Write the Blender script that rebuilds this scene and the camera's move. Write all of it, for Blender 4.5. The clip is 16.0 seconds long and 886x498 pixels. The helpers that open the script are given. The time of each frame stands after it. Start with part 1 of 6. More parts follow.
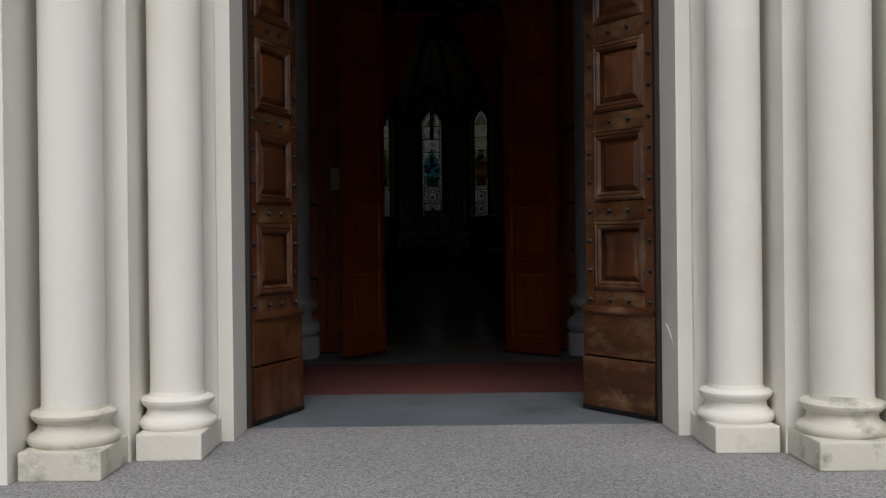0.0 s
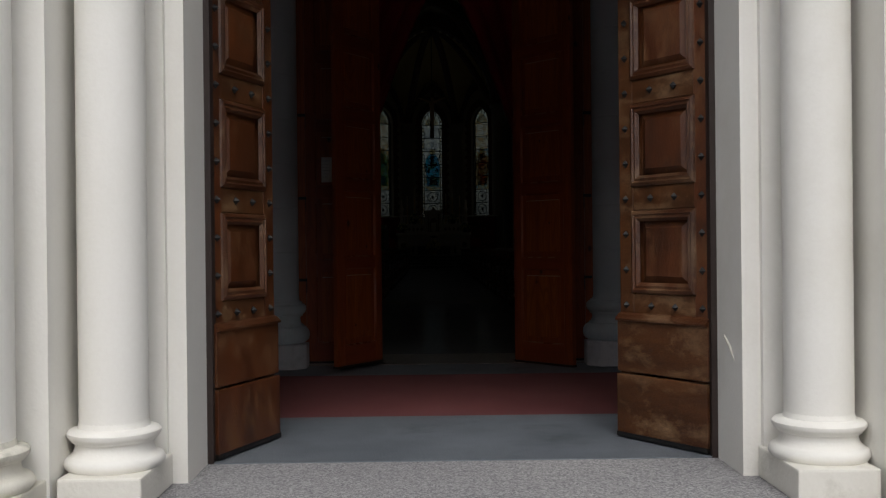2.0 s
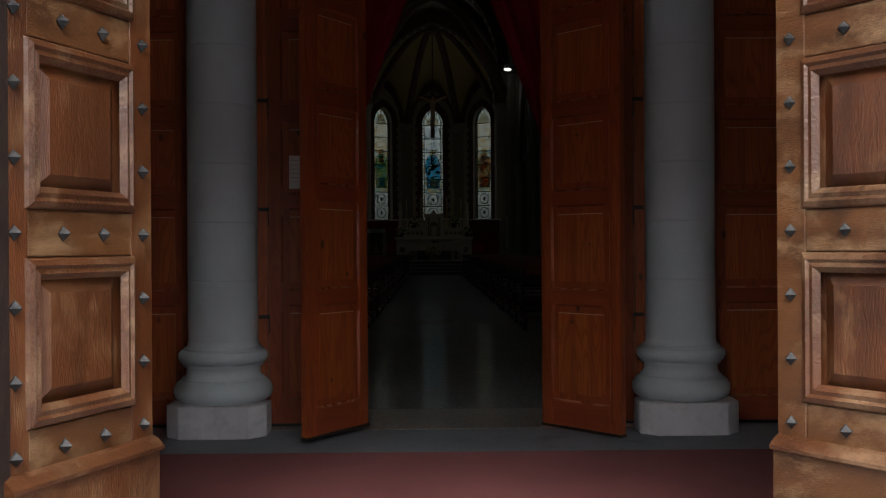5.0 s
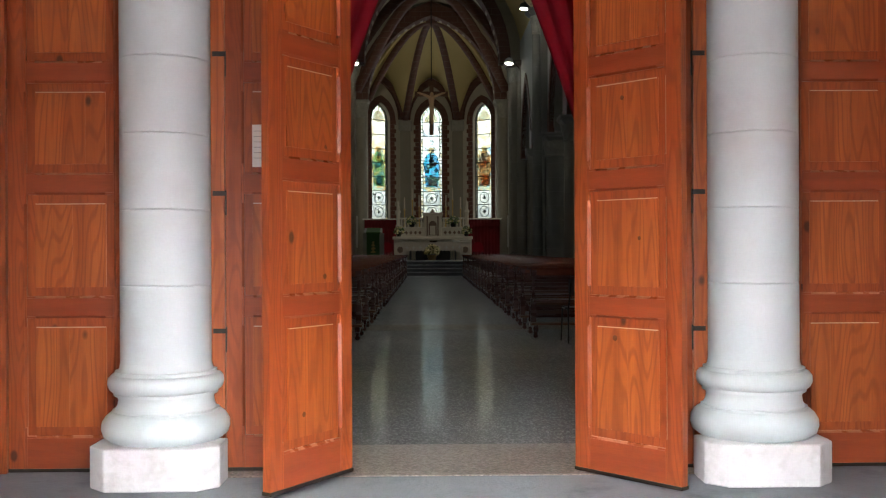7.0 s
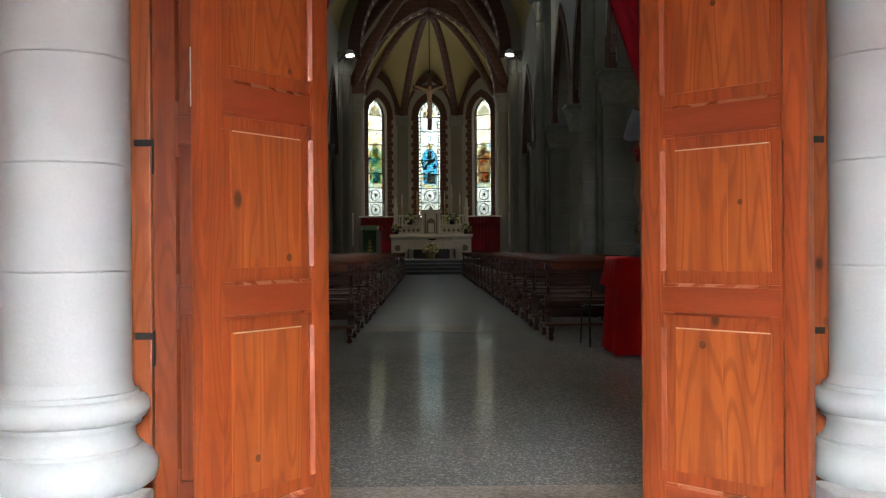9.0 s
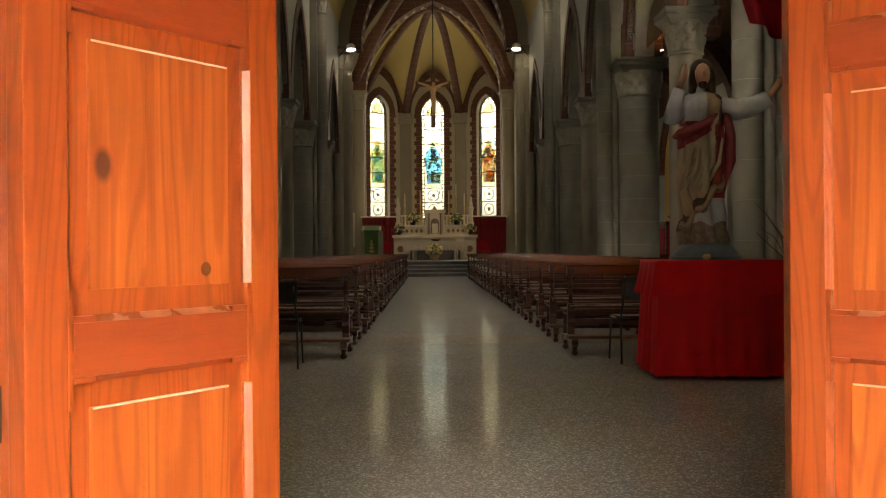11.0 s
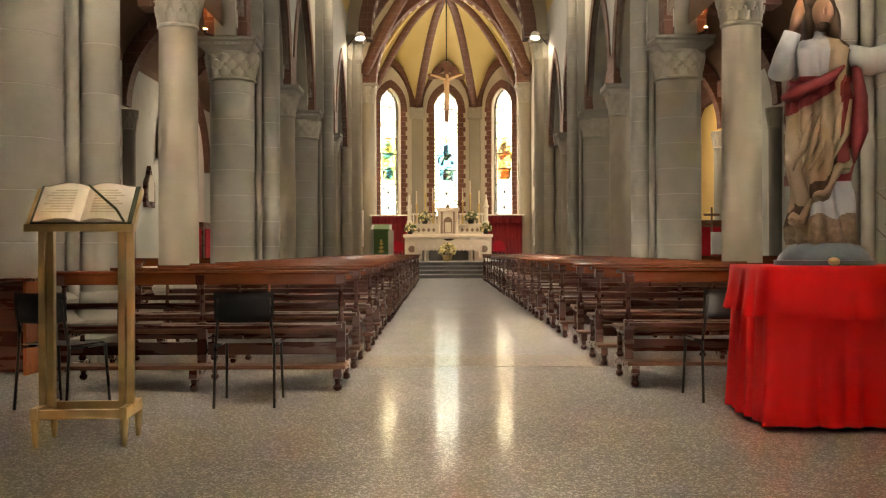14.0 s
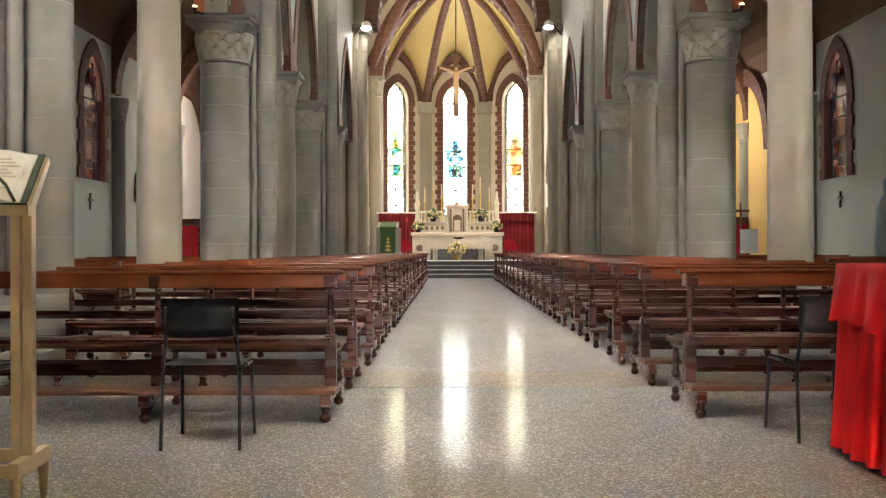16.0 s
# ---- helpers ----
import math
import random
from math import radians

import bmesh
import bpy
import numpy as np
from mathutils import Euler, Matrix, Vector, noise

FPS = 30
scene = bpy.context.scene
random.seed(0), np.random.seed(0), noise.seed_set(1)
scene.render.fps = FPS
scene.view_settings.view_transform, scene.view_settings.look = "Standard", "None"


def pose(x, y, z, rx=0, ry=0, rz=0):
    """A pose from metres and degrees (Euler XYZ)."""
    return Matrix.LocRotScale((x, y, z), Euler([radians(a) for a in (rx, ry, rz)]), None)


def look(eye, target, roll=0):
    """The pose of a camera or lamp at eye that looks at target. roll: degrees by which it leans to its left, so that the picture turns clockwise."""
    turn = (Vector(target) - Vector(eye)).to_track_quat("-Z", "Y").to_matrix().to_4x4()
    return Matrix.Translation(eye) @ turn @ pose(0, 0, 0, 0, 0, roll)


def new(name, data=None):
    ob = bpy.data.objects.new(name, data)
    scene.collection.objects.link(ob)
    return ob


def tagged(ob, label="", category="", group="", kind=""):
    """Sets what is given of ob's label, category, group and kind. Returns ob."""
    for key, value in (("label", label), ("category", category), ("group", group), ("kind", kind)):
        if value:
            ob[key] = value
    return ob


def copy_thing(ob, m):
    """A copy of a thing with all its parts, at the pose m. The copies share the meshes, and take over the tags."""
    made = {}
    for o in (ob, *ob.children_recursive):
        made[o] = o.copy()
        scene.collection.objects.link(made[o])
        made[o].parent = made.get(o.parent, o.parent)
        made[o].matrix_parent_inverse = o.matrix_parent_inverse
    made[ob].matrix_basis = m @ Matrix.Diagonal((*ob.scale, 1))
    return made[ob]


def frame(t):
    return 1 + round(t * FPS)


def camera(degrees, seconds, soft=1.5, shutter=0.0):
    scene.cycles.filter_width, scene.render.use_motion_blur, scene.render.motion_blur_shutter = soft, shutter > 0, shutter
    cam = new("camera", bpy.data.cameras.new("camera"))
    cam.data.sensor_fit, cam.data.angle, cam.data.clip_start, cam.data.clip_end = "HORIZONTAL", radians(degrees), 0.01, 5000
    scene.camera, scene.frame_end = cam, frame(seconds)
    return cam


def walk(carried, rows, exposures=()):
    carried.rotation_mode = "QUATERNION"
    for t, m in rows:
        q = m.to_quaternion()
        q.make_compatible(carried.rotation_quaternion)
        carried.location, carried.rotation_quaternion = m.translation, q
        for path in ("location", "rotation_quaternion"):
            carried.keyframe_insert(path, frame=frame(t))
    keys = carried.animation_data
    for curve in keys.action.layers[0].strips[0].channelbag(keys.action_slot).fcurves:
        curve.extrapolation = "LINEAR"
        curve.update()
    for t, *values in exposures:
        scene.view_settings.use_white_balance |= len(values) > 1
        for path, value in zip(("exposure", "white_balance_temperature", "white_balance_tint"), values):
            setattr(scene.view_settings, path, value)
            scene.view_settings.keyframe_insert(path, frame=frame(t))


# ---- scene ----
cam = camera(48.0, 16.0, soft=1.25)
PATH = [
    (0, look((-0.114, -9.267, 1.040), (-0.090, -7.267, 1.033), -0.60)),
    (0.5, look((-0.112, -9.122, 1.054), (-0.088, -7.122, 1.047), -0.60)),
    (1, look((-0.105, -8.898, 1.035), (-0.082, -6.899, 1.030), -0.60)),
    (1.5, look((-0.114, -8.643, 1.025), (-0.090, -6.643, 1.020), -0.60)),
    (2, look((-0.127, -8.324, 1.011), (-0.103, -6.324, 1.006), -0.60)),
    (2.5, look((-0.146, -8.033, 1.015), (-0.123, -6.033, 1.010), -0.60)),
    (3, look((-0.169, -7.699, 1.026), (-0.144, -5.699, 1.021), -0.60)),
    (3.5, look((-0.156, -7.327, 1.065), (-0.132, -5.327, 1.061), -0.55)),
    (4, look((-0.147, -6.931, 1.127), (-0.123, -4.931, 1.123), -0.50)),
    (4.5, look((-0.135, -6.597, 1.181), (-0.112, -4.597, 1.178), -0.40)),
    (7, look((-0.160, -4.821, 1.153), (-0.132, -2.822, 1.152), -0.26)),
    (7.5, look((-0.152, -4.468, 1.123), (-0.124, -2.469, 1.122), -0.29)),
    (8, look((-0.169, -4.079, 1.088), (-0.139, -2.079, 1.087), -0.29)),
    (8.5, look((-0.196, -3.723, 1.066), (-0.164, -1.723, 1.066), -0.34)),
    (9, look((-0.203, -3.345, 1.045), (-0.170, -1.345, 1.045), -0.42)),
    (11.5, look((-0.252, -1.575, 1.055), (-0.228, 0.424, 1.057), -0.35)),
    (12, look((-0.285, -1.218, 1.049), (-0.265, 0.782, 1.051), -0.18)),
    (12.5, look((-0.308, -0.881, 1.044), (-0.293, 1.119, 1.046), -0.15)),
    (13, look((-0.311, -0.498, 1.042), (-0.300, 1.502, 1.045), -0.11)),
    (13.5, look((-0.295, -0.127, 1.047), (-0.288, 1.873, 1.049), -0.20)),
    (14, look((-0.287, 0.255, 1.058), (-0.283, 2.255, 1.060), -0.22)),
    (14.5, look((-0.284, 0.625, 1.056), (-0.282, 2.625, 1.057), -0.17)),
    (15, look((-0.290, 1.040, 1.043), (-0.292, 3.040, 1.044), -0.15)),
    (15.5, look((-0.305, 1.429, 1.036), (-0.311, 3.429, 1.038), -0.17)),
    (16, look((-0.331, 1.819, 1.030), (-0.343, 3.819, 1.031), -0.15)),
]
EXPOSURES = [(0, -0.25, 6300, 10), (1.5, -0.12, 6300, 10), (2.5, 0.0, 6200, 10), (3.0, 0.15, 6200, 10), (3.7, 0.45, 6200, 10), (4.5, 1.15, 6150, 8), (5.2, 2.1, 6200, 8), (6.4, 4.9, 6250, 8), (7.0, 5.4, 6300, 7), (9.0, 5.35, 6400, 7), (11.3, 6.42, 10100, 14), (12.5, 7.35, 11500, 17), (13.2, 7.82, 11000, 18), (14.0, 8.15, 9300, 19), (16.0, 8.52, 7150, 15)]
walk(cam, PATH, EXPOSURES)

# ---- world and sun: a bright overcast sky ----
world = bpy.data.worlds.new("sky")
scene.world = world
world.use_nodes = True
wn, wl = world.node_tree.nodes, world.node_tree.links
wn.clear()
sky = wn.new("ShaderNodeTexSky")
sky.sky_type = "NISHITA"
sky.sun_disc = False
sky.sun_elevation, sky.sun_rotation = radians(48), radians(180)
sky.dust_density, sky.air_density = 4.0, 1.0
grey = wn.new("ShaderNodeHueSaturation")
grey.inputs["Saturation"].default_value = 0.3
bg = wn.new("ShaderNodeBackground")
bg.inputs["Strength"].default_value = 0.15
wo = wn.new("ShaderNodeOutputWorld")
wl.new(sky.outputs[0], grey.inputs["Color"])
wl.new(grey.outputs[0], bg.inputs["Color"])
wl.new(bg.outputs[0], wo.inputs["Surface"])
sun = new("sun", bpy.data.lights.new("sun", "SUN"))
sun.data.energy, sun.data.angle, sun.data.color = 0.8, radians(40), (1.0, 0.97, 0.93)
sun.matrix_world = look((0.5, -12, 14), (0, 0, 0))


def area_lamp(name, x, y, z, tx, ty, tz, w, h, watts, colour=(1, 0.98, 0.95)):
    """An area lamp, for the sky's light at windows and the added chapel fill."""
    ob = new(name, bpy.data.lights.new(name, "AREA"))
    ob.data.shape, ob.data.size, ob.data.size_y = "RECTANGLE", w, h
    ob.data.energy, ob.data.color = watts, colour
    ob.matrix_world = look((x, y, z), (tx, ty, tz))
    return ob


def bulb(name, x, y, z, tx, ty, tz, watts, colour, size=0.12, spread=120):
    ob = new(name, bpy.data.lights.new(name, "SPOT"))
    ob.data.energy, ob.data.color, ob.data.shadow_soft_size = watts, colour, size
    ob.data.spot_size, ob.data.spot_blend = radians(spread), 0.8
    ob.matrix_world = look((x, y, z), (tx, ty, tz))
    return ob


# ---- materials ----
def mat(name, c1, c2, scale=3.0, rough=0.6, bump=0.1, fine=40.0, metal=0.0, stretch=(1, 1, 1), stain=None, stain_scale=1.2, rough_var=0.1, coat=0.0, own=False):
    """Two-scale mottled surface: large patches, fine grain, optional stains."""
    m = bpy.data.materials.new(name)
    m.use_nodes = True
    n, l = m.node_tree.nodes, m.node_tree.links
    b = n["Principled BSDF"]
    geo = n.new("ShaderNodeTexCoord") if own else n.new("ShaderNodeNewGeometry")
    info = n.new("ShaderNodeObjectInfo")
    off = n.new("ShaderNodeVectorMath")
    off.operation = "MULTIPLY_ADD"
    l.new(info.outputs["Random"], off.inputs[0])
    off.inputs[1].default_value = (7.1, 3.3, 5.7) if own else (0, 0, 0)
    l.new(geo.outputs["Object" if own else "Position"], off.inputs[2])
    mp = n.new("ShaderNodeMapping")
    mp.inputs["Scale"].default_value = stretch
    l.new(off.outputs[0], mp.inputs["Vector"])
    big = n.new("ShaderNodeTexNoise")
    big.inputs["Scale"].default_value, big.inputs["Detail"].default_value = scale, 5
    sm = n.new("ShaderNodeTexNoise")
    sm.inputs["Scale"].default_value, sm.inputs["Detail"].default_value = fine, 4
    l.new(mp.outputs[0], big.inputs["Vector"])
    l.new(mp.outputs[0], sm.inputs["Vector"])
    mixf = n.new("ShaderNodeMath")
    mixf.operation = "MULTIPLY_ADD"
    l.new(sm.outputs["Fac"], mixf.inputs[0])
    mixf.inputs[1].default_value = 0.45
    half = n.new("ShaderNodeMath")
    half.operation = "MULTIPLY_ADD"
    l.new(big.outputs["Fac"], half.inputs[0])
    half.inputs[1].default_value, half.inputs[2].default_value = 1.5, -0.47
    l.new(half.outputs[0], mixf.inputs[2])
    col = n.new("ShaderNodeMix")
    col.data_type = "RGBA"
    col.clamp_factor = True
    l.new(mixf.outputs[0], col.inputs["Factor"])
    col.inputs["A"].default_value, col.inputs["B"].default_value = (*c1, 1), (*c2, 1)
    out = col.outputs["Result"]
    if stain:
        st = n.new("ShaderNodeTexNoise")
        st.inputs["Scale"].default_value, st.inputs["Detail"].default_value, st.inputs["Roughness"].default_value = stain_scale, 8, 0.65
        l.new(geo.outputs["Object" if own else "Position"], st.inputs["Vector"])
        rp = n.new("ShaderNodeValToRGB")
        rp.color_ramp.elements[0].position, rp.color_ramp.elements[1].position = 0.52, 0.7
        l.new(st.outputs["Fac"], rp.inputs[0])
        c3 = n.new("ShaderNodeMix")
        c3.data_type = "RGBA"
        l.new(rp.outputs[0], c3.inputs["Factor"])
        l.new(out, c3.inputs["A"])
        c3.inputs["B"].default_value = (*stain, 1)
        out = c3.outputs["Result"]
    l.new(out, b.inputs["Base Color"])
    rr = n.new("ShaderNodeMath")
    rr.operation = "MULTIPLY_ADD"
    l.new(big.outputs["Fac"], rr.inputs[0])
    rr.inputs[1].default_value, rr.inputs[2].default_value = 2 * rough_var, rough - rough_var
    l.new(rr.outputs[0], b.inputs["Roughness"])
    b.inputs["Metallic"].default_value = metal
    b.inputs["Coat Weight"].default_value = coat
    if bump:
        bp = n.new("ShaderNodeBump")
        bp.inputs["Strength"].default_value, bp.inputs["Distance"].default_value = bump, 0.01
        l.new(sm.outputs["Fac"], bp.inputs["Height"])
        l.new(bp.outputs[0], b.inputs["Normal"])
    return m


def speckled(name, base, dark, light, scale, rough, patch=None):
    """Terrazzo or gravelly concrete: stone chips in a ground."""
    m = bpy.data.materials.new(name)
    m.use_nodes = True
    n, l = m.node_tree.nodes, m.node_tree.links
    b = n["Principled BSDF"]
    geo = n.new("ShaderNodeNewGeometry")
    vo = n.new("ShaderNodeTexVoronoi")
    vo.inputs["Scale"].default_value = scale
    l.new(geo.outputs["Position"], vo.inputs["Vector"])
    sep = n.new("ShaderNodeSeparateColor")
    l.new(vo.outputs["Color"], sep.inputs[0])
    rp = n.new("ShaderNodeValToRGB")
    e = rp.color_ramp.elements
    e[0].position, e[0].color = 0.1, (*dark, 1)
    e[1].position, e[1].color = 0.95, (*light, 1)
    mid = e.new(0.72 if rough < 0.2 else 0.5)
    mid.color = (*base, 1)
    l.new(sep.outputs[0], rp.inputs[0])
    big = n.new("ShaderNodeTexNoise")
    big.inputs["Scale"].default_value, big.inputs["Detail"].default_value = 0.9, 6
    l.new(geo.outputs["Position"], big.inputs["Vector"])
    mul = n.new("ShaderNodeMix")
    mul.data_type, mul.blend_type = "RGBA", "MULTIPLY"
    mul.inputs["Factor"].default_value = 0.7
    rp2 = n.new("ShaderNodeValToRGB")
    rp2.color_ramp.elements[0].position, rp2.color_ramp.elements[0].color = 0.3, (*(patch or (0.72, 0.74, 0.78)), 1)
    rp2.color_ramp.elements[1].position, rp2.color_ramp.elements[1].color = 0.7, (1, 1, 1, 1)
    l.new(big.outputs["Fac"], rp2.inputs[0])
    l.new(rp.outputs[0], mul.inputs["A"])
    l.new(rp2.outputs[0], mul.inputs["B"])
    l.new(mul.outputs["Result"], b.inputs["Base Color"])
    rr = n.new("ShaderNodeMath")
    rr.operation = "MULTIPLY_ADD"
    l.new(big.outputs["Fac"], rr.inputs[0])
    rr.inputs[1].default_value, rr.inputs[2].default_value = (rough * 1.6, 0.2 * rough) if rough < 0.2 else (rough * 0.5, rough * 0.75)
    l.new(rr.outputs[0], b.inputs["Roughness"])
    b.inputs["Specular IOR Level"].default_value = 0.0 if rough < 0.2 else 0.2
    if rough < 0.2:
        gl = n.new("ShaderNodeBsdfGlossy")
        l.new(rr.outputs[0], gl.inputs["Roughness"])
        ms = n.new("ShaderNodeMixShader")
        ms.inputs[0].default_value = 0.13
        l.new(b.outputs[0], ms.inputs[1])
        l.new(gl.outputs[0], ms.inputs[2])
        l.new(ms.outputs[0], n["Material Output"].inputs["Surface"])
    fn = n.new("ShaderNodeTexNoise")
    fn.inputs["Scale"].default_value = scale * 0.7
    l.new(geo.outputs["Position"], fn.inputs["Vector"])
    bp = n.new("ShaderNodeBump")
    bp.inputs["Strength"].default_value, bp.inputs["Distance"].default_value = 0.035 if rough < 0.2 else 0.5, 0.004
    l.new(fn.outputs["Fac"], bp.inputs["Height"])
    l.new(bp.outputs[0], b.inputs["Normal"])
    if rough < 0.2:
        l.new(bp.outputs[0], gl.inputs["Normal"])
    return m


def blocks(name, c1, c2, mortar, bw, bh, axis="z", rough=0.7, offset=0.5):
    """Masonry with courses, for surfaces far from the camera."""
    m = mat(name, c1, c2, 2.0, rough, 0.2, 50)
    n, l = m.node_tree.nodes, m.node_tree.links
    b = n["Principled BSDF"]
    src = b.inputs["Base Color"].links[0].from_socket
    tc = n.new("ShaderNodeTexCoord")
    sp = n.new("ShaderNodeSeparateXYZ")
    geo = n.new("ShaderNodeNewGeometry")
    l.new(geo.outputs["Position"], sp.inputs[0])
    add = n.new("ShaderNodeMath")
    l.new(sp.outputs[0], add.inputs[0])
    l.new(sp.outputs[1], add.inputs[1])
    cb = n.new("ShaderNodeCombineXYZ")
    l.new(add.outputs[0], cb.inputs[0])
    l.new(sp.outputs[2], cb.inputs[1])
    br = n.new("ShaderNodeTexBrick")
    br.inputs["Scale"].default_value = 1.0
    br.inputs["Brick Width"].default_value, br.inputs["Row Height"].default_value = bw, bh
    br.inputs["Mortar Size"].default_value = 0.012
    br.offset = offset
    l.new(cb.outputs[0], br.inputs["Vector"])
    mx = n.new("ShaderNodeMix")
    mx.data_type = "RGBA"
    l.new(br.outputs["Fac"], mx.inputs["Factor"])
    l.new(src, mx.inputs["A"])
    mx.inputs["B"].default_value = (*mortar, 1)
    l.new(mx.outputs["Result"], b.inputs["Base Color"])
    return m


def stained(name, palette, scale, leading=0.05):
    """Stained glass: light passes through in the colour of each bit of glass."""
    m = bpy.data.materials.new(name)
    m.use_nodes = True
    n, l = m.node_tree.nodes, m.node_tree.links
    n.clear()
    tc = n.new("ShaderNodeNewGeometry")
    vo = n.new("ShaderNodeTexVoronoi")
    vo.inputs["Scale"].default_value = scale
    l.new(tc.outputs["Position"], vo.inputs["Vector"])
    sep = n.new("ShaderNodeSeparateColor")
    l.new(vo.outputs["Color"], sep.inputs[0])
    rp = n.new("ShaderNodeValToRGB")
    rp.color_ramp.interpolation = "CONSTANT"
    e = rp.color_ramp.elements
    for i, c in enumerate(palette):
        el = e[i] if i < 2 else e.new(0.5)
        el.position, el.color = i / len(palette), (*c, 1)
    l.new(sep.outputs[0], rp.inputs[0])
    ed = n.new("ShaderNodeTexVoronoi")
    ed.feature = "DISTANCE_TO_EDGE"
    ed.inputs["Scale"].default_value = scale
    l.new(tc.outputs["Position"], ed.inputs["Vector"])
    lead = n.new("ShaderNodeMath")
    lead.operation = "GREATER_THAN"
    lead.inputs[1].default_value = leading
    l.new(ed.outputs["Distance"], lead.inputs[0])
    mx = n.new("ShaderNodeMix")
    mx.data_type = "RGBA"
    l.new(lead.outputs[0], mx.inputs["Factor"])
    mx.inputs["A"].default_value = (0.01, 0.01, 0.01, 1)
    l.new(rp.outputs[0], mx.inputs["B"])
    tr = n.new("ShaderNodeBsdfTransparent")
    gl = n.new("ShaderNodeBsdfGlossy")
    gl.inputs["Roughness"].default_value = 0.15
    gl.inputs["Color"].default_value = (0.3, 0.3, 0.3, 1)
    l.new(mx.outputs["Result"], tr.inputs["Color"])
    ms = n.new("ShaderNodeMixShader")
    ms.inputs[0].default_value = 0.04
    l.new(tr.outputs[0], ms.inputs[1])
    l.new(gl.outputs[0], ms.inputs[2])
    o = n.new("ShaderNodeOutputMaterial")
    l.new(ms.outputs[0], o.inputs["Surface"])
    return m


def glow(name, colour, strength):
    m = bpy.data.materials.new(name)
    m.use_nodes = True
    b = m.node_tree.nodes["Principled BSDF"]
    b.inputs["Base Color"].default_value = (0.8, 0.8, 0.8, 1)
    b.inputs["Emission Color"].default_value = (*colour, 1)
    b.inputs["Emission Strength"].default_value = strength
    return m


def pine(name, dark, lit, streak, scale=1.0):
    """Varnished pine boards: flame-shaped rings, darker patches, round knots."""
    m = mat(name, dark, lit, 2.2, 0.38, 0.1, 22, stretch=(8, 8, 0.3), stain=tuple(0.5 * (a + b) for a, b in zip(dark, lit)), stain_scale=1.5, coat=0.1, own=True)
    n, l = m.node_tree.nodes, m.node_tree.links
    b = n["Principled BSDF"]
    src = b.inputs["Base Color"].links[0].from_socket
    off = [q for q in n if q.type == "VECT_MATH"][0]
    mp = n.new("ShaderNodeMapping")
    mp.inputs["Scale"].default_value = (5 * scale, 5 * scale, 0.55 * scale)
    l.new(off.outputs[0], mp.inputs["Vector"])
    field = n.new("ShaderNodeTexNoise")
    field.inputs["Scale"].default_value, field.inputs["Detail"].default_value = 1.0, 1.5
    l.new(mp.outputs[0], field.inputs["Vector"])
    turn = n.new("ShaderNodeMath")
    turn.operation = "MULTIPLY"
    turn.inputs[1].default_value = 120
    l.new(field.outputs["Fac"], turn.inputs[0])
    ring = n.new("ShaderNodeMath")
    ring.operation = "SINE"
    l.new(turn.outputs[0], ring.inputs[0])
    rp = n.new("ShaderNodeMapRange")
    rp.inputs["From Min"].default_value, rp.inputs["From Max"].default_value = 0.2, 1.0
    rp.inputs["To Max"].default_value = 0.44
    l.new(ring.outputs[0], rp.inputs["Value"])
    mx = n.new("ShaderNodeMix")
    mx.data_type = "RGBA"
    l.new(rp.outputs[0], mx.inputs["Factor"])
    l.new(src, mx.inputs["A"])
    mx.inputs["B"].default_value = (*streak, 1)
    m2 = n.new("ShaderNodeMapping")
    m2.inputs["Scale"].default_value = (4.2, 4.2, 2.6)
    l.new(off.outputs[0], m2.inputs["Vector"])
    vo = n.new("ShaderNodeTexVoronoi")
    vo.inputs["Scale"].default_value = 1.0
    l.new(m2.outputs[0], vo.inputs["Vector"])
    kn = n.new("ShaderNodeMapRange")
    kn.inputs["From Min"].default_value, kn.inputs["From Max"].default_value = 0.10, 0.055
    l.new(vo.outputs["Distance"], kn.inputs["Value"])
    mk = n.new("ShaderNodeMix")
    mk.data_type = "RGBA"
    l.new(kn.outputs[0], mk.inputs["Factor"])
    l.new(mx.outputs["Result"], mk.inputs["A"])
    mk.inputs["B"].default_value = (0.06, 0.012, 0.006, 1)
    l.new(mk.outputs["Result"], b.inputs["Base Color"])
    return m


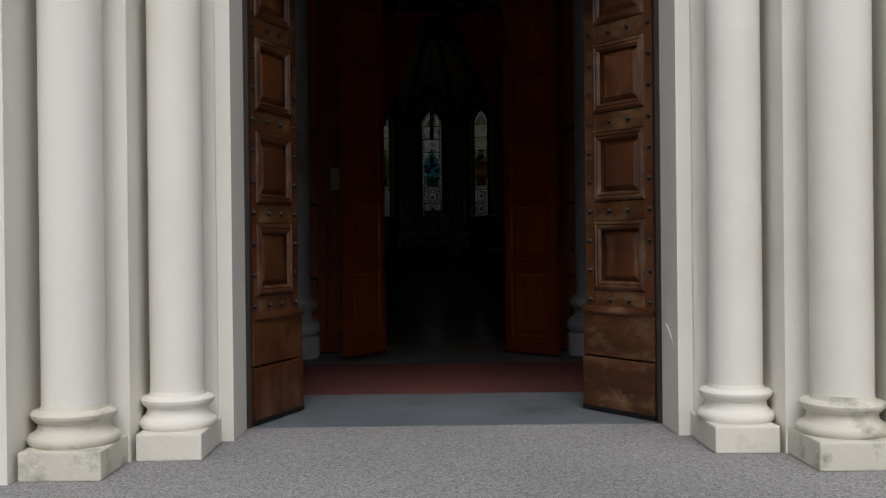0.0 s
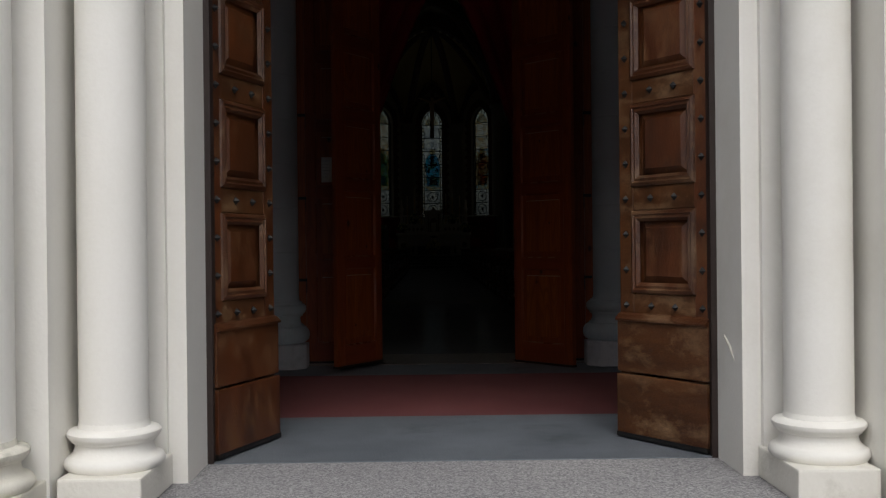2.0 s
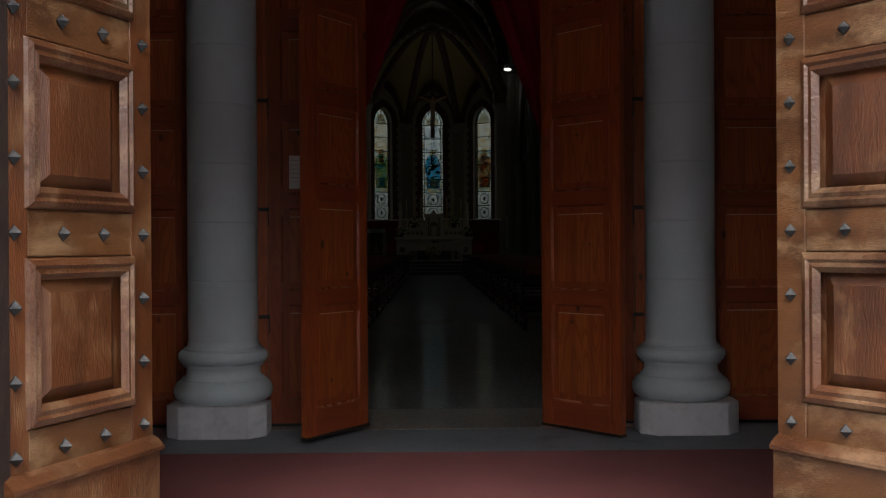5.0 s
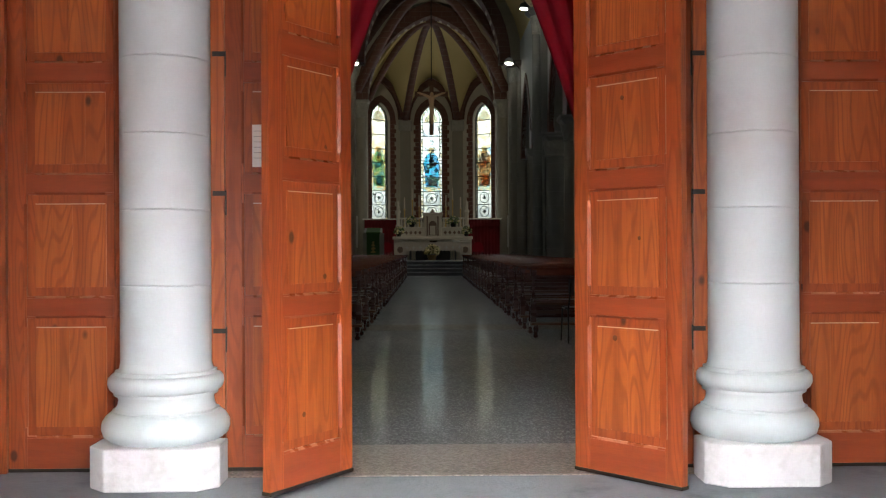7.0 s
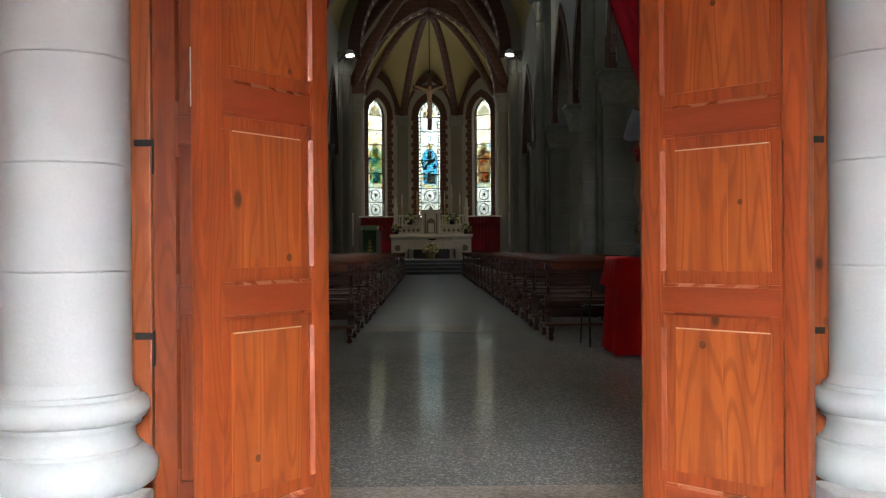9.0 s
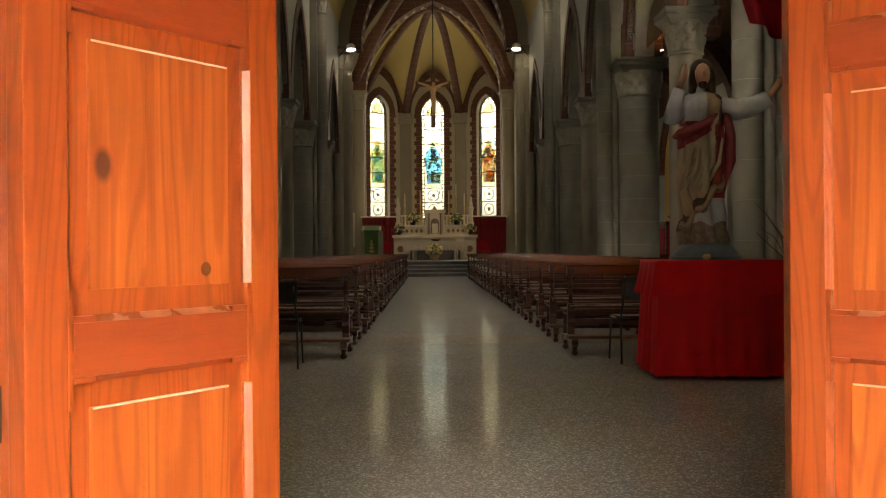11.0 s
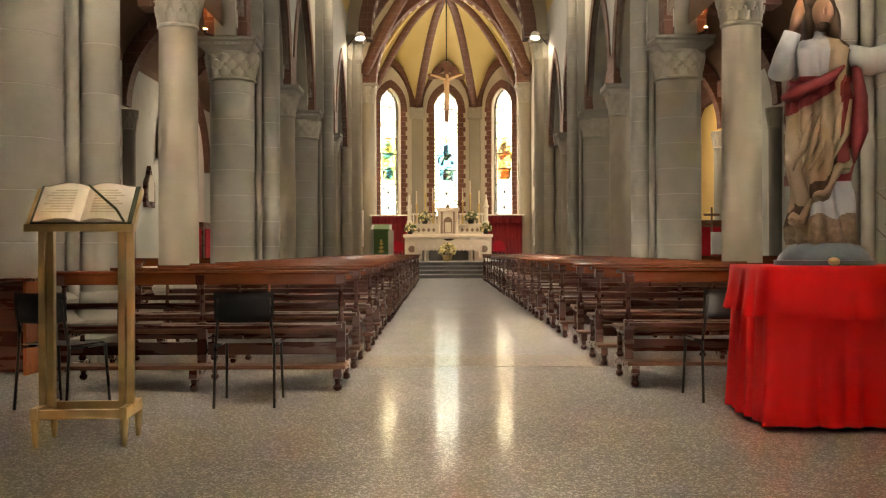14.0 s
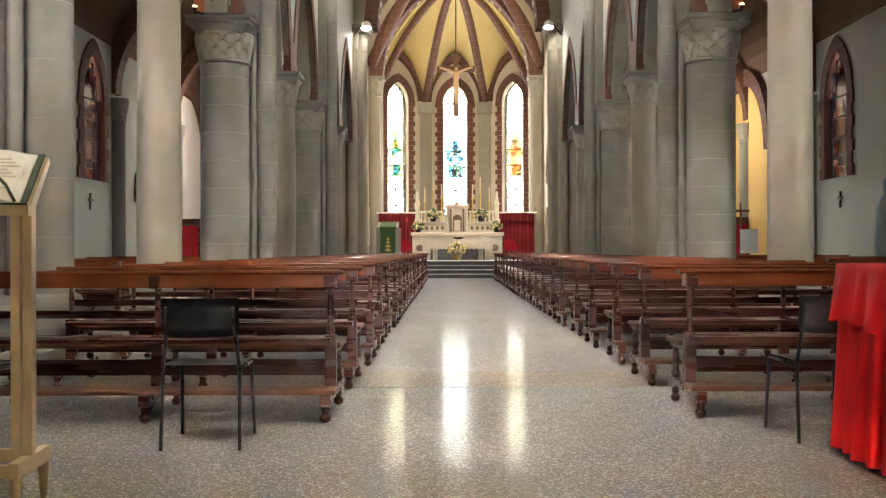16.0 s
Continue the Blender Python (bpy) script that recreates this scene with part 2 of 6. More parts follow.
def worn_wood(name, dark, lit, bare, stretch):
    """Old varnish, dark in places, rubbed through to pale wood in others."""
    m = mat(name, dark, lit, 1.3, 0.38, 0.32, 60, stretch=stretch, stain=tuple(0.8 * c for c in dark), stain_scale=1.9)
    n, l = m.node_tree.nodes, m.node_tree.links
    b = n["Principled BSDF"]
    src = b.inputs["Base Color"].links[0].from_socket
    geo = n.new("ShaderNodeNewGeometry")
    mp = n.new("ShaderNodeMapping")
    mp.inputs["Scale"].default_value = tuple(0.5 + 0.5 * s ** 0.5 for s in stretch)
    l.new(geo.outputs["Position"], mp.inputs["Vector"])
    ns = n.new("ShaderNodeTexNoise")
    ns.inputs["Scale"].default_value, ns.inputs["Detail"].default_value = 4.5, 9
    ns.inputs["Roughness"].default_value, ns.inputs["Distortion"].default_value = 0.72, 0.15
    l.new(mp.outputs[0], ns.inputs["Vector"])
    rp = n.new("ShaderNodeMapRange")
    rp.inputs["From Min"].default_value, rp.inputs["From Max"].default_value = 0.5, 0.72
    rp.inputs["To Max"].default_value = 0.85
    l.new(ns.outputs["Fac"], rp.inputs["Value"])
    mx = n.new("ShaderNodeMix")
    mx.data_type = "RGBA"
    l.new(rp.outputs[0], mx.inputs["Factor"])
    l.new(src, mx.inputs["A"])
    mx.inputs["B"].default_value = (*bare, 1)
    l.new(mx.outputs["Result"], b.inputs["Base Color"])
    rg = n.new("ShaderNodeMapRange")
    rg.inputs["To Min"].default_value, rg.inputs["To Max"].default_value = 0.34, 0.62
    l.new(rp.outputs[0], rg.inputs["Value"])
    l.new(rg.outputs[0], b.inputs["Roughness"])
    return m


M = {}
M["facade"] = mat("cream_plaster", (0.74, 0.715, 0.65), (0.82, 0.80, 0.75), 1.3, 0.75, 0.12, 60, stain=(0.70, 0.67, 0.6), stain_scale=0.7)
M["facade_dirty"] = mat("stained_plaster", (0.60, 0.57, 0.49), (0.72, 0.69, 0.6), 5, 0.8, 0.25, 60, stain=(0.30, 0.30, 0.24), stain_scale=6)
M["facade_worn"] = mat("faintly_stained_plaster", (0.68, 0.65, 0.575), (0.78, 0.75, 0.68), 5, 0.78, 0.2, 60, stain=(0.52, 0.49, 0.41), stain_scale=4)
M["ground"] = speckled("rough_concrete", (0.30, 0.29, 0.285), (0.19, 0.185, 0.19), (0.42, 0.41, 0.40), 150, 0.85, (0.7, 0.7, 0.74))
M["sill"] = mat("worn_grey_stone", (0.125, 0.14, 0.155), (0.21, 0.23, 0.25), 5, 0.6, 0.35, 45, stain=(0.095, 0.108, 0.12), stain_scale=2.5)
M["threshold"] = mat("worn_blue_grey_threshold", (0.075, 0.086, 0.10), (0.17, 0.187, 0.205), 4, 0.65, 0.5, 110, stain=(0.07, 0.08, 0.09), stain_scale=2)
M["carpet"] = mat("red_carpet", (0.18, 0.048, 0.048), (0.245, 0.076, 0.072), 1.5, 0.95, 0.5, 300, rough_var=0.02)
M["floor"] = speckled("polished_terrazzo", (0.295, 0.292, 0.288), (0.215, 0.214, 0.213), (0.52, 0.515, 0.50), 105, 0.125, (0.78, 0.8, 0.84))
M["tanfloor"] = speckled("tan_terrazzo", (0.315, 0.29, 0.26), (0.23, 0.21, 0.19), (0.52, 0.49, 0.45), 105, 0.125)
M["strip"] = speckled("brown_terrazzo", (0.25, 0.19, 0.15), (0.15, 0.11, 0.09), (0.38, 0.32, 0.27), 80, 0.3)
M["oldwood"] = worn_wood("weathered_dark_wood", (0.020, 0.0055, 0.002), (0.13, 0.038, 0.010), (0.165, 0.078, 0.03), (5, 5, 0.9))
M["oldwood_pale"] = worn_wood("sun_bleached_wood", (0.024, 0.0078, 0.003), (0.12, 0.046, 0.015), (0.235, 0.14, 0.068), (1.2, 1.2, 7))
M["oldwood_trim"] = worn_wood("worn_wood_moulding", (0.022, 0.007, 0.0025), (0.11, 0.038, 0.014), (0.20, 0.115, 0.058), (2, 2, 2))
M["postwood"] = mat("dark_door_post", (0.016, 0.009, 0.007), (0.035, 0.019, 0.014), 6, 0.6, 0.3, 50, stretch=(5, 5, 0.8))
M["redwood"] = pine("varnished_pine", (0.19, 0.034, 0.008), (0.465, 0.127, 0.026), (0.15, 0.026, 0.008))
M["redwood_dark"] = pine("varnished_pine_frame", (0.17, 0.029, 0.008), (0.36, 0.080, 0.016), (0.14, 0.023, 0.007), 1.3)
M["redwood_rail"] = mat("varnished_pine_rail", (0.17, 0.028, 0.009), (0.28, 0.055, 0.014), 2.5, 0.4, 0.12, 30, stretch=(0.6, 0.6, 6), coat=0.08)
# wear plus a painted highlight: paler than the rail it edges
M["chamfer"] = mat("worn_highlit_edge", (0.20, 0.045, 0.016), (0.36, 0.15, 0.09), 14, 0.28, 0.1, 60, coat=0.35)
M["knot"] = mat("wood_knot", (0.09, 0.022, 0.008), (0.14, 0.035, 0.01), 20, 0.5, 0.1, 60)
M["wornglint"] = mat("worn_glint_edge", (0.45, 0.33, 0.27), (0.6, 0.5, 0.45), 20, 0.6, 0.2, 60)
M["blocker_grey"] = mat("grey_render", (0.28, 0.27, 0.25), (0.36, 0.35, 0.33), 0.6, 0.9, 0.1, 30)
M["iron"] = mat("black_iron", (0.018, 0.018, 0.02), (0.04, 0.038, 0.036), 15, 0.5, 0.3, 60, metal=0.7)
M["greystone"] = mat("painted_grey_stone", (0.455, 0.505, 0.52), (0.555, 0.605, 0.62), 2, 0.6, 0.1, 80, stain=(0.46, 0.49, 0.50), stain_scale=1.6)
M["plinth"] = mat("pale_pink_stone", (0.50, 0.48, 0.49), (0.62, 0.59, 0.6), 6, 0.65, 0.15, 80, stain=(0.44, 0.42, 0.42), stain_scale=7)
M["stone"] = mat("grey_sandstone", (0.195, 0.197, 0.178), (0.26, 0.256, 0.228), 1.3, 0.75, 0.15, 60, stain=(0.175, 0.177, 0.16), stain_scale=0.9)
M["stoneplain"] = mat("buff_sandstone", (0.235, 0.215, 0.172), (0.295, 0.268, 0.215), 1.3, 0.78, 0.15, 60)
M["joint"] = mat("pale_mortar", (0.30, 0.295, 0.265), (0.37, 0.36, 0.325), 8, 0.8, 0.1, 60)
M["carved"] = mat("carved_stone", (0.235, 0.225, 0.19), (0.35, 0.335, 0.285), 6, 0.8, 0.3, 50)
M["brick"] = blocks("red_brick", (0.085, 0.033, 0.022), (0.14, 0.056, 0.036), (0.15, 0.10, 0.075), 0.55, 0.28)
M["brickplain"] = mat("red_brick_piece", (0.095, 0.035, 0.025), (0.19, 0.078, 0.05), 3, 0.8, 0.25, 40, own=True)
M["plaster"] = mat("interior_plaster", (0.44, 0.40, 0.31), (0.52, 0.47, 0.37), 0.8, 0.85, 0.06, 50, stain=(0.41, 0.365, 0.28), stain_scale=0.5)
# darkened to cut the light bounced inside the vestibule
M["vestibule"] = mat("darkened_vestibule_plaster", (0.30, 0.27, 0.24), (0.38, 0.34, 0.3), 0.8, 0.85, 0.06, 50)
M["plaster_grey"] = mat("grey_plaster", (0.42, 0.44, 0.42), (0.5, 0.51, 0.48), 0.8, 0.85, 0.06, 50)
M["yellow"] = mat("yellow_vault_plaster", (0.54, 0.43, 0.18), (0.61, 0.50, 0.23), 0.6, 0.85, 0.05, 50)
M["ochre"] = mat("ochre_wall", (0.60, 0.40, 0.14), (0.68, 0.47, 0.18), 0.8, 0.85, 0.05, 50)
M["pinkwall"] = mat("pale_pink_wall", (0.66, 0.60, 0.57), (0.74, 0.68, 0.64), 0.8, 0.85, 0.05, 50)
M["darkvault"] = mat("brown_vault_paint", (0.14, 0.085, 0.055), (0.20, 0.125, 0.08), 1.2, 0.85, 0.05, 40)
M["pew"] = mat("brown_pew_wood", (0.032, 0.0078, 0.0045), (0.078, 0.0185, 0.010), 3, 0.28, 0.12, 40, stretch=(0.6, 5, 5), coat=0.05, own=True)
# tops lighter than bodies: the light they catch is in the colour
M["pewtop"] = mat("polished_lit_pew_top", (0.10, 0.023, 0.009), (0.19, 0.05, 0.018), 3, 0.24, 0.08, 40, stretch=(0.5, 6, 6), coat=0.2, own=True)
M["pewworn"] = mat("worn_pew_board", (0.085, 0.034, 0.019), (0.15, 0.068, 0.04), 4, 0.5, 0.12, 40, stretch=(0.6, 6, 6), own=True)
M["marble"] = mat("white_marble", (0.62, 0.58, 0.5), (0.74, 0.70, 0.62), 3, 0.4, 0.03, 30)
M["marbledark"] = mat("dark_marble_inlay", (0.16, 0.11, 0.09), (0.26, 0.18, 0.14), 5, 0.4, 0.03, 30)
M["lace"] = mat("white_lace_cloth", (0.62, 0.55, 0.48), (0.76, 0.70, 0.63), 25, 0.9, 0.3, 120)
M["redcloth"] = mat("red_table_cloth", (0.56, 0.006, 0.010), (0.70, 0.012, 0.016), 2, 0.75, 0.12, 250, rough_var=0.03)
M["curtain"] = mat("crimson_curtain", (0.26, 0.008, 0.02), (0.36, 0.014, 0.03), 2, 0.85, 0.2, 200)
M["cover"] = mat("dark_green_binding", (0.012, 0.028, 0.014), (0.022, 0.045, 0.022), 8, 0.6, 0.1, 90)
M["drape"] = mat("dark_red_drape", (0.15, 0.005, 0.01), (0.21, 0.009, 0.016), 2, 0.85, 0.2, 200)
M["green"] = mat("green_cloth", (0.035, 0.085, 0.02), (0.055, 0.12, 0.03), 6, 0.85, 0.15, 150)
M["gold"] = mat("gilt", (0.55, 0.38, 0.12), (0.7, 0.5, 0.2), 8, 0.35, 0.1, 60, metal=0.8)
M["leaf"] = mat("plant_leaf", (0.03, 0.07, 0.02), (0.08, 0.14, 0.04), 20, 0.5, 0.1, 60)
M["petal"] = mat("pale_yellow_petals", (0.72, 0.60, 0.22), (0.85, 0.80, 0.55), 20, 0.7, 0.1, 60)
M["white"] = mat("white_paper", (0.70, 0.69, 0.66), (0.78, 0.77, 0.74), 4, 0.8, 0.02, 60)
M["faintprint"] = mat("faint_book_print", (0.50, 0.47, 0.42), (0.56, 0.53, 0.48), 60, 0.8, 0.0, 60)
M["print"] = mat("grey_print", (0.25, 0.25, 0.25), (0.4, 0.4, 0.4), 60, 0.8, 0.0, 60)
M["lightwood"] = mat("pale_beech", (0.40, 0.28, 0.13), (0.50, 0.36, 0.18), 3, 0.45, 0.08, 40, stretch=(6, 6, 0.5))
M["plastic"] = mat("black_plastic", (0.035, 0.04, 0.045), (0.055, 0.06, 0.065), 8, 0.38, 0.06, 150)
M["tube"] = mat("black_steel_tube", (0.02, 0.02, 0.022), (0.03, 0.03, 0.033), 8, 0.3, 0.02, 60, metal=0.6)
M["robe"] = mat("painted_cream_robe", (0.28, 0.215, 0.14), (0.37, 0.29, 0.20), 4, 0.6, 0.1, 40)
M["robewhite"] = mat("painted_white_tunic", (0.34, 0.39, 0.43), (0.44, 0.49, 0.53), 4, 0.6, 0.1, 40)
M["robered"] = mat("painted_red_mantle", (0.20, 0.018, 0.024), (0.30, 0.032, 0.04), 4, 0.6, 0.1, 40)
M["skin"] = mat("painted_flesh", (0.36, 0.20, 0.13), (0.45, 0.26, 0.17), 6, 0.5, 0.05, 40)
M["hair"] = mat("painted_brown_hair", (0.05, 0.03, 0.018), (0.09, 0.055, 0.03), 12, 0.6, 0.3, 60)
M["paleblue"] = mat("painted_pale_blue_mantle", (0.28, 0.42, 0.50), (0.36, 0.50, 0.58), 4, 0.55, 0.1, 40)
M["lacehem"] = mat("painted_brown_lace", (0.12, 0.09, 0.06), (0.30, 0.25, 0.18), 30, 0.6, 0.4, 70)
M["bluebase"] = mat("painted_blue_grey_base", (0.05, 0.09, 0.12), (0.11, 0.17, 0.21), 5, 0.4, 0.05, 40)
M["crosswood"] = mat("cross_wood", (0.08, 0.035, 0.02), (0.13, 0.06, 0.03), 6, 0.5, 0.1, 40)
M["corpus"] = mat("painted_corpus", (0.50, 0.33, 0.19), (0.6, 0.41, 0.25), 6, 0.5, 0.05, 40)
M["lead"] = mat("lead_bar", (0.02, 0.02, 0.022), (0.035, 0.035, 0.035), 10, 0.6, 0.1, 60, metal=0.3)
M["glassborder"] = stained("leaded_white_border", [(0.31, 0.33, 0.31), (0.30, 0.27, 0.20), (0.32, 0.33, 0.31), (0.26, 0.28, 0.25)], 11, 0.02)
M["glassclear"] = stained("leaded_pale_glass", [(0.26, 0.30, 0.25), (0.29, 0.28, 0.21), (0.19, 0.27, 0.29), (0.28, 0.23, 0.15), (0.31, 0.32, 0.30), (0.13, 0.20, 0.25)], 9, 0.055)
M["glasswhite"] = stained("leaded_white_glass", [(0.32, 0.33, 0.32), (0.28, 0.29, 0.28), (0.33, 0.34, 0.31), (0.24, 0.26, 0.26)], 7, 0.035)
M["glassgold"] = stained("leaded_gold_glass", [(0.33, 0.31, 0.23), (0.32, 0.26, 0.17), (0.34, 0.34, 0.30), (0.31, 0.33, 0.32), (0.16, 0.24, 0.29)], 12, 0.05)
M["glasscanopy"] = stained("leaded_canopy_tint", [(0.9, 0.85, 0.7), (0.85, 0.7, 0.5), (0.95, 0.93, 0.85), (0.6, 0.7, 0.75)], 12, 0.05)
M["glassblue"] = stained("leaded_blue_glass", [(0.30, 0.66, 0.90), (0.26, 0.72, 0.90), (0.30, 0.55, 0.82), (0.5, 0.8, 0.95)], 7, 0.03)
M["glassred"] = stained("leaded_red_glass", [(0.90, 0.34, 0.25), (0.95, 0.6, 0.35), (0.82, 0.30, 0.28), (0.95, 0.8, 0.6)], 7, 0.03)
M["glassgreen"] = stained("leaded_green_glass", [(0.46, 0.74, 0.52), (0.68, 0.80, 0.46), (0.42, 0.70, 0.76), (0.84, 0.80, 0.56)], 8, 0.03)
M["glassbrown"] = stained("leaded_brown_glass", [(0.70, 0.54, 0.42), (0.58, 0.45, 0.36), (0.82, 0.68, 0.54), (0.52, 0.52, 0.47)], 9, 0.03)
M["glassflesh"] = stained("leaded_amber_glass", [(0.85, 0.68, 0.48), (0.8, 0.62, 0.4), (0.88, 0.74, 0.58)], 6)
M["halo"] = stained("leaded_bright_amber", [(0.95, 0.85, 0.6), (0.92, 0.8, 0.52)], 4)
M["lampglow"] = glow("spotlight_lens", (1.0, 0.95, 0.85), 0.5)
M["lampwarm"] = glow("warm_spotlight_lens", (1.0, 0.55, 0.28), 0.15)
M["glassaisle"] = stained("leaded_dark_amber_glass", [(0.42, 0.2, 0.08), (0.2, 0.09, 0.2), (0.5, 0.36, 0.22), (0.12, 0.09, 0.2), (0.6, 0.52, 0.44), (0.3, 0.1, 0.07)], 9)
M["candle"] = mat("wax", (0.62, 0.55, 0.42), (0.7, 0.63, 0.5), 6, 0.5, 0.02, 40)
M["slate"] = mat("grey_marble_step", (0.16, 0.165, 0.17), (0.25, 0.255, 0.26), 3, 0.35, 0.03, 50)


M["aislewall"] = mat("pale_green_plaster", (0.50, 0.54, 0.50), (0.58, 0.61, 0.57), 0.8, 0.85, 0.06, 50, stain=(0.46, 0.49, 0.45), stain_scale=0.8)
# risers darker than the treads, their shade put into the colour
M["riser"] = mat("shaded_marble_riser", (0.06, 0.062, 0.065), (0.10, 0.102, 0.105), 3, 0.35, 0.03, 50)
for k in ("pewworn", "redcloth", "curtain"):
    M[k].node_tree.nodes["Principled BSDF"].inputs["Specular IOR Level"].default_value = 0.2


# ---- mesh helpers ----
def cube(bm, x0, x1, y0, y1, z0, z1):
    v = [bm.verts.new(p) for p in ((x0, y0, z0), (x1, y0, z0), (x1, y1, z0), (x0, y1, z0), (x0, y0, z1), (x1, y0, z1), (x1, y1, z1), (x0, y1, z1))]
    for f in ((0, 3, 2, 1), (4, 5, 6, 7), (0, 1, 5, 4), (1, 2, 6, 5), (2, 3, 7, 6), (3, 0, 4, 7)):
        bm.faces.new([v[i] for i in f])
    return v


def box(x0, x1, y0, y1, z0, z1, bevel=0.0):
    bm = bmesh.new()
    cube(bm, min(x0, x1), max(x0, x1), min(y0, y1), max(y0, y1), z0, z1)
    if bevel:
        bmesh.ops.bevel(bm, geom=bm.edges[:], offset=bevel, segments=2, affect="EDGES", profile=0.6)
    return bm


def lathe_into(bm, profile, cx=0, cy=0, seg=24, a0=0.0, a1=2 * math.pi, sx=1.0, sy=1.0):
    """Spin (radius, z) pairs about a vertical axis."""
    full = abs(a1 - a0 - 2 * math.pi) < 1e-6
    n = seg if full else seg + 1
    rings = []
    for r, z in profile:
        rings.append([bm.verts.new((cx + sx * r * math.cos(a0 + (a1 - a0) * i / seg), cy + sy * r * math.sin(a0 + (a1 - a0) * i / seg), z)) for i in range(n)])
    for a, b in zip(rings, rings[1:]):
        for i in range(seg):
            j = (i + 1) % n
            bm.faces.new((a[i], a[j], b[j], b[i]))
    for f in bm.faces:
        f.smooth = True
    for k in range(1, len(profile) - 1):
        a = Vector(profile[k]) - Vector(profile[k - 1])
        b = Vector(profile[k + 1]) - Vector(profile[k])
        if a.length > 1e-6 and b.length > 1e-6 and a.angle(b) > radians(42):
            for i in range(seg):
                e = bm.edges.get((rings[k][i], rings[k][(i + 1) % n]))
                if e:
                    e.smooth = False
    if full:
        for ring, turn in ((rings[0], True), (rings[-1], False)):
            cap = [bm.verts.new(v.co) for v in ring]
            bm.faces.new(list(reversed(cap)) if turn else cap)
    return bm


def lathe(profile, cx=0, cy=0, seg=24, **k):
    return lathe_into(bmesh.new(), profile, cx, cy, seg, **k)


def prism(points, axis, a, b):
    """Extrude a flat outline (list of 2D points) along an axis from a to b."""
    bm = bmesh.new()
    def place(p, t):
        return {"x": (t, p[0], p[1]), "y": (p[0], t, p[1]), "z": (p[0], p[1], t)}[axis]
    va = [bm.verts.new(place(p, a)) for p in points]
    vb = [bm.verts.new(place(p, b)) for p in points]
    bm.faces.new(va)
    bm.faces.new(list(reversed(vb)))
    n = len(points)
    for i in range(n):
        bm.faces.new((va[i], vb[i], vb[(i + 1) % n], va[(i + 1) % n]))
    bmesh.ops.recalc_face_normals(bm, faces=bm.faces[:])
    return bm


def sweep(points, r, seg=8, taper=None):
    """A round bar along points."""
    bm = bmesh.new()
    rings = []
    pts = [Vector(p) for p in points]
    for i, p in enumerate(pts):
        d = (pts[min(i + 1, len(pts) - 1)] - pts[max(i - 1, 0)]).normalized()
        s = d.orthogonal().normalized() if i == 0 else (s - d * s.dot(d)).normalized()
        u = d.cross(s)
        rr = r if taper is None else taper[i]
        rings.append([bm.verts.new(p + rr * (math.cos(2 * math.pi * k / seg) * s + math.sin(2 * math.pi * k / seg) * u)) for k in range(seg)])
    for a, b in zip(rings, rings[1:]):
        for i in range(seg):
            bm.faces.new((a[i], a[(i + 1) % seg], b[(i + 1) % seg], b[i]))
    bm.faces.new(list(reversed(rings[0])))
    bm.faces.new(rings[-1])
    for f in bm.faces:
        f.smooth = True
    return bm


def arch_points(a, b, spring, rise, n=10):
    """A pointed arch from (a, spring) to (b, spring), apex rise above."""
    half, mid = abs(b - a) / 2, (a + b) / 2
    r = (half * half + rise * rise) / (2 * half)
    sgn = 1 if b > a else -1
    left = []
    t1 = math.asin(min(1, rise / r))
    for i in range(n + 1):
        t = t1 * i / n
        left.append((a + sgn * (r - r * math.cos(t)), spring + r * math.sin(t)))
    right = [(2 * mid - p[0], p[1]) for p in reversed(left[:-1])]
    return left + right


def mesh_of(bm, name, material):
    me = bpy.data.meshes.new(name)
    bm.to_mesh(me)
    bm.free()
    if isinstance(material, (list, tuple)):
        for m in material:
            me.materials.append(m)
    else:
        me.materials.append(material)
    return me


def part(name, bm, material, parent=None, label=""):
    ob = new(name, mesh_of(bm, name, material))
    if parent:
        ob.parent = parent
    if label:
        ob["label"] = label
    return ob


def thing(name, label, category, group="", m=None):
    ob = new(name)
    tagged(ob, label, category, group)
    ob.empty_display_size = 0.1
    if m is not None:
        ob.matrix_basis = m
    return ob


def struct(name, bm, material, label, category):
    return tagged(part(name, bm, material), label, category, "", "structure")


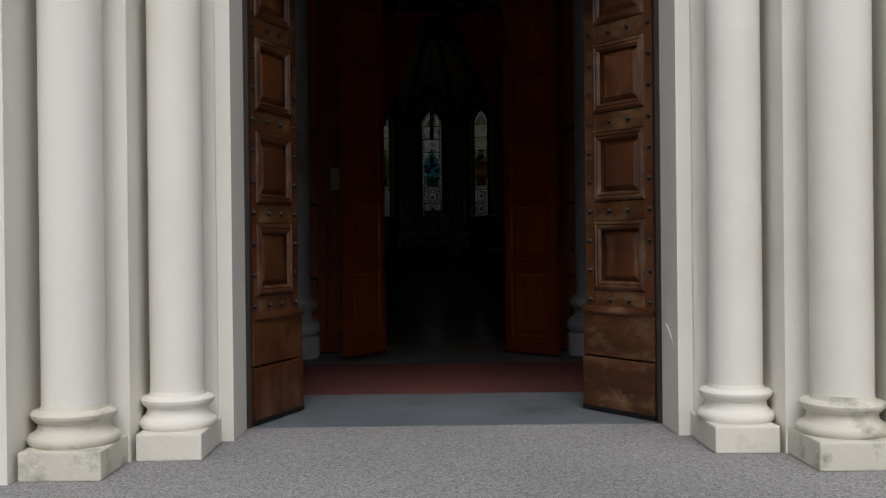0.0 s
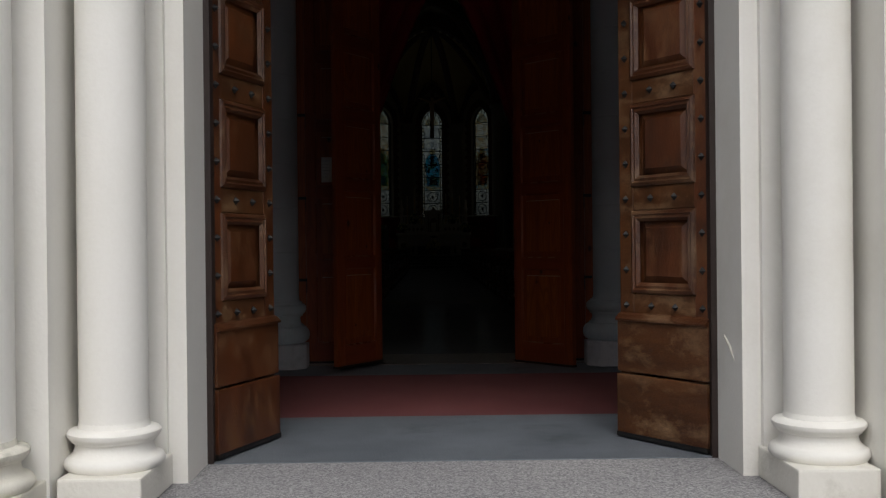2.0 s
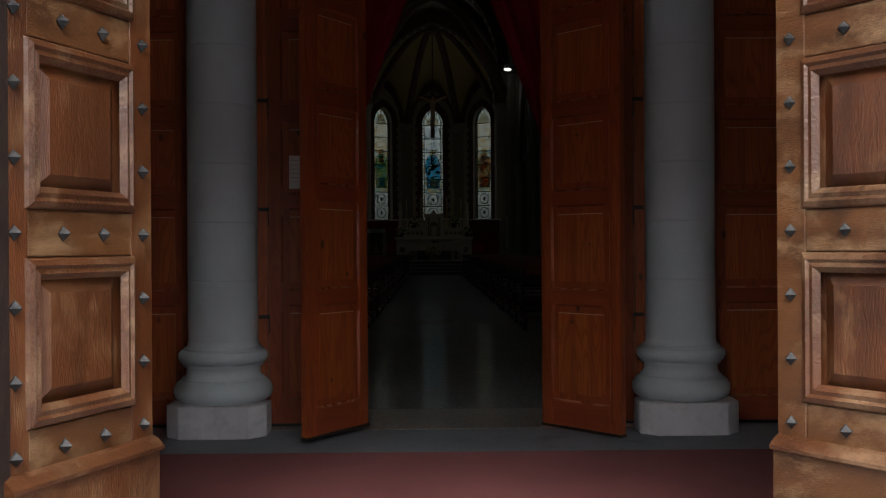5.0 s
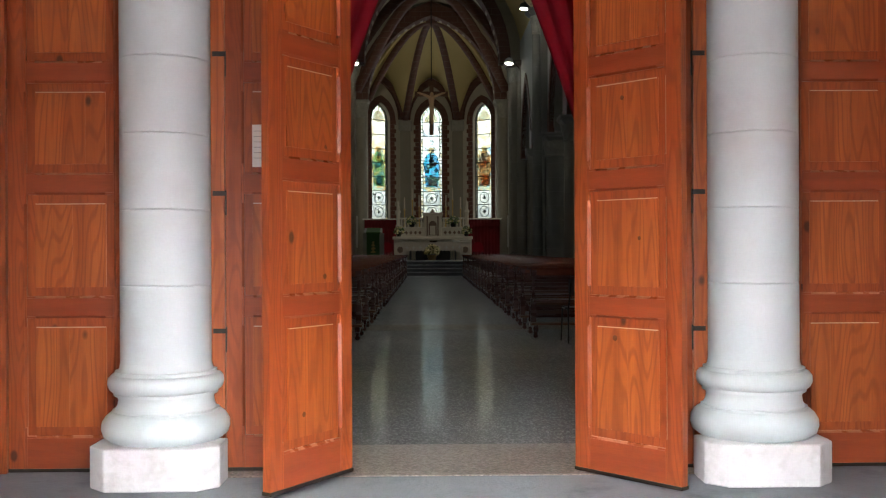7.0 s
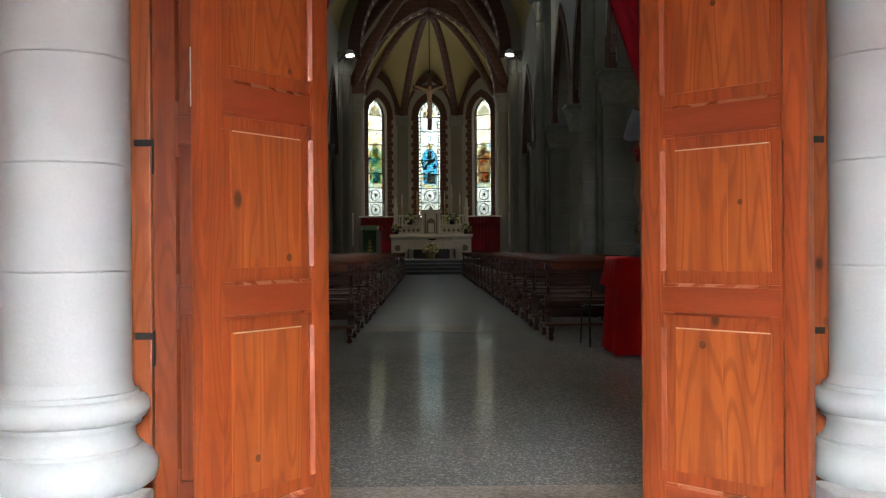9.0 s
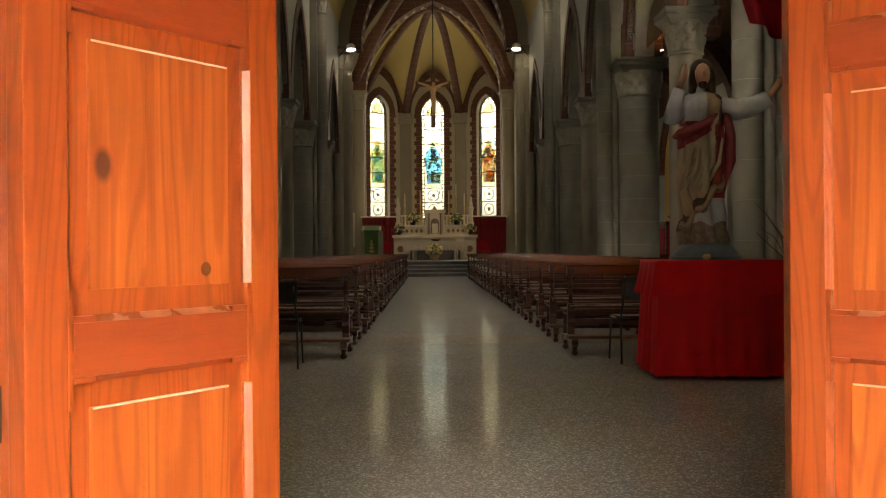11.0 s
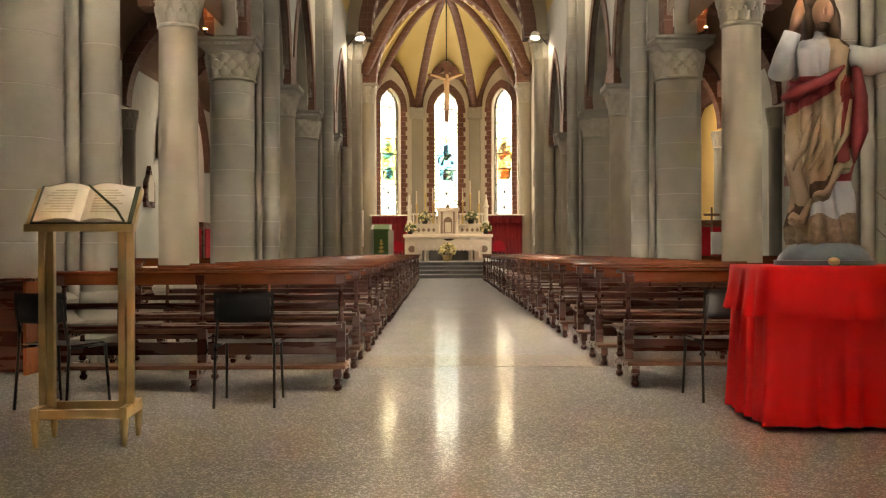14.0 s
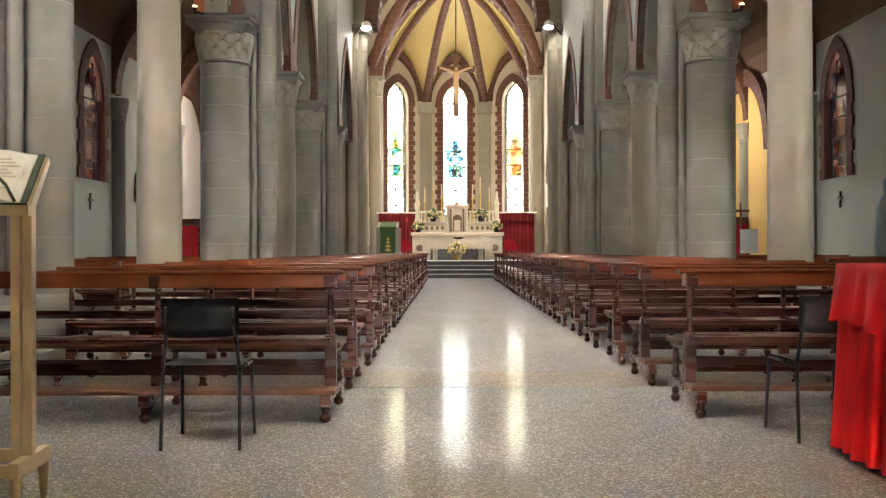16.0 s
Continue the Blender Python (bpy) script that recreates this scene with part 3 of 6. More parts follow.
# ---- ground, portal and facade ----
G = 0.12
struct("ground", box(-300, 300, -300, -4.2, -0.5, G), M["ground"], "rough grey concrete forecourt before the church door", "ground")
struct("threshold", box(-1.06, 1.06, -4.2, -3.1, -0.3, G + 0.004, 0.01), M["threshold"], "worn blue-grey stone threshold in the portal", "threshold")
for s in (-1, 1):
    side = "left" if s < 0 else "right"
    pts = [(s * 1.06, -3.4), (s * 1.06, -4.53), (s * 1.13, -4.53), (s * 1.13, -4.56), (s * 1.42, -4.56), (s * 1.42, -4.96), (s * 1.78, -4.96), (s * 1.78, -5.36), (s * 9.5, -5.36), (s * 9.5, -3.4)]
    struct("wall_portal_" + side, prism(pts, "z", 0, 11), M["facade"], "cream plastered facade wall stepping in at the portal", "wall")
    for cx, cy, r, dirty, yb, xa, xb in ((1.27, -4.74, 0.121, False, -4.955, 1.115, 1.40), (1.61, -5.10, 0.128, True, -5.315, 1.43, 1.76)):
        col = thing("portal_column", "cream plastered half-round column on a moulded base" + (", plinth stained by damp" if dirty else ""), "column", "portal columns")
        part("plinth", box(s * xa, s * xb, yb, yb + 0.42, G, G + 0.118, 0.008), M["facade_dirty" if dirty else "facade_worn"], col)
        k = r / 0.123
        prof = [(0.168, 0.118), (0.178, 0.135), (0.180, 0.155), (0.172, 0.176), (0.158, 0.184), (0.150, 0.188), (0.141, 0.205), (0.137, 0.225), (0.139, 0.245), (0.150, 0.252), (0.152, 0.26), (0.158, 0.266), (0.166, 0.280), (0.166, 0.296), (0.158, 0.308), (0.143, 0.314), (0.128, 0.318), (0.123, 0.345)]
        part("base", lathe([(a * k, G + 0.118 + (b - 0.118) * 0.72) for a, b in prof], s * cx, cy, 40), M["facade_dirty" if dirty else "facade"], col)
        part("shaft", lathe([(r, G + 0.27), (r * 0.995, 4.0), (r * 0.99, 8)], s * cx, cy, 32), M["facade"], col)
# underside out of view, set low to cut sky light into the vestibule
struct("wall_over_portal", box(-1.06, 1.06, -4.5, -3.4, 2.8, 11), M["facade"], "cream plastered wall over the portal, kept low to cut the sky's light", "wall")

# ---- vestibule ----
struct("floor_vestibule", box(-2.7, 2.7, -3.4, 1.02, -0.3, 0.0), M["sill"], "blue-grey stone floor of the vestibule", "floor")
tagged(part("carpet", box(-2.55, 2.55, -3.08, -0.55, 0.0, 0.012, 0.004), M["carpet"]), "faded dull red carpet on the vestibule floor", "carpet")
for s in (-1, 1):
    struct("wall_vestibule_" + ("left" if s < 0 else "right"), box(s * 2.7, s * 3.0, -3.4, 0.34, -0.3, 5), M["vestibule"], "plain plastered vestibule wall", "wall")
    struct("wall_back_" + ("left" if s < 0 else "right"), box(s * 1.7, s * 9.5, 0.5, 0.95, -0.3, 14), M["plaster"], "plain plastered back wall of the nave", "wall")
struct("wall_back_over", box(-1.7, 1.7, 0.5, 0.95, 3.6, 14), M["plaster"], "plain plastered wall over the inner door", "wall")
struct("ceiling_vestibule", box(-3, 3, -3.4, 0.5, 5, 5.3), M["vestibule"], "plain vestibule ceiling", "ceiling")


def panel_into(bm, x0, x1, z0, z1, y, out):
    """A raised field with a bevelled slope, standing out from y by out."""
    b = 0.035
    a = [(x0, z0), (x1, z0), (x1, z1), (x0, z1)]
    c = [(x0 + b, z0 + b), (x1 - b, z0 + b), (x1 - b, z1 - b), (x0 + b, z1 - b)]
    va = [bm.verts.new((p[0], y, p[1])) for p in a]
    vb = [bm.verts.new((p[0], y - out, p[1])) for p in c]
    for i in range(4):
        bm.faces.new((va[i], va[(i + 1) % 4], vb[(i + 1) % 4], vb[i]))
    bm.faces.new(vb)


def moulding(x0, x1, z0, z1, y, w, out):
    """A picture-frame moulding with a stepped section round an opening."""
    bm = bmesh.new()
    prof = ((0, 0), (0.1 * w, -out * 0.6), (0.35 * w, -out), (0.5 * w, -out * 0.55), (0.72 * w, -out * 0.8), (1.0 * w, out * 0.2))
    rings = []
    for d, o in prof:
        rings.append([bm.verts.new(p) for p in ((x0 + d, y + o, z0 + d), (x1 - d, y + o, z0 + d), (x1 - d, y + o, z1 - d), (x0 + d, y + o, z1 - d))])
    for a, b in zip(rings, rings[1:]):
        for i in range(4):
            bm.faces.new((a[i], a[(i + 1) % 4], b[(i + 1) % 4], b[i]))
    return bm


STUD = bmesh.new()
lathe_into(STUD, [(0.017, 0), (0.017, 0.004), (0.014, 0.006), (0.0015, 0.022)], seg=4)
for f in STUD.faces:
    f.smooth = False
bmesh.ops.rotate(STUD, verts=STUD.verts[:], cent=(0, 0, 0), matrix=Matrix.Rotation(radians(90), 3, "X"))
STUD_MESH = mesh_of(STUD, "stud", M["iron"])


def outer_leaf(name, label, m, flip):
    """A narrow leaf of the old street door, hinge at x = 0, front towards -y."""
    W, H = 0.53, 2.66
    d = thing(name, label, "door", "street door leaves", m)
    X = (lambda x: W - x) if flip else (lambda x: x)
    part("stile", box(X(0), X(0.085), 0, 0.06, 0.015, H, 0.004), M["oldwood"], d)
    part("stile", box(X(W - 0.085), X(W), 0, 0.06, 0.015, H, 0.004), M["oldwood_pale" if flip else "oldwood"], d)
    part("kick_board", box(0.0, W, -0.028, 0.0, 0.03, 0.30, 0.005), M["oldwood_pale" if flip else "oldwood"], d, "scuffed lower kick board")
    part("kick_board", box(0.0, W, -0.022, 0.0, 0.31, 0.545, 0.005), M["oldwood_pale" if flip else "oldwood"], d)
    part("kick_cap", prism([(0, 0.54), (-0.035, 0.545), (-0.035, 0.555), (-0.016, 0.572), (0, 0.58)], "x", 0.0, W), M["oldwood_trim"], d)
    part("backing", box(0.08, W - 0.08, 0.022, 0.05, 0.5, H), M["oldwood"], d)
    part("bottom_strip", box(0.0, W, -0.03, 0.02, 0.012, 0.032), M["iron"], d)
    z = 0.615
    while z < H:
        part("rail", box(0.085, W - 0.085, 0.002, 0.058, z - 0.052, z + 0.052, 0.004), M["oldwood_pale"], d)
        z1 = min(z + 0.484, H + 0.05)
        lo, hi = z + 0.054, z1 - 0.054
        if hi - lo > 0.2:
            part("moulding", moulding(0.075, W - 0.075, lo, hi, 0.0, 0.05, 0.014), M["oldwood_trim"], d)
            bm = bmesh.new()
            panel_into(bm, 0.125, W - 0.125, lo + 0.045, hi - 0.045, 0.024, 0.02)
            part("panel", bm, M["oldwood"], d)
            for q in (1 / 3, 2 / 3):
                for x in (0.042, W - 0.042):
                    st = new("stud", STUD_MESH)
                    st.parent, st.location = d, (x, 0.0, z + q * 0.484)
        for x in (0.042, 0.195, 0.335, W - 0.042):
            st = new("stud", STUD_MESH)
            st.parent, st.location = d, (x, 0.0, z)
        z += 0.484
    return d


def knocker(parent, x, z):
    bm = sweep([(x + 0.05 * math.sin(a) * 1.0, -0.03 - 0.02 * math.cos(a / 2), z - 0.02 - 0.07 * (1 - math.cos(a)) * 0.5) for a in [2 * math.pi * i / 20 for i in range(21)]], 0.011, 8)
    part("knocker_ring", bm, M["iron"], parent, "cast iron knocker ring")
    bm = lathe([(0.04, 0), (0.036, 0.02), (0.02, 0.035), (0.004, 0.04)], seg=10)
    for i in range(7):
        a = 2 * math.pi * i / 7
        b2 = sweep([(0.03 * math.cos(a), 0.03 * math.sin(a), 0.01), (0.06 * math.cos(a), 0.06 * math.sin(a), 0.018), (0.08 * math.cos(a + .2), 0.08 * math.sin(a + .2), 0.012)], 0.01, 6, [0.012, 0.01, 0.002])
        me = bpy.data.meshes.new("t")
        b2.to_mesh(me)
        b2.free()
        bm.from_mesh(me)
        bpy.data.meshes.remove(me)
    bmesh.ops.rotate(bm, verts=bm.verts[:], cent=(0, 0, 0), matrix=Matrix.Rotation(radians(90), 3, "X"))
    bmesh.ops.translate(bm, verts=bm.verts[:], vec=(x, 0, z + 0.03))
    part("knocker_boss", bm, M["iron"], parent, "leafy cast iron knocker boss")


OUT_L, OUT_R = 70.0, -56.0
for s, ang in ((-1, OUT_L), (1, OUT_R)):
    m = pose(s * 1.045, -4.16, G, 0, 0, ang) @ pose(-0.53 if s > 0 else 0, 0, 0)
    outer_leaf("door_leaf", ("dark" if s < 0 else "sun-bleached") + " weathered panelled wooden door leaf with iron studs, swung inwards", m, s > 0)
    b = outer_leaf("folding_leaf", "inner half of a folding street door, folded back behind its leaf", m @ pose(0.53, 0.15, 0, 0, 0, 180), s > 0)
    knocker(b, 0.265, 1.80)
for s in (-1, 1):
    struct("door_jamb_post_" + ("left" if s < 0 else "right"), box(s * 1.06, s * 1.035, -4.2, -4.08, G, 2.8), M["postwood"], "dark wooden post the street door hangs on", "door frame")

# ---- inner columns ----
for s in (-1, 1):
    col = thing("vestibule_column", "light grey stone column with a moulded base on an eight-sided plinth", "column", "vestibule columns")
    cx, cy = s * 1.492, 0.235
    h, c = 0.315, 0.095
    oct_pts = [(cx - h + c, cy - h), (cx + h - c, cy - h), (cx + h, cy - h + c), (cx + h, cy + h - c - 0.25), (cx - h, cy + h - c - 0.25), (cx - h, cy - h + c)]
    bm = prism(oct_pts, "z", 0.0, 0.205)
    bmesh.ops.bevel(bm, geom=bm.edges[:], offset=0.006, segments=1, affect="EDGES")
    part("plinth", bm, M["plinth"], col)
    prof = [(0.275, 0.205), (0.305, 0.225), (0.315, 0.255), (0.312, 0.285), (0.295, 0.31), (0.275, 0.325), (0.262, 0.329), (0.262, 0.339), (0.250, 0.340), (0.238, 0.36), (0.234, 0.385), (0.240, 0.405), (0.256, 0.406), (0.256, 0.42), (0.262, 0.421), (0.275, 0.43), (0.285, 0.452), (0.283, 0.478), (0.268, 0.494), (0.250, 0.497), (0.250, 0.512), (0.236, 0.513), (0.228, 0.525), (0.224, 0.55)]
    part("base", lathe([(a, 0.205 + (b - 0.205) * 1.12) for a, b in prof], cx, cy, 56), M["greystone"], col)
    z = 0.58
    k = 0
    while z < 4.8:
        z1 = z + (0.375 if k else 0.395)
        part("drum", lathe([(0.2215, z + 0.0005), (0.2235, z + 0.003), (0.2235, z + 0.01), (0.2235, z1 - 0.01), (0.2235, z1 - 0.003), (0.2215, z1 - 0.0005)], cx, cy, 48), M["greystone"], col)
        z, k = z1, k + 1


# ---- inner wooden screen with folding doors ----
plank_rng = random.Random(11)


def inner_panel_parts(d, W, H):
    """Stiles and rails with stopped chamfers round sunk margins and raised fields; x from 0 to W, front at y = 0."""
    st, ch, stop = 0.095, 0.011, 0.045
    rails = [0.02, 0.80, 1.44, 2.02, 2.62, 3.22]
    tall = [0.17 if i == 0 else 0.115 for i in range(len(rails))]
    part("stile", box(0, st - ch, 0, 0.045, 0.02, H, 0.003), M["redwood_dark"], d)
    part("stile", box(W - st + ch, W, 0, 0.045, 0.02, H, 0.003), M["redwood_dark"], d)
    part("kick_strip", box(0, W, -0.006, 0.05, 0.004, 0.022), M["iron"], d, "black rubber sweep")
    for i, zr in enumerate(rails):
        top = zr + tall[i]
        part("rail", box(st, W - st, 0.001, 0.044, zr + (ch if i else 0), top - ch, 0.002), M["redwood_rail"], d)
        # stops where the chamfers end against the rail
        for x0, x1 in ((st - ch, st), (W - st, W - st + ch)):
            part("stile_stop", box(x0, x1, 0.0005, 0.044, zr - (stop if i else 0), top + stop, 0.002), M["redwood_dark"], d)
        for x0, x1 in ((st, st + stop), (W - st - stop, W - st)):
            part("rail_stop", box(x0, x1, 0.0008, 0.044, top - ch, top, 0.002), M["redwood_rail"], d)
            if i:
                part("rail_stop", box(x0, x1, 0.0008, 0.044, zr, zr + ch, 0.002), M["redwood_rail"], d)
        # upper edge only: the highlight it catches is in the pale colour
        part("chamfer", prism([(0.001, top - ch), (0.012, top), (0.03, top), (0.03, top - ch)], "x", st + stop, W - st - stop), M["chamfer"], d, "worn chamfer with its glossy highlight put into a pale colour")
        if i:
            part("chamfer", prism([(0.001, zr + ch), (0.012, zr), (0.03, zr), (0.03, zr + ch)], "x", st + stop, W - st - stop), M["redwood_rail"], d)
        lo, hi = top, rails[i + 1] if i + 1 < len(rails) else H
        if hi - lo < 0.1:
            continue
        for x, s in ((st, -1), (W - st, 1)):
            part("chamfer", prism([(x + s * ch, 0.0005), (x, 0.012), (x, 0.03), (x + s * ch, 0.03)], "z", lo + stop, hi - stop), M["redwood_dark"], d)
        part("panel_margin", box(st, W - st, 0.018, 0.03, lo, hi), M["redwood_dark"], d)
        cut = plank_rng.uniform(0.25, 0.75)
        xa, xb = st + 0.042, W - st - 0.042
        for c0, c1 in ((0.0, cut), (cut, 1.0)):
            part("plank", box(xa + (xb - xa) * c0 + 0.0003, xa + (xb - xa) * c1 - 0.0003, 0.011, 0.0185, lo + 0.045, hi - 0.045, 0.0012), M["redwood"], d)
        # thin pale bead, a shiny highlight painted along the worn top edge
        part("worn_bead", box(xa + 0.004, xb - 0.004, 0.009, 0.0115, hi - 0.049, hi - 0.045, 0.001), M["wornglint"], d, "pale bead for worn varnish and its glossy highlight")


H_IN = 3.5
Y_IN = 0.36
screen = thing("wooden_screen", "varnished orange pine screen of panels behind the vestibule columns", "wall panelling")
part("head_beam", box(-2.7, 2.7, Y_IN - 0.02, Y_IN + 0.1, H_IN, 4.2, 0.01), M["redwood_dark"], screen)
part("upper_panel", box(-2.7, 2.7, Y_IN + 0.02, Y_IN + 0.06, 4.2, 5.0), M["redwood"], screen)
for s in (-1, 1):
    part("post", box(s * 1.215, s * 1.33, Y_IN - 0.03, Y_IN + 0.1, 0, H_IN, 0.006), M["redwood"], screen)
    part("post", box(s * 1.60, s * 1.70, Y_IN - 0.03, Y_IN + 0.1, 0, H_IN, 0.006), M["redwood_dark"], screen)
    part("post", box(s * 2.34, s * 2.42, Y_IN - 0.03, Y_IN + 0.1, 0, H_IN, 0.006), M["redwood_dark"], screen)
    part("plain_panel", box(s * 1.33, s * 1.60, Y_IN + 0.02, Y_IN + 0.06, 0, H_IN), M["redwood"], screen)
    part("plain_panel", box(s * 2.42, s * 2.7, Y_IN + 0.02, Y_IN + 0.06, 0, H_IN), M["redwood"], screen)
    sd = thing("side_leaf", "fixed orange pine panelled leaf beside the column", "door", "pine leaves", pose(1.70 if s > 0 else -2.34, Y_IN, 0))
    inner_panel_parts(sd, 0.64, H_IN)
    a = thing("fixed_leaf", "orange pine panelled half leaf standing closed", "door", "pine leaves", pose(0.605 if s > 0 else -1.215, Y_IN, 0))
    inner_panel_parts(a, 0.61, H_IN)
    for z in (0.62, 1.33, 2.05):
        part("hinge", box((0.605 if s > 0 else -0.005), (0.615 if s > 0 else 0.005), -0.014, 0.004, z, z + 0.13), M["iron"], a, "black iron hinge")
        part("hinge_plate", box((0.60 if s > 0 else -0.06), (0.67 if s > 0 else 0.01), -0.034, -0.028, z + 0.1, z + 0.125), M["iron"], a)
bl = thing("folding_leaf", "orange pine panelled half leaf folded outwards", "door", "pine leaves", pose(-0.882, -0.318, 0.03, 0, 0, 57.0))
inner_panel_parts(bl, 0.61, H_IN)
br = thing("folding_leaf", "orange pine panelled half leaf folded outwards", "door", "pine leaves", pose(0.595, 0.335, 0, 0, 0, -48.0))
inner_panel_parts(br, 0.65, H_IN)
for x, z, w in ((0.41, 0.99, 0.014), (0.25, 0.34, 0.013), (0.42, 1.62, 0.011)):
    part("knot", lathe([(w, 0), (w * 0.5, 0.001)], seg=10), M["knot"], bl).matrix_local = pose(x, 0.0108, z, 90)
for x, z, w in ((0.25, 0.70, 0.015), (0.4, 1.2, 0.01), (0.3, 1.9, 0.012)):
    part("knot", lathe([(w, 0), (w * 0.5, 0.001)], seg=10), M["knot"], br).matrix_local = pose(x, 0.0108, z, 90)
notice = thing("paper_notice", "white paper notice with faint grey print on the pine leaf", "notice")
part("sheet", box(-1.075, -0.985, Y_IN - 0.006, Y_IN - 0.003, 1.58, 1.80), M["white"], notice)
for i in range(6):
    part("print_line", box(-1.065, -1.0 - 0.01 * (i % 3), Y_IN - 0.0075, Y_IN - 0.0055, 1.765 - i * 0.028, 1.768 - i * 0.028), M["print"], notice)
struct("floor_strip", box(-1.7, 1.7, 0.22, 1.02, -0.2, 0.004), M["strip"], "brown speckled terrazzo strip under the inner door", "floor")


def curtain(s):
    bm = bmesh.new()
    n, rows = 28, 16
    grid = []
    for j in range(rows + 1):
        v = j / rows
        z = 3.5 - v * 1.75
        edge = 0.05 + 0.72 * v ** 0.8
        row = []
        for i in range(n + 1):
            u = i / n
            x = edge + (1.15 - edge) * u
            row.append(bm.verts.new((s * x, 1.12 + 0.045 * math.sin(u * 34 + 2 * v) * (0.6 + 0.4 * u), z - 0.25 * u * v)))
        grid.append(row)
    for a, b in zip(grid, grid[1:]):
        for i in range(n):
            bm.faces.new((a[i], a[i + 1], b[i + 1], b[i]))
    bmesh.ops.solidify(bm, geom=bm.faces[:], thickness=0.006)
    for f in bm.faces:
        f.smooth = True
    return tagged(part("door_curtain", bm, M["curtain"]), "crimson velvet curtain drawn aside inside the door", "curtain", "door curtains")


curtain(-1)
curtain(1)

# flaked plaster on the portal jamb
chip = struct("plaster_chip", sweep([(1.0595, -4.30, 0.64), (1.0585, -4.33, 0.625), (1.0585, -4.38, 0.60), (1.0590, -4.43, 0.55)], 0.006, 6, [0.002, 0.006, 0.007, 0.002]), M["facade_dirty"], "flaked edge of plaster on the portal jamb", "plaster")

# unseen plain wall behind the walk, added to block low sky from the nave
struct("wall_across_street", box(-26, 26, -24.6, -24.0, -0.3, 7.0), M["blocker_grey"], "plain unseen grey wall added to block the low sky", "wall")


# ---- nave: floor, walls, arcade ----
struct("floor", box(-9.5, 9.5, 0.95, 60, -0.3, 0.0), M["floor"], "polished grey speckled terrazzo floor reflecting the windows", "floor")
struct("floor_band", box(-3.3, 3.3, 9.25, 10.2, -0.1, 0.003), M["tanfloor"], "tan speckled terrazzo band across the nave floor", "floor")
XA, XP = 4.13, 4.27
PIERS = (10.0, 19.7, 29.5, 39.4)
COLS = (5.2, 14.85, 24.6, 34.5)
SPRING = 5.05


LEAVES = {}


def leaf_mesh(r, h, ring, flare):
    """One curling leaf of a capital, standing out along +x from the axis; shared by alike leaves."""
    key = (r, round(h, 3), ring, flare)
    if key not in LEAVES:
        zz, ln = ((0.02, 0.38), (0.28, 0.38), (0.54, 0.36))[ring]
        bm = bmesh.new()
        rows = []
        for q, (ro, dz) in enumerate(((0.05, 0), (0.09, 0.4), (0.13, 0.72), (0.17, 0.93), (0.22, 1.0), (0.225, 0.9))):
            rr = r * (1.03 + (ro + ring * 0.14) * flare)
            w = r * (0.20, 0.27, 0.29, 0.25, 0.17, 0.06)[q]
            z = h * (zz + ln * dz)
            rows.append([bm.verts.new((rr - 0.10 * r * e * e + (0.035 * r if abs(e) == 0.5 else 0), w * e, z - abs(e) * 0.03 * h)) for e in (-1, -0.5, 0, 0.5, 1)])
        for a, b in zip(rows, rows[1:]):
            for e in range(4):
                bm.faces.new((a[e], a[e + 1], b[e + 1], b[e]))
        for f in bm.faces:
            f.smooth = True
        LEAVES[key] = mesh_of(bm, "leaf", M["carved"])
    return LEAVES[key]


def capital(parent, cx, cy, r, z0, z1, seg=24, flare=0.8, name="capital"):
    """A carved bell with a necking ring and three rings of curling leaves."""
    h = z1 - z0
    bell = part(name, lathe([(r * 1.0, z0 - 0.07), (r * 1.1, z0 - 0.045), (r * 1.1, z0 - 0.02), (r * 1.0, z0), (r * (1 + 0.08 * flare), z0 + 0.3 * h), (r * (1 + 0.2 * flare), z0 + 0.6 * h), (r * (1 + 0.42 * flare), z0 + 0.85 * h), (r * (1 + 0.5 * flare), z1)], cx, cy, seg), M["carved"], parent, "carved leafy " + name)
    for ring in range(3):
        me = leaf_mesh(r, h, ring, flare)
        for i in range(11):
            lf = new("leaf", me)
            lf.parent = bell
            lf.matrix_basis = pose(cx, cy, z0, 0, 0, 360 / 11 * (i + 0.5 * ring))
    return bell


def abacus(cx, cy, half, z0, z1):
    bm = bmesh.new()
    for k, (f0, f, a, b) in enumerate(((0.7, 0.93, -0.25, 0.35), (0.95, 0.95, 0.35, 0.6), (0.95, 1.0, 0.6, 0.75), (1.0, 1.0, 0.75, 1.0))):
        hh = half * f
        v = cube(bm, cx - hh, cx + hh, cy - hh, cy + hh, z0 + (z1 - z0) * a + 0.001 * k, z0 + (z1 - z0) * b)
        for q in v[:4]:
            q.co.x, q.co.y = cx + (q.co.x - cx) * f0 / f, cy + (q.co.y - cy) * f0 / f
    n = 9
    for i in range(n):
        for sx, sy in ((0, -1), (1, 0), (-1, 0)):
            t = (i + 0.5) / n * 2 - 1
            px, py = (cx + t * half * 0.9, cy + sy * half * 0.97) if sx == 0 else (cx + sx * half * 0.97, cy + t * half * 0.9)
            cube(bm, px - 0.022, px + 0.022, py - 0.022, py + 0.022, z0 + (z1 - z0) * 0.36, z0 + (z1 - z0) * 0.56)
    return bm


def base_profile(r, z0, k):
    return [(r * 1.42, z0), (r * 1.5, z0 + 0.05 * k), (r * 1.46, z0 + 0.13 * k), (r * 1.3, z0 + 0.16 * k), (r * 1.2, z0 + 0.22 * k), (r * 1.2, z0 + 0.26 * k), (r * 1.3, z0 + 0.29 * k), (r * 1.32, z0 + 0.35 * k), (r * 1.22, z0 + 0.4 * k), (r, z0 + 0.42 * k)]


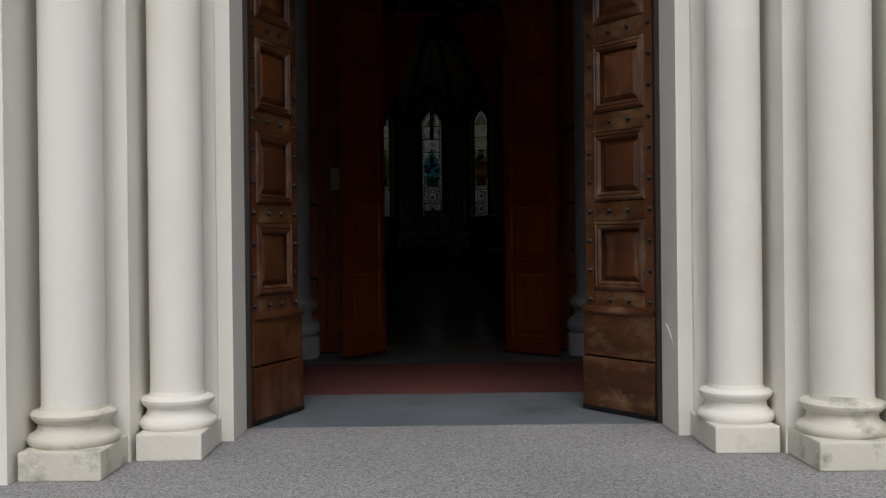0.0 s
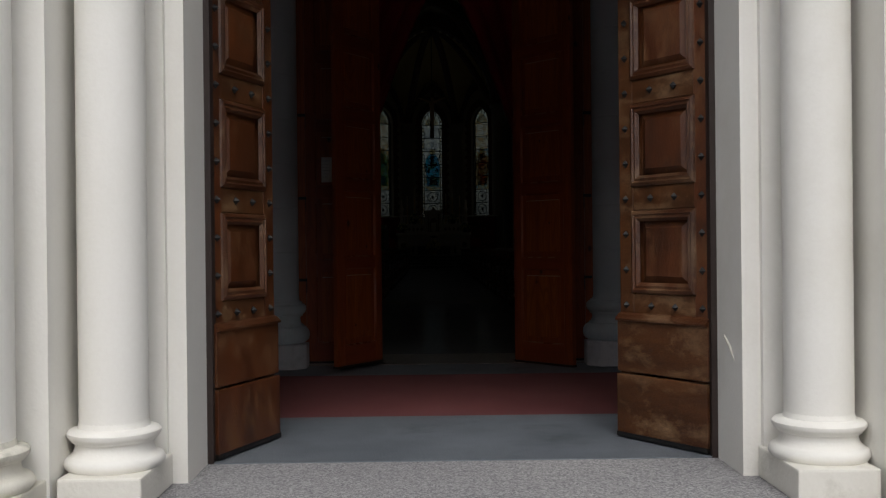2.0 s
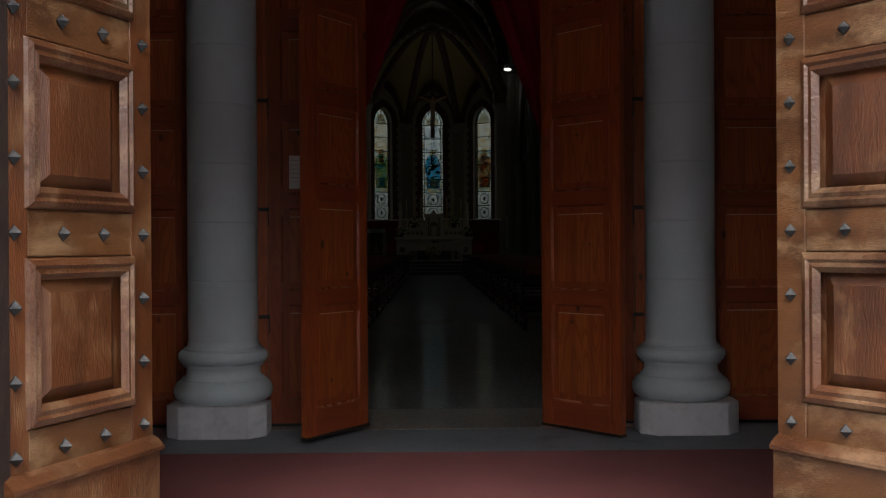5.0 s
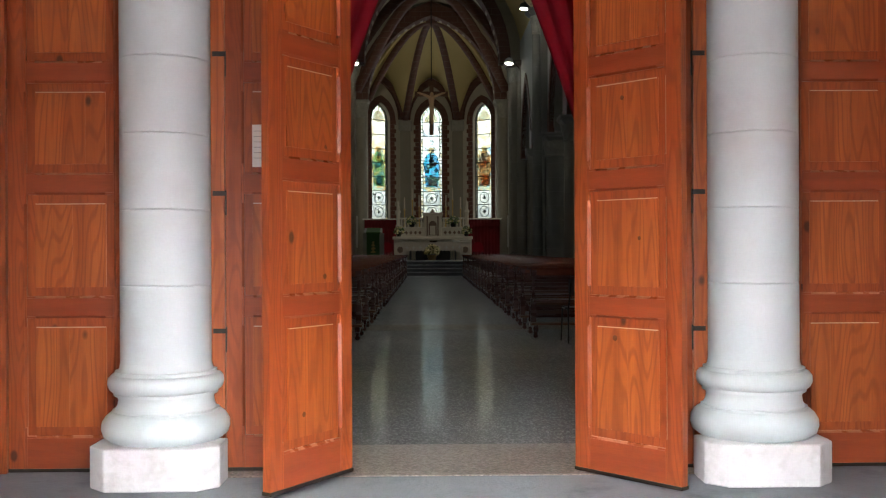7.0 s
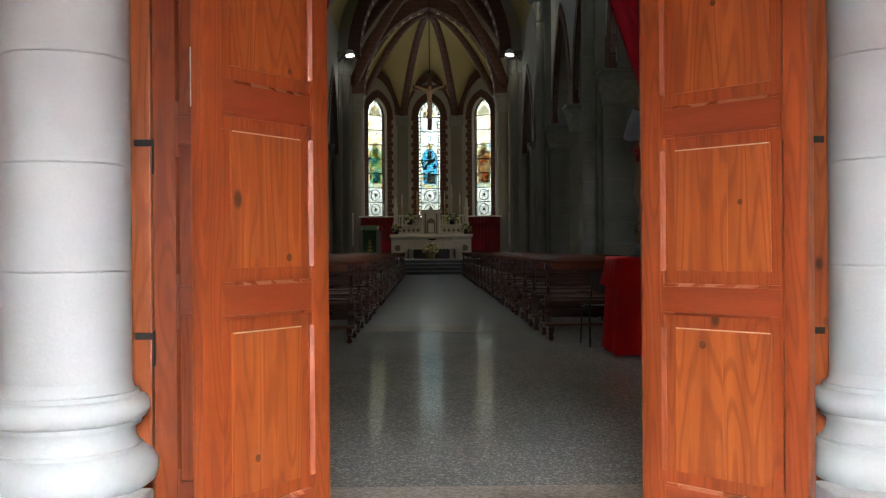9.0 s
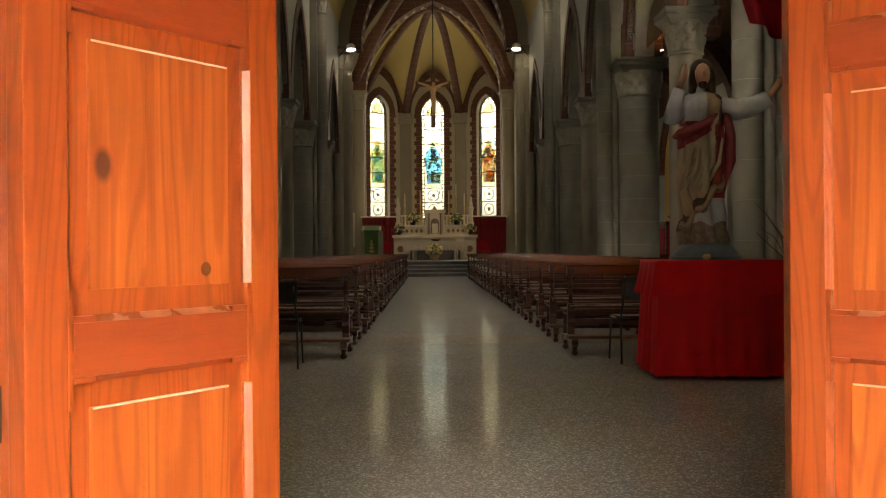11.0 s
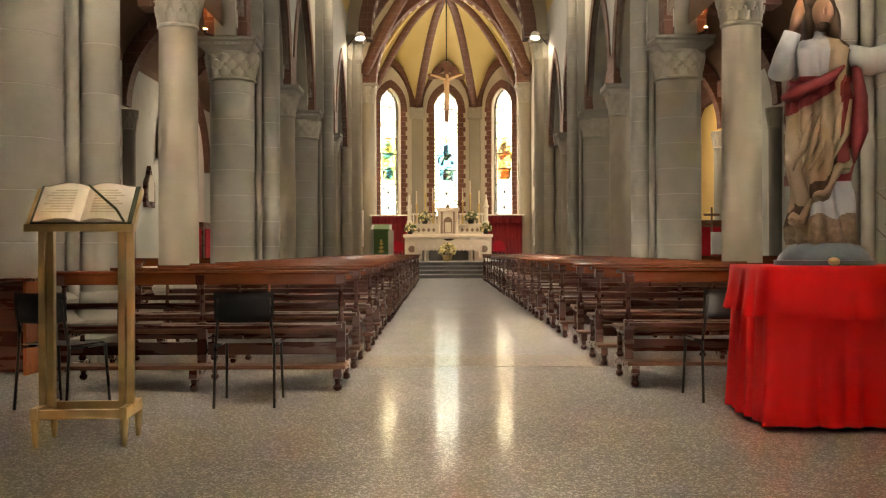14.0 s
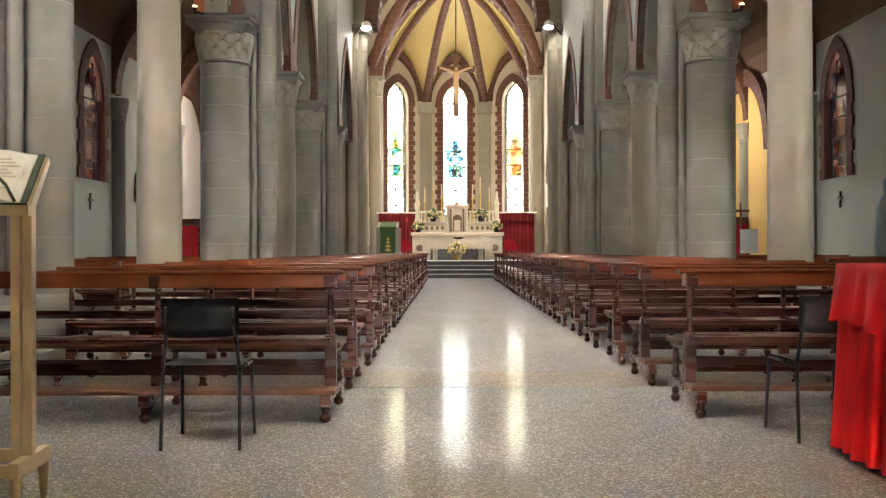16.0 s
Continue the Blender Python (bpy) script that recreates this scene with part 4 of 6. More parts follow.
def drums(parent, cx, cy, r, z0, z1, h, material, seg=28):
    z = z0
    while z < z1 - 0.02:
        t = min(z + h, z1)
        part("drum", lathe([(r - 0.006, z + 0.003), (r, z + 0.007), (r, z + 0.02), (r, t - 0.02), (r, t - 0.007), (r - 0.006, t - 0.003)], cx, cy, seg), material, parent)
        z = t
    part("mortar_core", lathe([(r - 0.004, z0), (r - 0.004, z1 - 0.003)], cx, cy, seg), M["joint"], parent)


def nave_column(s, y):
    c = thing("nave_column", "plain buff stone column with a leafy carved capital", "column", "nave columns")
    part("plinth", box(s * XA - 0.45, s * XA + 0.45, y - 0.45, y + 0.45, 0, 0.25, 0.01), M["stone"], c)
    part("base", lathe(base_profile(0.29, 0.25, 0.8), s * XA, y, 32), M["stone"], c)
    part("shaft", lathe([(0.29, 0.58), (0.285, 2.5), (0.275, 4.32)], s * XA, y, 32), M["stoneplain"], c)
    capital(c, s * XA, y, 0.275, 4.36, 4.85)
    part("abacus", abacus(s * XA, y, 0.44, 4.84, SPRING), M["stone"], c)


def pier(s, y, tall=9.4):
    p = thing("compound_pier", "grey sandstone pier of joined shafts with pale joints and leafy capitals", "pier", "nave piers")
    part("plinth", box(s * 3.33, s * 4.85, y - 0.92, y + 0.92, 0, 0.28, 0.012), M["stone"], p)
    part("core", box(s * 3.86, s * 4.6, y - 0.3, y + 0.3, 0.28, SPRING), M["stone"], p)
    part("core", box(s * 3.70, s * 4.6, y - 0.36, y + 0.36, SPRING, tall), M["stone"], p)
    for dy in (-1, 1):
        yy = y + dy * 0.40
        part("base", lathe(base_profile(0.42, 0.28, 0.95), s * XP, yy, 32), M["stone"], p)
        drums(p, s * XP, yy, 0.42, 0.66, 4.26, 0.48, M["stone"], 32)
        capital(p, s * XP, yy, 0.42, 4.33, 4.80, 28, 0.42)
        part("abacus", abacus(s * XP, yy, 0.56, 4.82, SPRING), M["stone"], p)
    part("base", lathe(base_profile(0.2, 0.28, 0.95), s * 3.62, y, 28), M["stone"], p)
    drums(p, s * 3.62, y, 0.19, 0.66, tall - 0.9, 0.48, M["stone"])
    capital(p, s * 3.62, y, 0.19, tall - 0.82, tall - 0.2)
    part("abacus", abacus(s * 3.60, y, 0.38, tall - 0.2, tall), M["stone"], p)
    for dy in (-1, 1):
        part("slender_shaft", lathe([(0.065, 0.6), (0.065, tall - 0.9)], s * 3.80, y + dy * 0.24, 14), M["stone"], p)


def arch_pier(s, y, tall):
    """The pier of the great arch: three tall shafts side by side under one long top."""
    # buff stone puts the choir lamps' warm light into the colour
    p = thing("arch_pier", "tall sandstone pier of three shafts under the great arch, buff as lit warm", "pier", "great arch piers")
    part("plinth", box(s * 3.3, s * 4.9, y - 0.7, y + 0.5, 0, 0.28, 0.012), M["stoneplain"], p)
    part("core", box(s * 3.55, s * 4.75, y - 0.2, y + 0.4, 0.28, tall - 0.2), M["stoneplain"], p)
    for x, dy, r in ((3.58, 0.0, 0.19), (3.95, -0.28, 0.2), (4.42, -0.3, 0.25)):
        part("base", lathe(base_profile(r, 0.28, 0.95), s * x, y + dy, 28), M["stoneplain"], p)
        drums(p, s * x, y + dy, r, 0.66, tall - 0.9, 0.48, M["stoneplain"])
        capital(p, s * x, y + dy, r, tall - 0.83, tall - 0.25, 24, 0.7)
    part("abacus", box(s * 3.28, s * 4.85, y - 0.68, y + 0.4, tall - 0.24, tall - 0.14, 0.02), M["stoneplain"], p)
    part("abacus", box(s * 3.22, s * 4.9, y - 0.74, y + 0.4, tall - 0.139, tall, 0.02), M["stoneplain"], p)


def arch_ring(a, b, spring, rise, width, axis, t0, t1):
    """A pointed arch band of the given width round an opening."""
    inner = arch_points(a, b, spring, rise, 12)
    outer = arch_points(a - width, b + width, spring, rise + width * 1.15, 12)
    bm = bmesh.new()
    def P(p, t):
        return (t, p[0], p[1]) if axis == "x" else (p[0], t, p[1])
    rows = [[bm.verts.new(P(q, t)) for q in line] for line, t in ((inner, t0), (outer, t0), (outer, t1), (inner, t1))]
    for k in range(4):
        u, v = rows[k], rows[(k + 1) % 4]
        for i in range(len(u) - 1):
            bm.faces.new((u[i], u[i + 1], v[i + 1], v[i]))
    for e in (0, -1):
        bm.faces.new([r[e] for r in rows])
    bmesh.ops.recalc_face_normals(bm, faces=bm.faces[:])
    return bm


stops = sorted([(y, "p") for y in PIERS] + [(y, "c") for y in COLS])
for s in (-1, 1):
    for y in COLS:
        nave_column(s, y)
    for y in PIERS[:3]:
        pier(s, y, 9.4)
    arch_pier(s, PIERS[3], 9.4)
    nm = "left" if s < 0 else "right"
    edges = [0.95] + [y for y, _ in stops]
    for k, (ya, yb) in enumerate(zip(edges, edges[1:])):
        ka = stops[k - 1][1] if k else "w"
        kb = stops[k][1]
        la = ya + {"w": 0.0, "p": 0.95, "c": 0.42}[ka]
        lb = yb - {"p": 0.95, "c": 0.42}[kb]
        rise = (lb - la) * 0.86
        outline = [(ya, SPRING), (la, SPRING)] + arch_points(la, lb, SPRING, rise, 12)[1:-1] + [(lb, SPRING), (yb, SPRING), (yb, 13.2), (ya, 13.2)]
        struct("wall_arcade_%s_%d" % (nm, k + 1), prism(outline, "x", s * 3.92, s * 4.62), M["plaster_grey"], "grey plastered wall over the pointed nave arcade", "wall")
        ar = struct("arch_%s_%d" % (nm, k + 1), arch_ring(la, lb, SPRING, rise, 0.34, "x", s * 3.88, s * 4.66), M["brick"], "pointed arch of red brick voussoirs", "arch")
        part("inner_arch", arch_ring(la + 0.12, lb - 0.12, SPRING, rise - 0.14, 0.13, "x", s * 4.06, s * 4.46), M["stone"], ar)
        for yy, d in ((la, -1), (lb, 1)):
            if yy > 1:
                part("brick_block", box(s * 3.875, s * 4.665, yy - 0.02 if d > 0 else yy - 0.42, yy + 0.42 if d > 0 else yy + 0.02, SPRING + 0.003, SPRING + 0.75), M["brick"], ar)
                part("pale_block", box(s * 4.04, s * 4.46, yy - 0.035 if d > 0 else yy, yy if d > 0 else yy + 0.035, SPRING + 0.14, SPRING + 0.64), M["plaster_grey"], ar)
    # aisle outer wall with window openings
    wins = (13.0, 23.2, 35.0)
    y0 = 0.95
    k = 1
    for wy in wins:
        w = 0.62
        struct("wall_aisle_%s_%d" % (nm, k), box(s * 8.0, s * 8.5, y0, wy - w, -0.3, 9), M["aislewall"], "grey-green plastered aisle wall", "wall")
        struct("wall_aisle_sill_%s_%d" % (nm, k), box(s * 8.0, s * 8.5, wy - w, wy + w, -0.3, 2.55), M["aislewall"], "grey-green plastered wall under an aisle window", "wall")
        out = [(wy - w, 4.3)] + arch_points(wy - w, wy + w, 4.3, 1.0, 8)[1:-1] + [(wy + w, 4.3), (wy + w, 9), (wy - w, 9)]
        struct("wall_aisle_head_%s_%d" % (nm, k), prism(out, "x", s * 8.0, s * 8.5), M["aislewall"], "grey-green plastered wall over an aisle window", "wall")
        ar = struct("arch_aisle_%s_%d" % (nm, k), arch_ring(wy - w, wy + w, 4.3, 1.0, 0.26, "x", s * 7.95, s * 8.06), M["brick"], "red brick arch round an aisle window", "arch")
        # dark brick soffit and reveals added so the recess stays dark by the lamp
        part("soffit", arch_ring(wy - w + 0.03, wy + w - 0.03, 4.3, 0.965, 0.028, "x", s * 8.001, s * 8.4), M["brickplain"], ar)
        for e in (-1, 1):
            part("reveal", box(s * 8.0, s * 8.4, wy + e * (w - 0.03), wy + e * (w + 0.002), 2.552, 4.32), M["brickplain"], ar)
            for i in range(7):
                a0 = wy + e * w
                a1 = wy + e * (w + (0.22 if i % 2 else 0.3))
                part("brick", box(s * 7.95, s * 8.05, min(a0, a1), max(a0, a1), 2.55 + i * 0.25, 2.795 + i * 0.25, 0.006), M["brickplain"], ar)
        y0 = wy + w
        k += 1
    struct("wall_aisle_%s_%d" % (nm, k), box(s * 8.0, s * 8.5, y0, 47, -0.3, 9), M["aislewall"], "grey-green plastered aisle wall", "wall")
    # painted chapel arch on the aisle wall
    out = [(27.6, 0.02)] + arch_points(27.6, 32.4, 3.6, 1.9, 10) + [(32.4, 0.02)]
    struct("chapel_wall_" + nm, prism(out, "x", s * 7.93, s * 7.99), M["ochre" if s > 0 else "pinkwall"], "painted wall of a side chapel", "wall")
    struct("arch_chapel_" + nm, arch_ring(27.6, 32.4, 3.6, 1.9, 0.4, "x", s * 7.8, s * 7.99), M["brick"], "red brick arch of a side chapel", "arch")
    # aisle responds, transverse arches and ceiling
    for y in PIERS[:3] + COLS:
        rs = thing("wall_respond", "grey stone half column on the aisle wall", "column", "aisle responds")
        part("shaft", lathe([(0.2, 0), (0.2, 4.0)], s * 7.95, y, 20), M["stone"], rs)
        capital(rs, s * 7.95, y, 0.2, 4.05, 4.5)
        xs = sorted((s * 4.66, s * 7.9))
        struct("arch_transverse_" + nm + "_%d" % int(y), arch_ring(xs[0], xs[1], 4.6, 2.3, 0.35, "y", y - 0.2, y + 0.2), M["brick"], "red brick transverse arch across the aisle", "arch")
    pts = arch_points(s * 4.3, s * 8.05, 5.2, 2.4, 10)
    pts2 = [(p[0], p[1] + 0.2) for p in reversed(pts)]
    struct("ceiling_aisle_" + nm, prism(pts + pts2, "y", 0.95, 47), M["darkvault"], "brown painted aisle vault", "ceiling")

# nave vault with ribs
pts = arch_points(-4.0, 4.0, 9.4, 5.2, 14)
struct("ceiling_nave", prism(pts + [(p[0] * 1.06, p[1] + 0.35) for p in reversed(pts)], "y", 0.95, 39.2), M["yellow"], "yellow plastered pointed nave vault", "ceiling")
for y in PIERS[:3]:
    struct("arch_nave_%d" % int(y), arch_ring(-3.62, 3.62, 9.4, 4.9, 0.4, "y", y - 0.3, y + 0.3), M["brick"], "red brick transverse arch over the nave", "arch")
for s in (-1, 1):
    # unseen surrounds for the clerestory lamps, no opening cut in the wall
    for k, y in enumerate((5.2, 15.0, 24.6, 34.5)):
        struct("clerestory_opening_%s_%d" % ("left" if s < 0 else "right", k + 1), arch_ring(y - 0.6, y + 0.6, 10.6, 0.9, 0.25, "x", s * 3.84, s * 3.92), M["brick"], "brick surround of a clerestory window", "window surround")

# ---- triumphal arch, choir, apse ----
YT = 39.4
outer = [(-9.5, 0.0), (-3.75, 0.0), (-3.75, 9.4)] + arch_points(-3.0, 3.0, 9.4, 4.6, 14) + [(3.75, 9.4), (3.75, 0.0), (9.5, 0.0), (9.5, 16), (-9.5, 16)]
struct("wall_triumphal", prism(outer, "y", YT + 0.1, YT + 0.7), M["plaster"], "plastered wall pierced by the great arch before the choir", "wall")
struct("arch_triumphal", arch_ring(-3.0, 3.0, 9.4, 4.6, 0.5, "y", YT - 0.25, YT + 0.78), M["brick"], "great pointed arch of red brick before the choir", "arch")
for s in (-1, 1):
    nm = "left" if s < 0 else "right"
    outline = [(YT + 0.7, 0), (41.6, 0), (41.6, 3.9)] + arch_points(41.6, 45.0, 3.9, 2.4, 10)[1:-1] + [(45.0, 3.9), (45.0, 0), (47.2, 0), (47.2, 13.6), (YT + 0.7, 13.6)]
    struct("wall_choir_" + nm, prism(outline, "x", s * 3.95, s * 4.4), M["plaster"], "cream plastered choir wall with a side arch", "wall")
    struct("arch_choir_" + nm, arch_ring(41.6, 45.0, 3.9, 2.4, 0.3, "x", s * 3.9, s * 4.44), M["brick"], "red brick side arch in the choir", "arch")
    struct("wall_choir_backing_" + nm, box(s * 5.6, s * 5.8, YT + 0.7, 47, 0, 9), M["plaster"], "plain plaster behind the side arch", "wall")
    cc = thing("wall_bracket", "carved stone bracket at the springing of the choir arch", "bracket", "choir brackets")
    capital(cc, s * 3.88, 41.4, 0.16, 3.4, 3.8, name="bell")
    part("slab", abacus(s * 3.88, 41.4, 0.28, 3.78, 3.92), M["stone"], cc)
    ac = thing("apse_column", "buff shaft with a carved capital at the apse arch", "column", "apse columns")
    part("shaft", lathe([(0.34, 0.6), (0.33, 7.95)], s * 3.72, 47.0, 20), M["stoneplain"], ac)
    capital(ac, s * 3.72, 47.0, 0.33, 8.0, 8.7)
    part("abacus", abacus(s * 3.72, 47.0, 0.5, 8.68, 8.85), M["carved"], ac)
pts = arch_points(-4.0, 4.0, 9.6, 4.4, 14)
struct("ceiling_choir", prism(pts + [(p[0] * 1.06, p[1] + 0.35) for p in reversed(pts)], "y", YT + 0.7, 46.8), M["plaster"], "plastered choir vault", "ceiling")
for s in (-1, 1):
    a, b = Vector((s * 3.85, 40.3, 9.3)), Vector((-s * 3.85, 46.6, 9.3))
    crv = [a.lerp(b, i / 20) + Vector((0, 0, 4.5 * math.sin(math.pi * i / 20))) for i in range(21)]
    struct("arch_rib_" + ("left" if s < 0 else "right"), sweep(crv, 0.26, 6), M["brick"], "diagonal brick rib of the choir vault", "arch")
outer = [(-4.6, 0.0), (-3.35, 0.0), (-3.35, 8.85)] + arch_points(-3.3, 3.3, 8.85, 4.4, 14) + [(3.35, 8.85), (3.35, 0.0), (4.6, 0.0), (4.6, 15), (-4.6, 15)]
struct("wall_apse_arch", prism([p for p in outer], "y", 47.3, 47.7), M["plaster"], "plastered wall over the apse arch", "wall")
struct("arch_apse", arch_ring(-3.3, 3.3, 8.85, 4.4, 0.62, "y", 46.75, 47.75), M["brick"], "broad pointed arch of red brick before the apse", "arch")

KEY = Vector((0, 47.7, 13.2))
FACES = [((-4.15, 50.6), (-1.58, 52.5)), ((-1.58, 52.5), (1.58, 52.5)), ((1.58, 52.5), (4.15, 50.6))]
SIDES = [((-4.15, 47.4), (-4.15, 50.6)), ((4.15, 50.6), (4.15, 47.4))]
VS = 8.55


def face_matrix(a, b):
    """Local x runs along the wall from its middle, y points out, z up."""
    mid = Vector(((a[0] + b[0]) / 2, (a[1] + b[1]) / 2, 0))
    return Matrix.Translation(mid) @ Matrix.Rotation(math.atan2(b[1] - a[1], b[0] - a[0]), 4, "Z")


def window_wall(m, half, w, sill, spring, rise, tall, material):
    bm = bmesh.new()
    for x0, x1, z0, z1 in ((-half, -w, 0, tall), (w, half, 0, tall), (-w, w, 0, sill)):
        cube(bm, x0, x1, 0, 0.5, z0, z1)
    out = arch_points(-w, w, spring, rise, 10) + [(w, tall), (-w, tall)]
    b2 = prism(out, "y", 0, 0.5)
    me = bpy.data.meshes.new("t")
    b2.to_mesh(me)
    b2.free()
    bm.from_mesh(me)
    bpy.data.meshes.remove(me)
    bmesh.ops.transform(bm, matrix=m, verts=bm.verts[:])
    return bm


def glass_window(name, m, w, sill, spring, rise, scheme, label, y=0.24, border="glassborder", canopy="glasscanopy"):
    """Leaded lights: a beaded border, field panes from the scheme, iron bars."""
    win = tagged(new(name), label, "window", "", "structure")
    win.matrix_basis = m
    b = 0.13 * w / 0.6

    def pane(bm, material, kind="pane"):
        ob = part(kind, bm, M[material], win)
        ob.visible_shadow = False
        return ob

    n = max(4, round((spring - sill) / 0.86))
    for i in range(n):
        z0, z1 = sill + (spring - sill) * i / n, sill + (spring - sill) * (i + 1) / n
        pane(box(-w + b + 0.01, w - b - 0.01, y, y + 0.008, z0 + 0.01, z1 - 0.01), scheme[i] if i < len(scheme) else "glassclear")
        part("glazing_bar", box(-w, w, y - 0.02, y + 0.02, z1 - 0.018, z1 + 0.018), M["lead"], win)
        for k in range(4):
            za, zb = z0 + (z1 - z0) * k / 4, z0 + (z1 - z0) * (k + 1) / 4
            for e in (-1, 1):
                pane(box(e * (w - 0.03), e * (w - b + 0.01), y, y + 0.008, za + 0.03, zb - 0.03), border, "border_pane")
                part("border_lead", box(e * w, e * (w - b), y - 0.004, y + 0.014, zb - 0.029, zb + 0.029), M["lead"], win)
    for x in (-w + b, w - b, -w + 0.016, w - 0.016):
        part("glazing_bar", box(x - 0.016, x + 0.016, y - 0.015, y + 0.0155, sill, spring + rise * (0.35 if abs(x) < w - 0.05 else 0.0)), M["lead"], win)
    pane(prism(arch_points(-w, w, spring, rise, 8), "y", y + 0.002, y + 0.008), border, "head_pane")
    part("head_lead", arch_ring(-w + b * 0.55, w - b * 0.55, spring, rise * 0.86, 0.03, "y", y - 0.012, y), M["lead"], win)
    for k in range(7):
        a = math.pi * (k + 0.5) / 7
        p = Vector((-w * math.cos(a), y - 0.006, spring + rise * math.sin(a) * 0.92))
        q = Vector((-w * 0.75 * math.cos(a), y - 0.006, spring + rise * math.sin(a) * 0.62))
        part("border_lead", sweep([p, q], 0.022, 5), M["lead"], win)
    pane(prism(arch_points(-w * 0.62, w * 0.62, spring, rise * 0.62, 8), "y", y - 0.006, y - 0.001), canopy, "canopy_pane")
    return win


def robed_shape(win, y, z0, z1, wide, main, second, third="glassflesh"):
    """A plain robed shape in coloured glass, without features, leaded round its edge."""
    h = z1 - z0
    body = [(-0.36, 0), (-0.40, 0.3), (-0.5, 0.55), (-0.40, 0.74), (-0.14, 0.86), (0.14, 0.86), (0.40, 0.74), (0.5, 0.55), (0.46, 0.3), (0.42, 0)]

    def glass(kind, pts, k, material):
        ob = part(kind, prism(pts, "y", y - 0.014 - 0.01 * k, y - 0.006 - 0.01 * k), M[material], win)
        ob.visible_shadow = False

    glass("robe_glass", [(p[0] * wide, z0 + p[1] * h) for p in body], 0, main)
    glass("mantle_glass", [(-0.30 * wide, z0 + 0.5 * h), (-0.1 * wide, z0 + 0.60 * h), (0.32 * wide, z0 + 0.66 * h), (0.36 * wide, z0 + 0.56 * h), (0.0, z0 + 0.48 * h), (-0.26 * wide, z0 + 0.42 * h)], 1, second)
    glass("hem_glass", [(-0.2 * wide, z0 + 0.02 * h), (-0.12 * wide, z0 + 0.3 * h), (0.26 * wide, z0 + 0.26 * h), (0.36 * wide, z0 + 0.02 * h)], 1, second)
    glass("breast_glass", [(-0.13 * wide, z0 + 0.6 * h), (-0.11 * wide, z0 + 0.82 * h), (0.11 * wide, z0 + 0.82 * h), (0.13 * wide, z0 + 0.62 * h)], 1, third)
    glass("halo_glass", [(0.2 * wide * math.cos(a), z0 + 0.92 * h + 0.2 * wide * math.sin(a)) for a in [2 * math.pi * i / 14 for i in range(14)]], 0, "halo")
    line = [(p[0] * wide, y - 0.016, z0 + p[1] * h) for p in body]
    part("outline_lead", sweep(line + line[:1], 0.008, 5), M["lead"], win)


SCH = {0: (["glasswhite", "glasswhite", "glassclear", "glassclear", "glassclear", "glassgold", "glassgold"], "glassgreen", "glassblue", "glassflesh"),
       1: (["glasswhite", "glasswhite", "glassclear", "glasswhite", "glasswhite", "glasswhite", "glasswhite"], "glassblue", "glassred", "glasswhite"),
       2: (["glasswhite", "glasswhite", "glassclear", "glassclear", "glassclear", "glassgold", "glassgold"], "glassbrown", "glassred", "glassbrown")}
for i, (a, b) in enumerate(FACES):
    m = face_matrix(a, b)
    half = (Vector(b) - Vector(a)).length / 2
    struct("wall_apse_%d" % (i + 1), window_wall(m, half, 0.62, 2.85, 8.45, 0.95, 14.0, M["plaster"]), M["plaster"], "cream plastered apse wall round a tall window", "wall")
    win = glass_window("window_%d" % (i + 1), m, 0.62, 2.85, 8.45, 0.95, SCH[i][0], "tall pointed stained glass window lit from outside")
    robed_shape(win, 0.24, 4.7, 7.0, 0.92, *SCH[i][1:])
    for zc, rr in ((3.25, 0.3), (4.05, 0.3)):
        part("lead_ring", sweep([(rr * math.cos(a), 0.22, zc + rr * math.sin(a)) for a in [2 * math.pi * k / 24 for k in range(25)]], 0.018, 6), M["lead"], win)
        part("roundel_lead", prism([(rr * q * math.cos(a), zc + rr * q * math.sin(a)) for q, a in [((0.5, 0.18)[k % 2], 2 * math.pi * k / 16) for k in range(16)]], "y", 0.222, 0.23), M["lead"], win)
    sur = tagged(new("window_surround"), "toothed red brick surround of an apse window", "window surround", "apse window surrounds", "structure")
    sur.matrix_basis = m
    for e in (-1, 1):
        for k in range(23):
            z0 = 2.85 + k * 0.245
            x0, x1 = e * 0.63, e * (0.92 if k % 2 else 1.02)
            part("brick", box(x0, x1, -0.045, 0.16, z0 + 0.006, z0 + 0.239, 0.008), M["brickplain"], sur)
    part("arch_band", arch_ring(-0.63, 0.63, 8.48, 0.95, 0.36, "y", -0.045, 0.16), M["brick"], sur)
    part("upper_arch", arch_ring(-1.2, 1.2, VS, 2.0, 0.34, "y", -0.22, 0.05), M["brick"], sur)
    part("sill", box(-0.75, 0.75, -0.1, 0.2, 2.7, 2.85, 0.01), M["stone"], sur)
    c = m @ Vector((0, 0.62, 6.1))
    t = m @ Vector((0, -5, 6.1))
    area_lamp("window_daylight", c.x, c.y, c.z, t.x, t.y, t.z, 1.3, 6.7, 4.2 if i == 1 else 2.5, (0.93, 0.96, 1.0))
for i, (a, b) in enumerate(SIDES):
    m = face_matrix(a, b)
    bm = box(-1.7, 1.7, 0, 0.5, 0, 14)
    bmesh.ops.transform(bm, matrix=m, verts=bm.verts[:])
    struct("wall_apse_side_%d" % (i + 1), bm, M["plaster"], "cream plastered apse wall", "wall")
